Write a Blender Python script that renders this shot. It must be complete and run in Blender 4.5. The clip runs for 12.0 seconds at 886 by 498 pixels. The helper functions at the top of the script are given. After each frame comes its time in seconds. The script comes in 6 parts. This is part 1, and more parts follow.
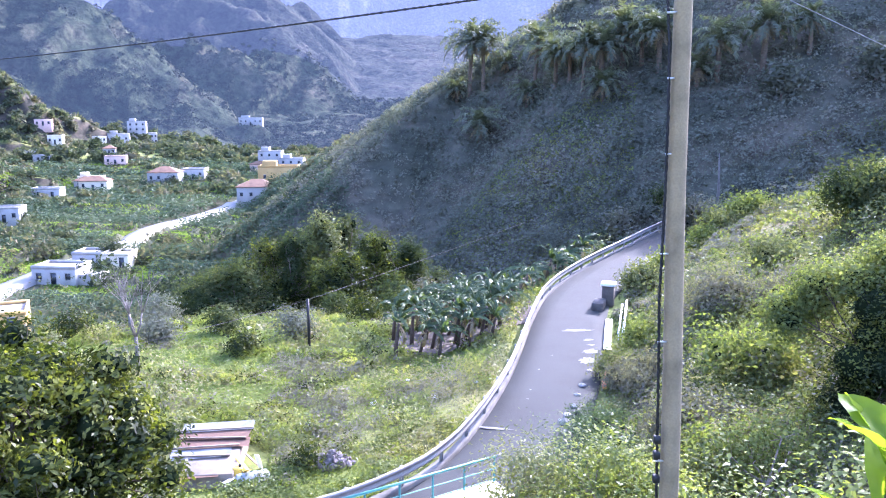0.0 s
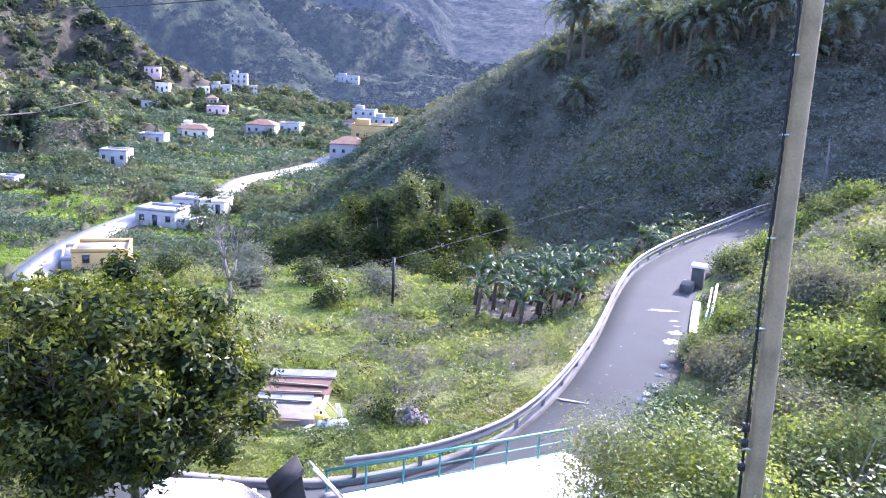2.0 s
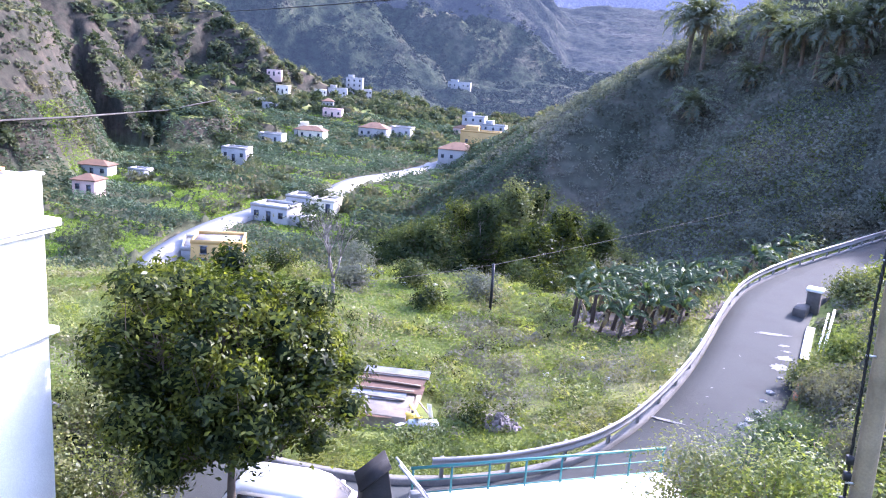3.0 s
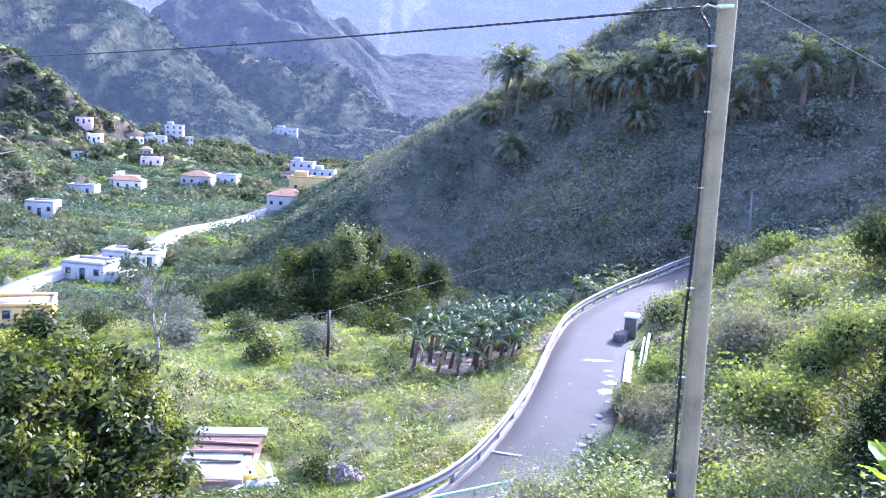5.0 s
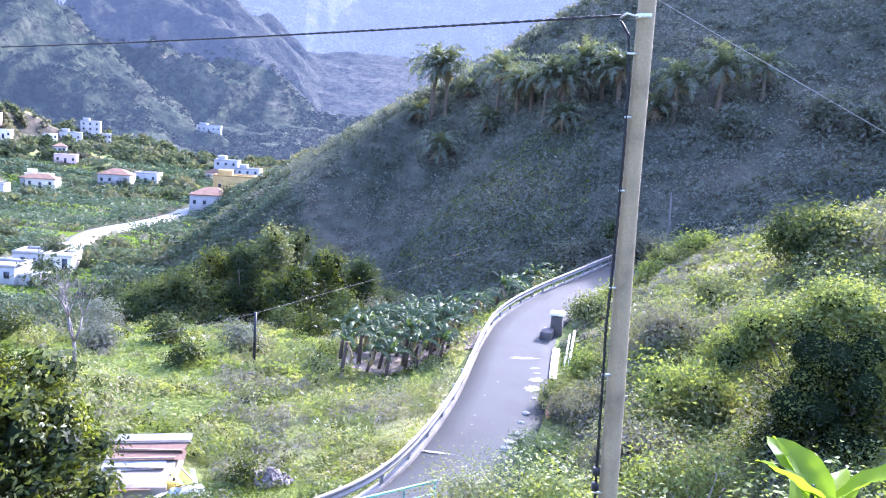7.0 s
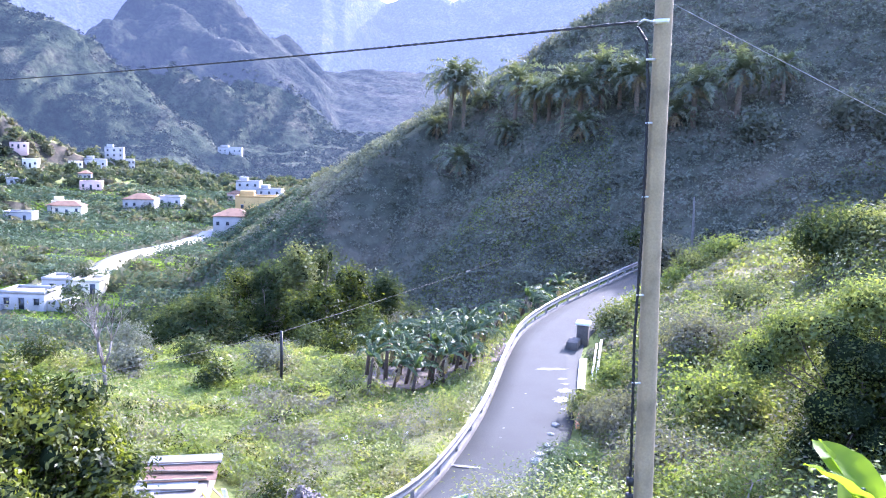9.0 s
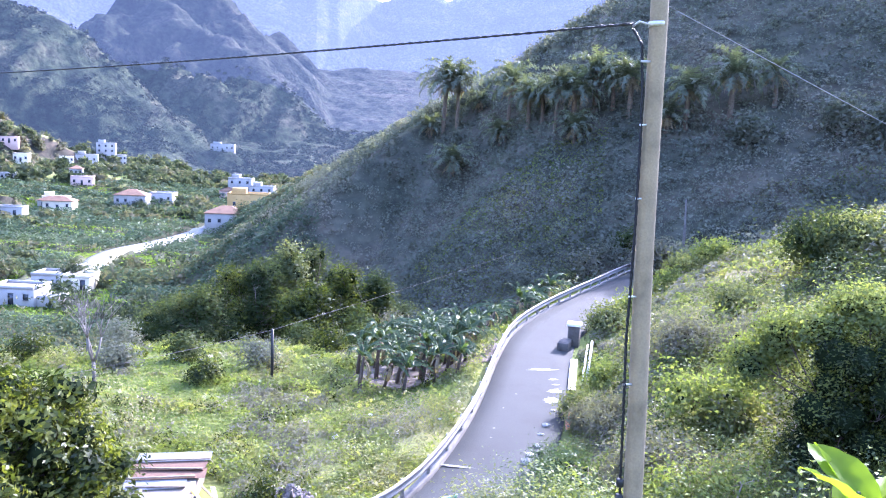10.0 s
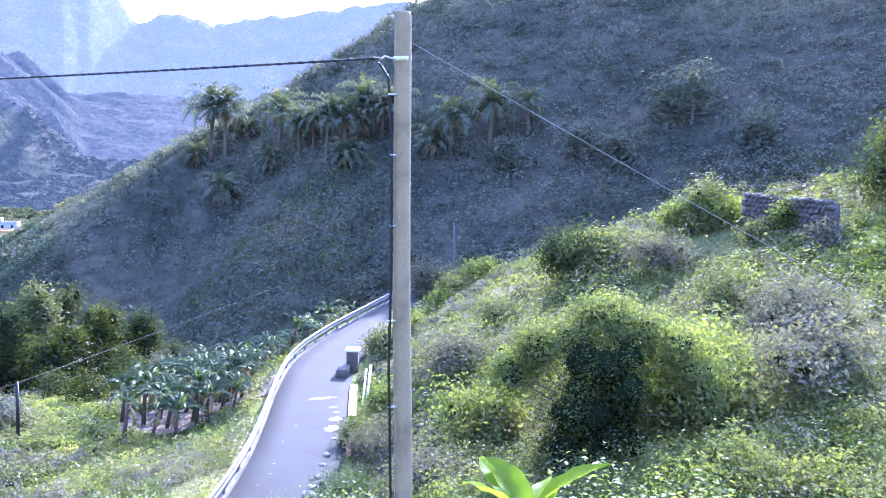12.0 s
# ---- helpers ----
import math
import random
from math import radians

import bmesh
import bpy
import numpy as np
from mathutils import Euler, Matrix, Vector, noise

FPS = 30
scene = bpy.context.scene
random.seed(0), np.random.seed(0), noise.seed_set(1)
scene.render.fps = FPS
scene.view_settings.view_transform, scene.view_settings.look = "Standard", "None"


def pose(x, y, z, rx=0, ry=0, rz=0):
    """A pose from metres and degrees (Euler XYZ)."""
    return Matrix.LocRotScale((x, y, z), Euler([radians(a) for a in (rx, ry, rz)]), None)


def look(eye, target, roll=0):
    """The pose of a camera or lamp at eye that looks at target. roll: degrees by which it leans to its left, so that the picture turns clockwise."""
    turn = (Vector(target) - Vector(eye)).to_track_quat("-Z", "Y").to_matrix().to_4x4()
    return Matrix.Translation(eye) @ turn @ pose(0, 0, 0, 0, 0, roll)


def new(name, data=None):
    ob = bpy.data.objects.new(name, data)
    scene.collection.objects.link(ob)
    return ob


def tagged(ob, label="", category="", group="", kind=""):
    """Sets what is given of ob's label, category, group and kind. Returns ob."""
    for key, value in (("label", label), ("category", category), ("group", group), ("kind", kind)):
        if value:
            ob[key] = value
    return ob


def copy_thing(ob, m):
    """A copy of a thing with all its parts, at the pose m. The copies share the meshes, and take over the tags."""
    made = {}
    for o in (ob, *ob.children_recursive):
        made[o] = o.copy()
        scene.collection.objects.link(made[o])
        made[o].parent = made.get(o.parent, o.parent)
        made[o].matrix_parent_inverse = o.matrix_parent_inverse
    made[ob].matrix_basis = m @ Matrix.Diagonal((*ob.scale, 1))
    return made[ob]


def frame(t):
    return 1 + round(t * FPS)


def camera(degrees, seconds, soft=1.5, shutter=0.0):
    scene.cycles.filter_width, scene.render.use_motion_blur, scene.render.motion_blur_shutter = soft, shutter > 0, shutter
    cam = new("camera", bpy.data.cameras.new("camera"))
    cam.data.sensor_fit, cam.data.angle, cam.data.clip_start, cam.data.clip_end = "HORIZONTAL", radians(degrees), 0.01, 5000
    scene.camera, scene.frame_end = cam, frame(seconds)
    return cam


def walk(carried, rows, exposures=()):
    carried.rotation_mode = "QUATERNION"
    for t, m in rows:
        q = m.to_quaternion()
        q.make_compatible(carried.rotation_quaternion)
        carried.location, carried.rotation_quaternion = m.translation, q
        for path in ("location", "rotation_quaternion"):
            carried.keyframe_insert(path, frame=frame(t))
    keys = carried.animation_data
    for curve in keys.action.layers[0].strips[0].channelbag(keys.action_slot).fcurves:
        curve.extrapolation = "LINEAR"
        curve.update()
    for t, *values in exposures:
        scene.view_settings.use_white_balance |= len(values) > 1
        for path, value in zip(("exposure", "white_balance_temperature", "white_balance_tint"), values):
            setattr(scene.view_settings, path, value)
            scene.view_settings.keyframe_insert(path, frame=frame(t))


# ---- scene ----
cam = camera(60.22, 12.0, soft=1.1, shutter=0.0)
PATH = [
    (0.0, pose(0.005, 0.015, 11.996, 79.99, -0.03, 0.00)),
    (0.5, pose(-0.001, 0.010, 11.986, 79.49, -0.13, 1.71)),
    (1.0, pose(-0.076, -0.030, 12.076, 78.51, 0.72, 2.33)),
    (1.5, pose(0.047, 0.053, 12.018, 78.97, -0.95, 2.55)),
    (2.0, pose(-0.167, -0.031, 11.975, 77.29, -2.88, 6.96)),
    (2.5, pose(-0.137, 0.068, 11.928, 77.17, -4.85, 16.76)),
    (3.0, pose(-0.017, -0.059, 11.931, 77.33, -4.10, 15.17)),
    (3.2, pose(-0.027, -0.061, 11.976, 77.80, -2.99, 13.45)),
    (4.8, pose(-0.026, -0.015, 11.982, 81.50, -3.41, 4.16)),
    (5.0, pose(0.004, 0.040, 11.976, 81.42, -3.43, 2.44)),
    (5.5, pose(0.019, 0.015, 11.999, 81.64, -3.34, -0.70)),
    (6.0, pose(0.009, 0.064, 12.001, 81.46, -3.64, -1.81)),
    (6.5, pose(-0.025, -0.084, 11.992, 80.61, -3.41, -1.30)),
    (7.0, pose(0.007, -0.012, 12.017, 81.71, -3.93, -2.90)),
    (7.5, pose(0.002, -0.029, 12.017, 82.48, -3.15, -1.28)),
    (9.3, pose(-0.021, 0.004, 12.005, 82.65, -1.77, -1.57)),
    (9.5, pose(-0.011, 0.039, 11.995, 82.55, -1.97, -1.49)),
    (10.0, pose(-0.031, 0.004, 12.006, 82.64, -2.53, -2.02)),
    (10.5, pose(-0.032, 0.003, 11.993, 82.36, -2.55, -1.31)),
    (11.0, pose(-0.012, 0.046, 11.999, 82.20, -3.04, -2.31)),
    (11.5, pose(0.101, 0.111, 12.012, 83.28, -1.98, -5.09)),
    (12.0, pose(0.216, -0.093, 12.063, 85.20, -1.55, -18.70)),
]
EXPOSURES = [(0.0, 3.16, 5250, 36), (1.5, 3.12, 5300, 36), (2.3, 2.86, 5400, 35), (3.2, 2.86, 5400, 35), (4.8, 3.24, 5180, 36), (7.0, 3.30, 5250, 34), (10.8, 3.28, 5180, 34), (12.0, 3.32, 4880, 37)]
walk(cam, PATH, EXPOSURES)

# ---- world and sun: low winter sun ahead and to the right, thin haze ----
SUN_AZ, SUN_EL = 33.0, 30.5
world = bpy.data.worlds.new("sky")
scene.world = world
world.use_nodes = True
wn = world.node_tree.nodes
sky = wn.new("ShaderNodeTexSky")
sky.sky_type = 'NISHITA'
sky.sun_disc = False
sky.sun_elevation = radians(SUN_EL)
sky.sun_rotation = radians(SUN_AZ)
sky.air_density, sky.dust_density, sky.ozone_density = 1.2, 2.6, 1.5
wn["Background"].inputs["Strength"].default_value = 0.15
world.node_tree.links.new(sky.outputs[0], wn["Background"].inputs["Color"])
sun_data = bpy.data.lights.new("sun", 'SUN')
sun_data.energy, sun_data.angle, sun_data.color = 2.3, radians(0.6), (1.0, 0.93, 0.80)
sun_ob = new("sun", sun_data)
sa, se = radians(SUN_AZ), radians(SUN_EL)
sun_way = Vector((math.sin(sa) * math.cos(se), math.cos(sa) * math.cos(se), math.sin(se)))
sun_ob.matrix_world = look(sun_way * 60, (0, 0, 0))

# ---- materials ----
def mat_new(name):
    m = bpy.data.materials.new(name)
    m.use_nodes = True
    nt = m.node_tree
    nt.nodes.clear()
    out = nt.nodes.new("ShaderNodeOutputMaterial")
    return m, nt, out


def noise_node(nt, scale, detail=4.0, rough=0.6, coords="Object", stretch=None):
    tc = nt.nodes.new("ShaderNodeTexCoord")
    src = tc.outputs[coords]
    if coords == "World":
        src = None
    if stretch:
        mp = nt.nodes.new("ShaderNodeMapping")
        mp.inputs["Scale"].default_value = stretch
        nt.links.new(src, mp.inputs["Vector"])
        src = mp.outputs["Vector"]
    n = nt.nodes.new("ShaderNodeTexNoise")
    n.inputs["Scale"].default_value = scale
    n.inputs["Detail"].default_value = detail
    n.inputs["Roughness"].default_value = rough
    nt.links.new(src, n.inputs["Vector"])
    return n


def ramp(nt, src, stops):
    r = nt.nodes.new("ShaderNodeValToRGB")
    e = r.color_ramp.elements
    while len(e) < len(stops):
        e.new(0.5)
    for k, (p, c) in zip(e, stops):
        k.position = p
        k.color = (*c, 1) if len(c) == 3 else c
    nt.links.new(src, r.inputs["Fac"])
    return r


def mixc(nt, fac, a, b, mode='MIX'):
    n = nt.nodes.new("ShaderNodeMix")
    n.data_type = 'RGBA'
    n.blend_type = mode
    for sock, v in ((n.inputs[0], fac), (n.inputs[6], a), (n.inputs[7], b)):
        if isinstance(v, bpy.types.NodeSocket):
            nt.links.new(v, sock)
        elif isinstance(v, (int, float)):
            sock.default_value = v
        else:
            sock.default_value = (*v, 1)
    return n.outputs[2]


def solid(name, col, rough=0.7, metal=0.0, var=0.25, scale=3.0, fine=40.0, bump=0.15, dirt=None, spec=0.4):
    """A surface with stains at one scale and grain at another."""
    m, nt, out = mat_new(name)
    p = nt.nodes.new("ShaderNodeBsdfPrincipled")
    big = noise_node(nt, scale, 5)
    small = noise_node(nt, fine, 3)
    dark = tuple(c * (1 - var) for c in col)
    lite = tuple(min(1, c * (1 + var * 0.6)) for c in col)
    r = ramp(nt, big.outputs["Fac"], [(0.3, dirt or dark), (0.5, col), (0.75, lite)])
    g = ramp(nt, small.outputs["Fac"], [(0.3, (0.86, 0.86, 0.86)), (0.7, (1.08, 1.08, 1.08))])
    c = mixc(nt, 1.0, r.outputs["Color"], g.outputs["Color"], 'MULTIPLY')
    nt.links.new(c, p.inputs["Base Color"])
    p.inputs["Roughness"].default_value = rough
    p.inputs["Metallic"].default_value = metal
    p.inputs["Specular IOR Level"].default_value = spec
    if bump:
        b = nt.nodes.new("ShaderNodeBump")
        b.inputs["Strength"].default_value = bump
        b.inputs["Distance"].default_value = 0.02
        nt.links.new(small.outputs["Fac"], b.inputs["Height"])
        nt.links.new(b.outputs["Normal"], p.inputs["Normal"])
    nt.links.new(p.outputs[0], out.inputs["Surface"])
    return m


def leaf_mat(name, cols, patch=0.15, through_light=0.45, gloss=0.02, rough=0.5, back=(1.25, 1.35, 0.55)):
    """Leaves: colour by patch of ground and leaf by leaf; light comes through them."""
    m, nt, out = mat_new(name)
    n = noise_node(nt, patch, 4, 0.65)
    geo = nt.nodes.new("ShaderNodeNewGeometry")
    add = nt.nodes.new("ShaderNodeMath")
    add.operation = 'MULTIPLY_ADD'
    nt.links.new(geo.outputs["Random Per Island"], add.inputs[0])
    add.inputs[1].default_value = 0.14
    nt.links.new(n.outputs["Fac"], add.inputs[2])
    k = len(cols)
    r = ramp(nt, add.outputs[0], [(0.38 + 0.34 * i / max(1, k - 1), c) for i, c in enumerate(cols)])
    d = nt.nodes.new("ShaderNodeBsdfDiffuse")
    t = nt.nodes.new("ShaderNodeBsdfTranslucent")
    g = nt.nodes.new("ShaderNodeBsdfGlossy")
    g.inputs["Roughness"].default_value = rough
    g.inputs["Color"].default_value = (0.9, 0.95, 1.0, 1)
    nt.links.new(r.outputs["Color"], d.inputs["Color"])
    nt.links.new(mixc(nt, 1.0, r.outputs["Color"], back, 'MULTIPLY'), t.inputs["Color"])
    a = nt.nodes.new("ShaderNodeMixShader")
    a.inputs[0].default_value = through_light
    nt.links.new(d.outputs[0], a.inputs[1])
    nt.links.new(t.outputs[0], a.inputs[2])
    b = nt.nodes.new("ShaderNodeMixShader")
    b.inputs[0].default_value = gloss
    nt.links.new(a.outputs[0], b.inputs[1])
    nt.links.new(g.outputs[0], b.inputs[2])
    nt.links.new(b.outputs[0], out.inputs["Surface"])
    return m


def ground_mat():
    """Damp soil, dry grass and low green cover in patches."""
    m, nt, out = mat_new("hillside_soil")
    p = nt.nodes.new("ShaderNodeBsdfPrincipled")
    a = noise_node(nt, 0.05, 6, 0.65)
    b = noise_node(nt, 0.6, 6, 0.7)
    r1 = ramp(nt, a.outputs["Fac"], [(0.35, (0.085, 0.115, 0.032)), (0.48, (0.15, 0.175, 0.05)), (0.6, (0.18, 0.17, 0.075)), (0.72, (0.18, 0.14, 0.10))])
    r2 = ramp(nt, b.outputs["Fac"], [(0.3, (0.55, 0.55, 0.55)), (0.7, (1.25, 1.25, 1.15))])
    # bare volcanic rock and reddish earth where it is steep
    geo = nt.nodes.new("ShaderNodeNewGeometry")
    sep = nt.nodes.new("ShaderNodeSeparateXYZ")
    nt.links.new(geo.outputs["Normal"], sep.inputs[0])
    steep = ramp(nt, sep.outputs["Z"], [(0.80, (1, 1, 1)), (0.95, (0, 0, 0))])
    rc = noise_node(nt, 0.12, 7, 0.7)
    rock_c = ramp(nt, rc.outputs["Fac"], [(0.35, (0.026, 0.028, 0.022)), (0.5, (0.044, 0.042, 0.034)), (0.7, (0.085, 0.066, 0.052))])
    # the palm hill is coloured paler and greener than the crags across the valley, lifting its shade
    spot = nt.nodes.new("ShaderNodeTexCoord")
    across = nt.nodes.new("ShaderNodeSeparateXYZ")
    nt.links.new(spot.outputs["Object"], across.inputs[0])
    east = nt.nodes.new("ShaderNodeMapRange")
    east.inputs["From Min"].default_value, east.inputs["From Max"].default_value = -75.0, -45.0
    nt.links.new(across.outputs["X"], east.inputs["Value"])
    hill_c = ramp(nt, rc.outputs["Fac"], [(0.35, (0.06, 0.065, 0.048)), (0.5, (0.086, 0.086, 0.065)), (0.7, (0.13, 0.112, 0.088))])
    bare_c = mixc(nt, east.outputs["Result"], rock_c.outputs["Color"], hill_c.outputs["Color"])
    both = mixc(nt, steep.outputs["Color"], r1.outputs["Color"], bare_c)
    # darker tilled soil under the plantations of the valley floor
    place = nt.nodes.new("ShaderNodeTexCoord")
    low = nt.nodes.new("ShaderNodeSeparateXYZ")
    nt.links.new(place.outputs["Object"], low.inputs[0])
    depth = nt.nodes.new("ShaderNodeMapRange")
    depth.inputs["From Min"].default_value, depth.inputs["From Max"].default_value = -9.0, -12.5
    nt.links.new(low.outputs["Z"], depth.inputs["Value"])
    tilled = ramp(nt, a.outputs["Fac"], [(0.35, (0.05, 0.058, 0.035)), (0.55, (0.075, 0.08, 0.045)), (0.7, (0.12, 0.10, 0.07))])
    both = mixc(nt, depth.outputs["Result"], both, tilled.outputs["Color"])
    nt.links.new(mixc(nt, 1.0, both, r2.outputs["Color"], 'MULTIPLY'), p.inputs["Base Color"])
    p.inputs["Roughness"].default_value = 0.95
    p.inputs["Specular IOR Level"].default_value = 0.1
    bp = nt.nodes.new("ShaderNodeBump")
    bp.inputs["Distance"].default_value = 0.3
    bp.inputs["Strength"].default_value = 0.7
    nt.links.new(b.outputs["Fac"], bp.inputs["Height"])
    nt.links.new(bp.outputs["Normal"], p.inputs["Normal"])
    nt.links.new(p.outputs[0], out.inputs["Surface"])
    return m


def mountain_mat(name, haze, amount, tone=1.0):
    """Scrub and rock on far slopes; the blue haze of distance is added as faint emission."""
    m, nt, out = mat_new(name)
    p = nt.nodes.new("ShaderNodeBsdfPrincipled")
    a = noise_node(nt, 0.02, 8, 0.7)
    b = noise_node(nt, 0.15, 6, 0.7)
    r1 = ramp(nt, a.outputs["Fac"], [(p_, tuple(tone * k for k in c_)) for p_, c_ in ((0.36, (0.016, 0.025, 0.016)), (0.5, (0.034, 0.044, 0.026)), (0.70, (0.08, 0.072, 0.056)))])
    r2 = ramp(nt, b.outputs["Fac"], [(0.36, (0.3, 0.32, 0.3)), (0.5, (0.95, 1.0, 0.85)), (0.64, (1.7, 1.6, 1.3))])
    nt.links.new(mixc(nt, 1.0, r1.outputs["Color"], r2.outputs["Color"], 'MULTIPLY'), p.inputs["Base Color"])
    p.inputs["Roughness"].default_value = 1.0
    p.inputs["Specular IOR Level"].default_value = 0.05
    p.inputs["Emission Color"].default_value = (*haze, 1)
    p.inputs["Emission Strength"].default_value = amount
    bp = nt.nodes.new("ShaderNodeBump")
    bp.inputs["Distance"].default_value = 9.0
    bp.inputs["Strength"].default_value = 0.8
    fine = noise_node(nt, 0.07, 8, 0.75)
    nt.links.new(fine.outputs["Fac"], bp.inputs["Height"])
    nt.links.new(bp.outputs["Normal"], p.inputs["Normal"])
    nt.links.new(p.outputs[0], out.inputs["Surface"])
    return m


M_GROUND = ground_mat()
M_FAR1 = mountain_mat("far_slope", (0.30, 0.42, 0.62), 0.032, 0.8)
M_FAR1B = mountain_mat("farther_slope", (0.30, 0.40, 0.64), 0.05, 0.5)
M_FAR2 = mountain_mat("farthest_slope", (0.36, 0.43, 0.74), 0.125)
M_ASPHALT = solid("asphalt", (0.033, 0.037, 0.0355), 0.9, var=0.25, scale=0.35, fine=60, bump=0.25, spec=0.25)
M_GALV = solid("galvanised_steel", (0.25, 0.245, 0.235), 0.6, 0.15, var=0.25, scale=1.2, fine=25, bump=0.05, dirt=(0.21, 0.185, 0.165))
# concrete darkened to stand in for shadow beneath the guard rail
M_KERB = solid("sooty_concrete", (0.12, 0.115, 0.105), 0.95, var=0.4, scale=0.8, fine=18)
M_CONC = solid("concrete", (0.30, 0.285, 0.265), 0.9, var=0.3, scale=1.5, fine=30)
M_WHITE = solid("white_render", (0.80, 0.79, 0.76), 0.85, var=0.07, scale=0.8, fine=50, bump=0.08)
M_WOOD = solid("weathered_pole_wood", (0.25, 0.195, 0.115), 0.85, var=0.35, scale=2.0, fine=35, bump=0.4)
M_BLACK = solid("black_cable", (0.012, 0.012, 0.013), 0.5, var=0.2, scale=8, bump=0.0)
M_LEAF_NEAR = leaf_mat("mixed_hedge_leaves", [(0.05, 0.066, 0.028), (0.10, 0.118, 0.046), (0.172, 0.182, 0.076), (0.225, 0.205, 0.125)], 0.2, 0.42, 0.012, 0.4, (1.24, 1.3, 0.6))
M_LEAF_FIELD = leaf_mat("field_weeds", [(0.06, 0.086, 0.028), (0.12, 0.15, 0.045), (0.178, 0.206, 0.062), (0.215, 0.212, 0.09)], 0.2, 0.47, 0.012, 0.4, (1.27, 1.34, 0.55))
# scrub colour raised for the haze over the shaded hill; valley scrub stays darker
M_LEAF_HILL = leaf_mat("hill_scrub_leaves", [(0.08, 0.088, 0.07), (0.11, 0.12, 0.094), (0.15, 0.155, 0.12), (0.19, 0.175, 0.14)], 0.06, 0.38, 0.003, 0.5, (1.1, 1.2, 0.78))
M_LEAF_SLOPE = leaf_mat("valley_scrub_leaves", [(0.035, 0.046, 0.03), (0.06, 0.075, 0.045), (0.10, 0.11, 0.065), (0.14, 0.125, 0.085)], 0.05, 0.35, 0.003, 0.5, (1.1, 1.2, 0.7))
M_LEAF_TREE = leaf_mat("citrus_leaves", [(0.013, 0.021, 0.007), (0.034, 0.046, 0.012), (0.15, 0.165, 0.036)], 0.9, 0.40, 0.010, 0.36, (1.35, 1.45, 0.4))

# ---- mesh helpers ----
RNG = np.random.default_rng(7)


def grid_noise(x, y, scale, seed=0, octaves=4, gain=0.5):
    """Smooth value noise for arrays, about -1 to 1."""
    total, amp, norm = np.zeros(np.shape(x)), 1.0, 0.0
    for o in range(octaves):
        fx, fy = np.asarray(x) / scale * 2 ** o + 17.3 * seed + o * 5.7, np.asarray(y) / scale * 2 ** o - 9.1 * seed + o * 3.3
        ix, iy = np.floor(fx).astype(np.int64), np.floor(fy).astype(np.int64)
        tx, ty = fx - ix, fy - iy
        tx, ty = tx * tx * (3 - 2 * tx), ty * ty * (3 - 2 * ty)

        def cell(a, b):
            h = (a * 374761393 + b * 668265263 + (seed + o) * 1274126177) & 0xFFFFFFFF
            h = ((h ^ (h >> 13)) * 1274126177) & 0xFFFFFFFF
            return ((h ^ (h >> 16)) & 0xFFFF) / 32767.5 - 1
        top = cell(ix, iy) * (1 - tx) + cell(ix + 1, iy) * tx
        low = cell(ix, iy + 1) * (1 - tx) + cell(ix + 1, iy + 1) * tx
        total += amp * (top * (1 - ty) + low * ty)
        norm += amp
        amp *= gain
    return total / norm


def mesh_from(name, verts, faces, mat=None, smooth=False):
    """A mesh from arrays: verts (n, 3), faces (m, 3 or 4)."""
    verts, faces = np.asarray(verts, np.float32), np.asarray(faces, np.int32)
    me = bpy.data.meshes.new(name)
    k = faces.shape[1]
    me.vertices.add(len(verts))
    me.vertices.foreach_set("co", verts.ravel())
    me.loops.add(faces.size)
    me.loops.foreach_set("vertex_index", faces.ravel())
    me.polygons.add(len(faces))
    me.polygons.foreach_set("loop_start", np.arange(0, faces.size, k, dtype=np.int32))
    me.polygons.foreach_set("loop_total", np.full(len(faces), k, np.int32))
    if smooth:
        me.polygons.foreach_set("use_smooth", np.ones(len(faces), bool))
    me.update(calc_edges=True)
    me.validate()
    if mat:
        me.materials.append(mat)
    return me


def smoothstep(a, b, x):
    t = np.clip((x - a) / (b - a), 0, 1)
    return t * t * (3 - 2 * t)


def spline(points, step=0.8):
    """An even walk along a smooth curve through points (x, y)."""
    p = np.array(points, float)
    p = np.vstack([2 * p[0] - p[1], p, 2 * p[-1] - p[-2]])
    out = []
    for i in range(1, len(p) - 2):
        a, b, c, d = p[i - 1:i + 3]
        n = max(2, int(np.linalg.norm(c - b) / step))
        t = np.linspace(0, 1, n, endpoint=False)[:, None]
        out.append(0.5 * (2 * b + (c - a) * t + (2 * a - 5 * b + 4 * c - d) * t ** 2 + (3 * b - a - 3 * c + d) * t ** 3))
    out.append(p[-2:-1])
    return np.vstack(out)


def along(line, x, y):
    """Distance of points from a polyline, signed (right of it positive), and the part of its length."""
    x, y = np.ravel(x), np.ravel(y)
    best = np.full(x.shape, 1e9)
    sign, part = np.zeros(x.shape), np.zeros(x.shape)
    seg = np.linalg.norm(np.diff(line, axis=0), axis=1)
    run = np.concatenate([[0], np.cumsum(seg)])
    for i in range(len(line) - 1):
        a, d, s = line[i], (line[i + 1] - line[i]) / seg[i], seg[i]
        px, py = x - a[0], y - a[1]
        t = np.clip(px * d[0] + py * d[1], 0, s)
        q = np.hypot(px - t * d[0], py - t * d[1])
        m = q < best
        best[m], sign[m], part[m] = q[m], np.sign(px * d[1] - py * d[0])[m], run[i] + t[m]
    return best * np.where(sign == 0, 1, sign), part


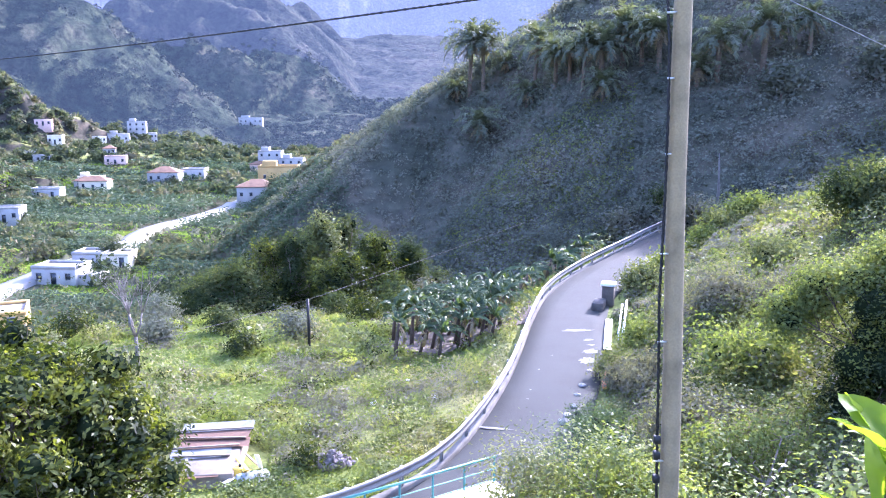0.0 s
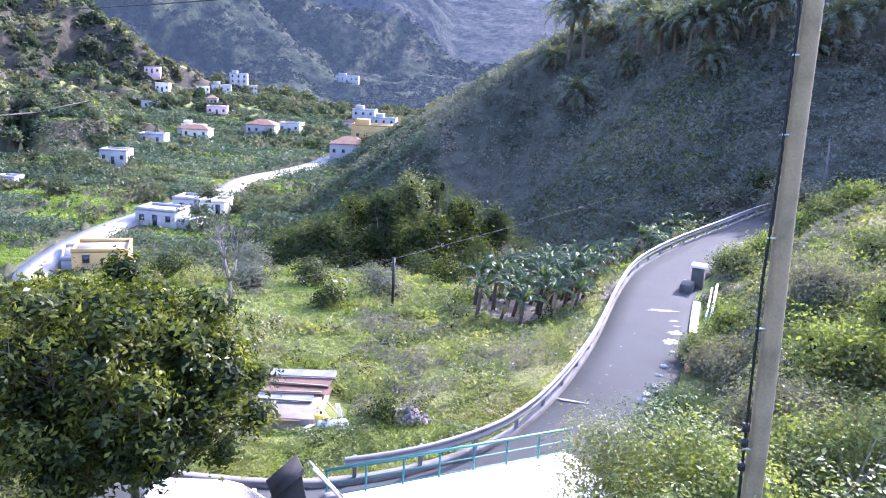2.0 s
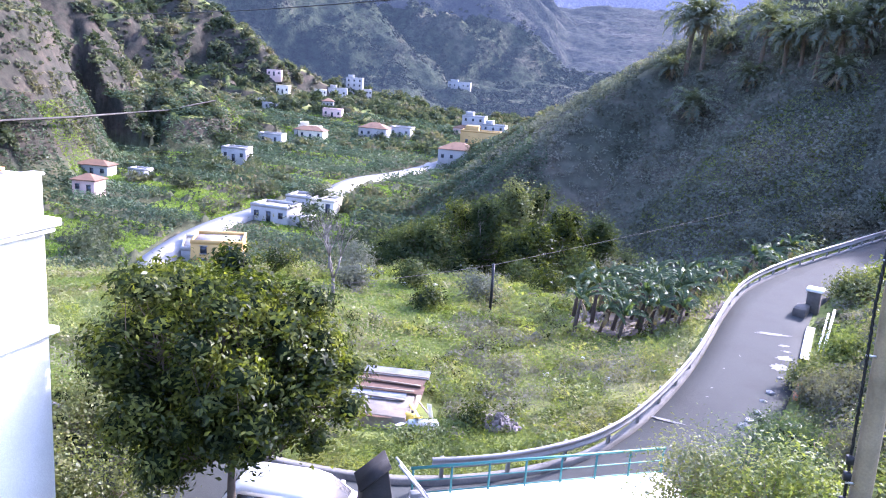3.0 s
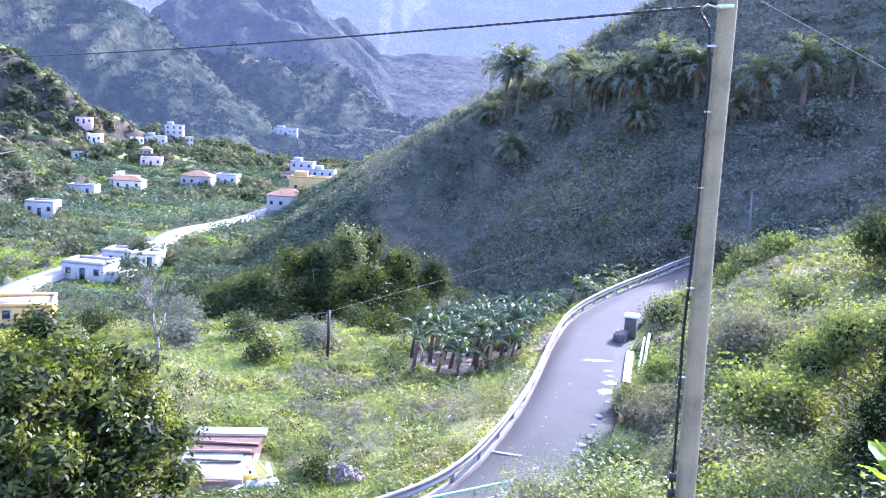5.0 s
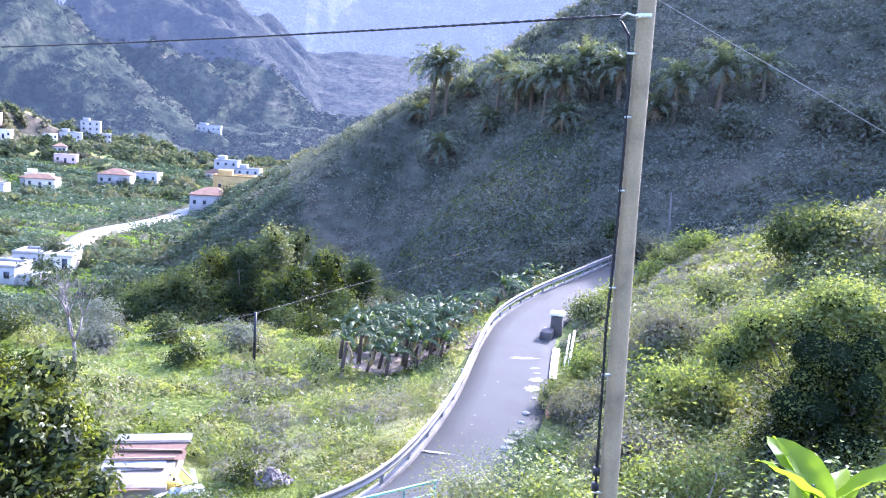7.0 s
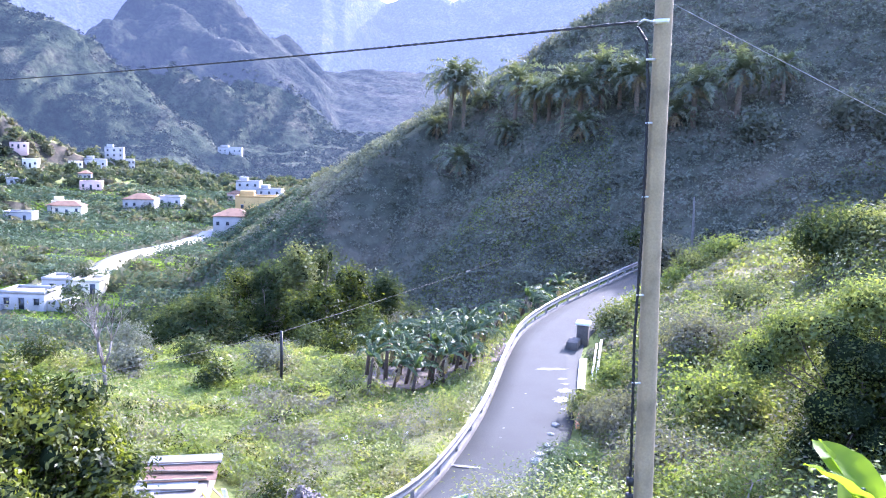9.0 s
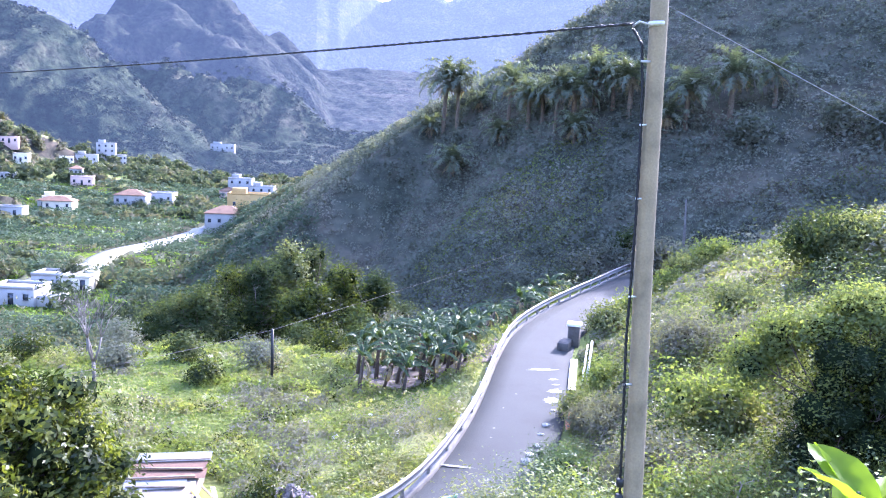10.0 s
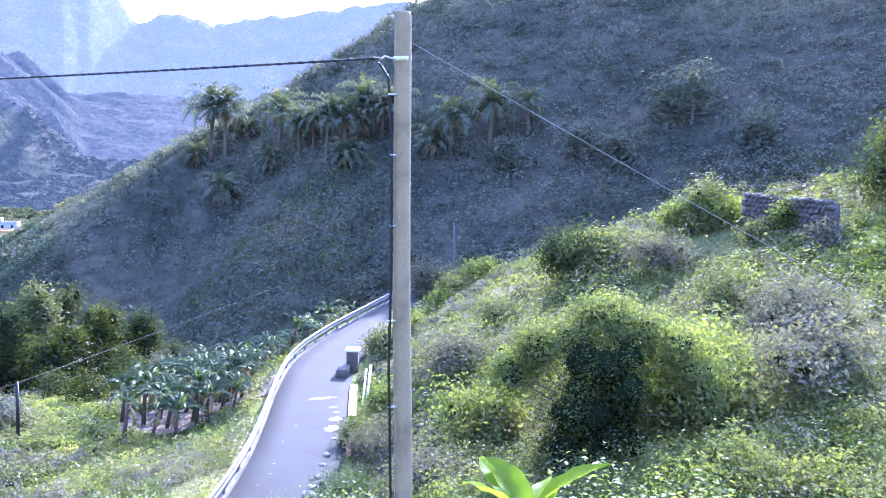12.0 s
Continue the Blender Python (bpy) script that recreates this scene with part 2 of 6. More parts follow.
# ---- the lie of the land ----
ROAD_LEFT = spline([(-60, 22), (-40, 19.5), (-24, 18.6), (-14, 18.3), (-8, 18.2), (-4.7, 18.9), (-1.65, 20.9), (0.5, 23.9), (2.7, 30.2), (4.8, 39),
                    (6.4, 44), (9.3, 49.5), (13.5, 56), (19, 64.2), (27, 74), (38, 84)])
ROAD_WIDTH = 3.4
tan_l = np.gradient(ROAD_LEFT, axis=0)
tan_l /= np.linalg.norm(tan_l, axis=1)[:, None]
nor_l = np.stack([tan_l[:, 1], -tan_l[:, 0]], 1)
ROAD_MID = ROAD_LEFT + nor_l * (0.3 + ROAD_WIDTH / 2)


def road_z(x, y):
    return 1.0 + 0.035 * (np.clip(np.hypot(x, y), 15, 70) - 25)


def ridge(x, y, crest, slope, rough=0.0, scale=60, seed=3, blunt=2.0):
    """Height of a spur that falls away on both sides of a crest of (azimuth, distance, height)."""
    c = np.array([(d * math.sin(radians(a)), d * math.cos(radians(a)), z) for a, d, z in crest])
    line, zs = c[:, :2], c[:, 2]
    run = np.concatenate([[0], np.cumsum(np.linalg.norm(np.diff(line, axis=0), axis=1))])
    best, dist, part = np.full(np.shape(x), -1e4), np.zeros(np.shape(x)), np.zeros(np.shape(x))
    for i in range(len(line) - 1):
        s = run[i + 1] - run[i]
        d = (line[i + 1] - line[i]) / s
        raw = (x - line[i, 0]) * d[0] + (y - line[i, 1]) * d[1]
        t = np.clip(raw, 0, s)
        q = np.hypot((x - line[i, 0]) * d[1] - (y - line[i, 1]) * d[0], 2.4 * (raw - t))
        hh = zs[i] + (zs[i + 1] - zs[i]) * t / s - slope * (np.sqrt(q ** 2 + blunt ** 2) - blunt)
        m = hh > best
        best[m], dist[m], part[m] = hh[m], q[m], (run[i] + t)[m]
    gully = (0.6 - 2.0 * np.abs(grid_noise(part, dist * 0.22, scale * 0.55, seed, 4))) * rough * np.clip(dist / scale, 0.08, 1.3) if rough else 0.0
    return best + gully


PALM_CREST = [(-10.5, 250, -9), (-9.4, 230, -4), (-3.9, 180, 7), (-0.2, 150, 14.5), (3.5, 138, 20.5), (7.2, 138, 26), (9.1, 142, 31.5),
              (14.9, 148, 42.1), (17.8, 148, 47.1), (25, 145, 50.5), (36, 140, 49.5), (52, 132, 48), (75, 125, 46)]


CREST_XY = np.array([(d * math.sin(radians(a)), d * math.cos(radians(a))) for a, d, _ in PALM_CREST])


def terrace_rows(x, y):
    return (y + 0.22 * x) / 12.0


def land(x, y):
    x, y = np.asarray(x, float), np.asarray(y, float)
    shape = x.shape
    x, y = x.ravel(), y.ravel()
    r = np.hypot(x, y) + 1e-6
    u, _ = along(ROAD_MID, x, y)
    # the fields below the road and the valley floor
    side = smoothstep(-14.5, -19.0, np.degrees(np.arctan2(x, y)))
    near_r, near_z = [0, 18, 24, 40, 48, 56, 66, 80, 95, 215, 280], [2, 1, 0.3, -0.2, -1.0, -3.0, -6.2, -10.5, -13.6, -14, -13]
    left = np.interp(r, near_r + [350, 450, 540, 700, 1200], near_z + [-5, 0, 11, 34, 110]) * side
    left = left + np.interp(r, near_r + [310, 440, 540, 650, 760, 900, 1200], near_z + [-10, -9.5, -5, 4, 18, 48, 130]) * (1 - side)
    left = left + grid_noise(x, y, 9, 1) * 0.35 + grid_noise(x, y, 40, 2) * np.clip(r / 60, 0.3, 1.2)
    floor = smoothstep(88, 100, r) * smoothstep(330, 290, r)
    step = 1.3 * (smoothstep(0.86, 1.0, terrace_rows(x, y) % 1.0) - 0.5)
    left = left + floor * step
    # the bank and knoll on the other side
    low, high = 2.4 + 0.22 * x, -2.6 + 0.40 * x + 0.032 * y
    right = 0.5 * (low + high + np.sqrt((low - high) ** 2 + 1.0)) - 0.3
    right = np.where(x > 33, np.minimum(right, 12.5 + 0.12 * (x - 33)), right)
    right = np.where(x < 0, np.clip(2.4 + 0.05 * x, 1.2, 3), right)
    right = right + grid_noise(x, y, 7, 4) * 0.4
    right = right - 1.9 * smoothstep(30, 45, r) * smoothstep(33, 26, np.degrees(np.arctan2(x, y)))
    right = right + (2.5 - right) * smoothstep(48, 78, r) * 0.9
    t = 1 / (1 + np.exp(-np.clip(u / 2.0, -30, 30)))
    nat = left * (1 - t) + right * t
    near_road = np.where(u < 0, smoothstep(2.2, 6.7, -u), smoothstep(1.9, 5.6, u))
    h = (road_z(x, y) - 0.06) * (1 - near_road) + nat * near_road
    away = np.abs(along(CREST_XY, x, y)[0])
    bumpy = np.interp(away, [0, 7, 24], [1.0, 0.7, 0.22])
    hill = ridge(x, y, PALM_CREST, 0.80, blunt=9.0) + (grid_noise(x, y, 34, 5, 3) * 2.2 + grid_noise(x, y, 12, 6) * 0.9) * bumpy
    h = np.where(hill > h, hill + 0 * h, h)
    for crest, slope, rough, sc, seed in (
            ([(-75, 300, 110), (-52, 292, 70), (-46, 286, 50), (-41, 280, 33), (-39.4, 278, 26.5), (-37.3, 275, 12), (-34.8, 272, 6.3), (-32.1, 268, 3.7), (-30.9, 264, -2.2), (-29.3, 258, -10.3), (-28, 252, -14)], 0.62, 17, 30, 8),
            ([(-38, 480, 75), (-34, 445, 50), (-31.5, 430, 37), (-29.5, 420, 27.7), (-26.7, 405, 15), (-26, 395, 1.8), (-24.5, 385, -13)], 0.62, 16, 36, 18),
            ([(-34, 700, 160), (-26, 640, 100), (-24.1, 620, 87), (-21.9, 605, 66), (-18.15, 585, 32), (-15, 565, 7), (-13.4, 540, 3), (-12.6, 530, -10)], 0.62, 24, 48, 9),
            ([(-18, 930, 165), (-11.95, 820, 100), (-8.6, 790, 56), (-6.4, 770, 24), (-5.3, 760, 6)], 0.62, 28, 60, 10),
            ([(-16, 1020, 220), (-10.8, 940, 128), (-8.24, 920, 84), (-6.0, 900, 33), (-5, 890, 8)], 0.62, 28, 60, 11),
            ([(-10, 1110, 165), (-6.2, 1060, 97), (-3.15, 1040, 50), (-0.8, 1020, 12)], 0.62, 28, 70, 12)):
        s = ridge(x, y, crest, slope, rough, sc, seed)
        h = np.maximum(h, s)
    az = np.degrees(np.arctan2(x, y))
    crag = (0.3 - np.abs(grid_noise(x, y, 24, 19, 4)) - 0.8 * np.abs(grid_noise(x, y, 70, 20, 2))) * (7 + 0.012 * r)
    h = h + crag * smoothstep(-7, 10, h) * smoothstep(185, 240, r) * np.maximum(smoothstep(-8, -14, az), 0.4 * smoothstep(500, 650, r) * smoothstep(4, 0, az))
    sky_el = np.interp(az, [-70, -30, -15, -6, -3.1, -0.5, 2, 5, 10.8, 16, 30, 60, 180], [20, 20, 17, 14, 10.4, 11.4, 10.6, 11.3, 12.4, 13, 12, 12, 8])
    sky_el = sky_el + 0.45 * grid_noise(az * 10, az * 0, 12, 14, 4)
    wall = 12 + (r * np.tan(np.radians(sky_el))) - 0.95 * np.maximum(0, 2300 - r) * (0.9 + 0.25 * grid_noise(az * 12, r * 0.1, 60, 15, 4))
    wall = np.where(r > 2300, wall - (r - 2300) * 0.8, wall)
    h = np.maximum(h, np.where(r > 900, wall, -1e3))
    h = h + grid_noise(x, y, 25, 16) * np.clip((r - 300) / 300, 0, 4)
    return h.reshape(shape)


def polar_sheet(radii, azimuths):
    rr, aa = np.meshgrid(radii, np.radians(azimuths), indexing="ij")
    x, y = rr * np.sin(aa), rr * np.cos(aa)
    v = np.stack([x, y, land(x, y)], -1).reshape(-1, 3)
    n, k = len(radii), len(azimuths)
    i, j = np.meshgrid(np.arange(n - 1), np.arange(k - 1), indexing="ij")
    a = (i * k + j).ravel()
    return v, np.stack([a, a + 1, a + k + 1, a + k], 1)


AZ = np.concatenate([np.linspace(-180, -57, 32), np.concatenate([np.arange(-56, -2, 0.3), np.arange(-2, 62, 0.44)]), np.linspace(62, 180, 30)])
R_SPLIT = 455.0
r_in = np.concatenate([[0.01, 2, 4, 6], np.geomspace(7.5, 180, 160), np.geomspace(181.5, R_SPLIT, 115)])
ground = tagged(new("ground", mesh_from("ground", *polar_sheet(r_in, AZ), M_GROUND, True)),
                "sloping valley ground of soil, grass and low weeds", "ground", kind="structure")
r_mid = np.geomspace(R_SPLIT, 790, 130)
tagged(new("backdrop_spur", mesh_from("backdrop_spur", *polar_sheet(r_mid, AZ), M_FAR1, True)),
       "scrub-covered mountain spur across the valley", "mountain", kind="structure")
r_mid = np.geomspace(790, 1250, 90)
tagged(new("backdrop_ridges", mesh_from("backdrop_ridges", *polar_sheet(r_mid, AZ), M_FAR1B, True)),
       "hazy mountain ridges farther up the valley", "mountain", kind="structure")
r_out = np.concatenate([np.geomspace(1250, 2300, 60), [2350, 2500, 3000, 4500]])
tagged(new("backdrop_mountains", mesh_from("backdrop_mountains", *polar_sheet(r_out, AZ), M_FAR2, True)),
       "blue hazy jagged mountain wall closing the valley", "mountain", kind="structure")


def ribbon(line, offs, zs, lift):
    """A strip along a line: crosswise offsets to the right and heights above the road."""
    t = np.gradient(line, axis=0)
    t /= np.linalg.norm(t, axis=1)[:, None]
    n = np.stack([t[:, 1], -t[:, 0]], 1)
    rows = []
    base = road_z(line[:, 0], line[:, 1]) + lift
    for o, z in zip(offs, zs):
        q = line + n * o
        rows.append(np.column_stack([q, base + z]))
    v = np.stack(rows, 1).reshape(-1, 3)
    k = len(offs)
    i, j = np.meshgrid(np.arange(len(line) - 1), np.arange(k - 1), indexing="ij")
    a = (i * k + j).ravel()
    return v, np.stack([a, a + 1, a + k + 1, a + k], 1)


tagged(new("road", mesh_from("road", *ribbon(ROAD_MID, [-1.95, -1.9, -1, 0, 1, 1.7, 1.75], [-0.3, 0.0, 0.03, 0.05, 0.03, 0.0, -0.3], 0.03), M_ASPHALT, False)),
       "narrow worn grey asphalt road climbing round a bend", "road", kind="structure")

# ---- building tools ----
class Geo:
    """Gathers quads and writes them as one mesh."""

    def __init__(self):
        self.v, self.f, self.n = [], [], 0

    def add(self, v, f):
        v, f = np.asarray(v, float).reshape(-1, 3), np.asarray(f, int)
        self.v.append(v)
        self.f.append(f + self.n)
        self.n += len(v)
        return self

    def box(self, c, s, rz=0.0, taper=1.0, tilt=None):
        sx, sy, sz = (k / 2 for k in s)
        p = np.array([(a * sx * (taper if k > 0 else 1), b * sy * (taper if k > 0 else 1), k * sz) for k in (-1, 1) for a, b in ((-1, -1), (1, -1), (1, 1), (-1, 1))])
        m = np.array(Euler((*(radians(t) for t in (tilt or (0, 0))), radians(rz))).to_matrix())
        return self.add(p @ m.T + np.array(c), [(3, 2, 1, 0), (4, 5, 6, 7), (0, 1, 5, 4), (1, 2, 6, 5), (2, 3, 7, 6), (3, 0, 4, 7)])

    def tube(self, path, radii, seg=8, cap=True):
        path = np.asarray(path, float)
        radii = np.broadcast_to(np.asarray(radii, float), (len(path),))
        t = np.gradient(path, axis=0)
        t /= np.linalg.norm(t, axis=1)[:, None] + 1e-9
        ref = np.array([0.0, 0.0, 1.0]) if abs(t[0][2]) < 0.8 else np.array([1.0, 0.0, 0.0])
        s = np.cross(t, ref)
        s /= np.linalg.norm(s, axis=1)[:, None] + 1e-9
        k = np.cross(s, t)
        a = np.linspace(0, 2 * math.pi, seg, endpoint=False)
        v = path[:, None] + radii[:, None, None] * (np.cos(a)[None, :, None] * s[:, None] + np.sin(a)[None, :, None] * k[:, None])
        i, j = np.meshgrid(np.arange(len(path) - 1), np.arange(seg), indexing="ij")
        i, j = i.ravel(), j.ravel()
        q = np.stack([i * seg + j, i * seg + (j + 1) % seg, (i + 1) * seg + (j + 1) % seg, (i + 1) * seg + j], 1)
        v = v.reshape(-1, 3)
        if cap:
            n = len(v)
            v = np.vstack([v, path[:1], path[-1:]])
            e = []
            for b in range(0, seg, 2):
                e.append((n, (b + 2) % seg, (b + 1) % seg, b))
                o = (len(path) - 1) * seg
                e.append((n + 1, o + b, o + (b + 1) % seg, o + (b + 2) % seg))
            q = np.vstack([q, e])
        return self.add(v, q)

    def mesh(self, name, mat, smooth=False, bevel=0.0):
        me = mesh_from(name, np.vstack(self.v), np.vstack(self.f), mat, smooth)
        if bevel:
            bm = bmesh.new()
            bm.from_mesh(me)
            sharp = [e for e in bm.edges if len(e.link_faces) == 2 and e.calc_face_angle() > 0.6]
            bmesh.ops.bevel(bm, geom=sharp, offset=bevel, segments=1, affect='EDGES', profile=0.5)
            bm.to_mesh(me)
            bm.free()
        return me


def thing(name, label, category, at=(0, 0, 0), rz=0.0, group=""):
    ob = tagged(new(name), label, category, group)
    ob.empty_display_size = 0.2
    ob.matrix_world = pose(*at, 0, 0, rz)
    return ob


def part(name, geo, mat, parent, label="", smooth=False, bevel=0.0):
    """One mesh under a thing or a part, in the thing's own space."""
    me = geo.mesh(name, mat, smooth, bevel) if isinstance(geo, Geo) else geo
    ob = new(name, me)
    ob.parent = parent
    if label:
        ob["label"] = label
    return ob


def leaf_blades(c, size, up=0.4, slim=0.5, rng=RNG, droop=None, face=None, pointed=False):
    """One small leaf blade a centre, lying across the way it faces; pointed leaves have four corners."""
    c = np.asarray(c, float)
    n = len(c)
    d = rng.normal(size=(n, 3))
    d[:, 2] = np.abs(d[:, 2]) * 0.6 + up
    if droop is not None:
        d = d + droop
    d /= np.linalg.norm(d, axis=1)[:, None]
    if face is None:
        s = np.cross(d, rng.normal(size=(n, 3)))
    else:
        nf = np.asarray(face, float) + rng.normal(size=(n, 3)) * 0.27
        nf /= np.linalg.norm(nf, axis=1)[:, None] + 1e-9
        d = d - nf * (d * nf).sum(1)[:, None] * 0.85
        d /= np.linalg.norm(d, axis=1)[:, None] + 1e-9
        s = np.cross(d, nf)
    s /= np.linalg.norm(s, axis=1)[:, None] + 1e-9
    k = np.cross(s, d)
    size = np.asarray(size).reshape(-1, 1) * np.ones((n, 1))
    if pointed:
        w = s * size * slim * 0.5
        v = np.stack([c - d * size * 0.5, c + w + k * size * 0.08, c + d * size * 0.55 - k * size * 0.12, c - w + k * size * 0.08], 1)
        return v.reshape(-1, 3), np.arange(4 * n).reshape(-1, 4)
    v = np.stack([c - d * size * 0.45 + s * size * slim * 0.45, c + d * size * 0.6, c - d * size * 0.3 - s * size * slim * 0.6 + k * size * 0.1], 1)
    return v.reshape(-1, 3), np.arange(3 * n).reshape(-1, 3)


def stuff(name, v, f, mat, label, category):
    return tagged(new(name, mesh_from(name, v, f, mat)), label, category, kind="stuff")


def polar_scatter(n, r0, r1, a0, a1, rng=RNG):
    r = np.exp(rng.uniform(math.log(r0), math.log(r1), n))
    a = np.radians(rng.uniform(a0, a1, n))
    return r * np.sin(a), r * np.cos(a), r


def ground_at(x, y):
    return float(land(np.array([x]), np.array([y]))[0])


def clump_points(centre, radii, n, rng=RNG, shell=0.55):
    """Points in an egg, more of them towards its skin."""
    d = rng.normal(size=(n, 3))
    d /= np.linalg.norm(d, axis=1)[:, None]
    r = shell + (1 - shell) * rng.uniform(0, 1, n) ** 0.6
    r = np.where(rng.uniform(0, 1, n) < 0.2, rng.uniform(0.1, 1, n), r)
    return np.array(centre) + d * r[:, None] * np.array(radii)


def lump(centre, radii, rng):
    """An uneven closed lump, for painted crown shade and for crumpled bags."""
    n, k = 7, 10
    th, ph = np.meshgrid(np.linspace(0.05, math.pi - 0.05, n), np.linspace(0, 2 * math.pi, k, endpoint=False), indexing="ij")
    d = np.stack([np.sin(th) * np.cos(ph), np.sin(th) * np.sin(ph), np.cos(th)], -1)
    d = d * (1 + rng.uniform(-0.18, 0.18, (n, k, 1)))
    i, j = np.meshgrid(np.arange(n - 1), np.arange(k), indexing="ij")
    i, j = i.ravel(), j.ravel()
    f = np.stack([i * k + j, (i + 1) * k + j, (i + 1) * k + (j + 1) % k, i * k + (j + 1) % k], 1)
    return d.reshape(-1, 3) * np.array(radii) + np.array(centre), f


def shrubs(name, label, x, y, rad, mat, leaves, size, rng, squat=0.8, category="scrub", lift=0.0):
    """Very many domed shrubs as one growth; their leaves face outwards."""
    n = len(x)
    d = rng.normal(size=(n, leaves, 3))
    d[..., 2] = np.abs(d[..., 2]) * 1.1 + 0.05
    d /= np.linalg.norm(d, axis=2)[..., None]
    reach = rad[:, None] * rng.uniform(0.62, 1.08, (n, leaves)) * (1 + 0.25 * np.sin(d[..., 0] * 5 + np.arange(n)[:, None]))
    p = d * reach[..., None]
    p[..., 2] = p[..., 2] * squat + lift
    p = p + np.stack([x, y, land(x, y)], 1)[:, None]
    sz = (size[:, None] * rng.uniform(0.6, 1.35, (n, leaves))).ravel()
    return stuff(name, *leaf_blades(p.reshape(-1, 3), sz, 0.1, 0.75, rng, None, d.reshape(-1, 3) + np.array([0, 0, 0.25])), mat, label, category)


# near-black fill for crowns: its colour stands in for shade between the leaves
M_CROWN_SHADE = solid("inner_leaf_mass", (0.014, 0.021, 0.009), 1.0, var=0.5, scale=4, fine=12, bump=0.6, spec=0.02)


def tree(name, label, at, height, clumps, leaves, leaf_size, leaf_mat_, bark, trunk_r=0.12, lean=(0, 0), slim=0.5, seed=1, group="", category="tree", up=0.1, shell=0.5, core=0.0, pointed=False, fuzz=1.6):
    """A trunk with limbs to each clump of the crown, and leaves round those clumps."""
    rng = np.random.default_rng(seed)
    t = thing(name, label, category, at, group=group)
    wood, crown, inner = Geo(), [], Geo()
    fork = np.array([lean[0], lean[1], height * (0.32 if len(clumps) < 40 else 0.6)])
    zs = np.linspace(-0.4, 1, 7)
    bend = np.stack([np.where(zs > 0, zs, 0) ** 1.5 * fork[0], np.where(zs > 0, zs, 0) ** 1.5 * fork[1], zs * fork[2]], 1)
    wood.tube(bend, np.interp(zs, [-0.4, 0, 1], [trunk_r * 1.5, trunk_r * 1.25, trunk_r * 0.8]), 8)
    total = sum(c[3] * c[4] * c[5] for c in clumps) ** 1.0
    for cx, cy, cz, rx, ry, rz_ in clumps:
        mid = fork * 0.4 + np.array([cx, cy, cz]) * 0.6 + rng.normal(size=3) * 0.08 * height
        path = np.array([fork, 0.5 * (fork + mid) + rng.normal(size=3) * 0.03 * height, mid, (cx, cy, cz)])
        limbs = Geo().tube(path, [trunk_r * 0.6, trunk_r * 0.45, trunk_r * 0.3, trunk_r * 0.12] if len(clumps) < 40 else [trunk_r * 0.3, trunk_r * 0.25, trunk_r * 0.18, trunk_r * 0.08], 5, False)
        for _ in range(4):
            q = clump_points((cx, cy, cz), (rx, ry, rz_), 1, rng)[0]
            limbs.tube([mid, 0.5 * (mid + q) + rng.normal(size=3) * 0.04 * height, q], [trunk_r * 0.22, trunk_r * 0.14, trunk_r * 0.05], 3, False)
        part("limb", limbs, bark, t, smooth=True)
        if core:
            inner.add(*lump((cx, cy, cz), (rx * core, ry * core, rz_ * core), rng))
        n = int(leaves * (rx * ry * rz_) / total)
        tufts = clump_points((cx, cy, cz), (rx, ry, rz_), max(6, n // 14), rng, shell)
        which = rng.integers(0, len(tufts), n)
        p = tufts[which] + rng.normal(size=(n, 3)) * leaf_size * fuzz
        out = tufts[which] - np.array([cx, cy, cz])
        out /= np.linalg.norm(out, axis=1)[:, None] + 1e-9
        crown.append(leaf_blades(p, leaf_size * rng.uniform(0.6, 1.4, n), up, slim, rng, out * 0.5, out + np.array([0, 0, 0.35]), pointed)[0])
    part("trunk", wood, bark, t, smooth=True)
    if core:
        part("inner_foliage", inner, M_CROWN_SHADE, t, "near-black lumps standing in for shade inside the crown")
    cv = np.vstack(crown)
    part("crown", mesh_from("crown", cv, np.arange(len(cv)).reshape(-1, 4 if pointed else 3), leaf_mat_), None, t)
    return t


def cable(name, label, points, sag, radius, mat, n=40, twist=0.0):
    """A hanging line between points."""
    g = Geo()
    pts = []
    for a, b in zip(points[:-1], points[1:]):
        a, b = np.array(a, float), np.array(b, float)
        t = np.linspace(0, 1, n)[:, None]
        p = a + (b - a) * t
        p[:, 2] -= (4 * sag * t * (1 - t))[:, 0]
        pts.append(p if not pts else p[1:])
    p = np.vstack(pts)
    if twist:
        k = np.arange(len(p)) * 1.9
        g.tube(p + np.stack([0 * k, np.cos(k), np.sin(k)], 1) * twist, radius, 5)
        g.tube(p - np.stack([0 * k, np.cos(k), np.sin(k)], 1) * twist, radius, 5)
    else:
        g.tube(p, radius, 6)
    return tagged(new(name, g.mesh(name, mat, True)), label, "cable")


M_BARK = solid("grey_bark", (0.20, 0.16, 0.12), 0.9, var=0.35, scale=4, fine=30, bump=0.5)
M_DARK_BARK = solid("dark_fruitwood_bark", (0.085, 0.066, 0.05), 0.9, var=0.35, scale=5, fine=30, bump=0.5)
M_PALE_BARK = solid("pale_bare_wood", (0.15, 0.135, 0.12), 0.9, var=0.3, scale=4, fine=30, bump=0.3)
M_PALM_TRUNK = solid("palm_trunk_fibre", (0.15, 0.115, 0.08), 0.95, var=0.4, scale=6, fine=25, bump=0.6)
M_FROND = leaf_mat("palm_fronds", [(0.09, 0.105, 0.075), (0.13, 0.145, 0.10), (0.185, 0.195, 0.135)], 0.4, 0.3, 0.012, 0.4)
M_FROND_DRY = leaf_mat("dry_palm_fronds", [(0.16, 0.12, 0.07), (0.22, 0.17, 0.10), (0.26, 0.21, 0.13)], 0.6, 0.3, 0.02, 0.6)
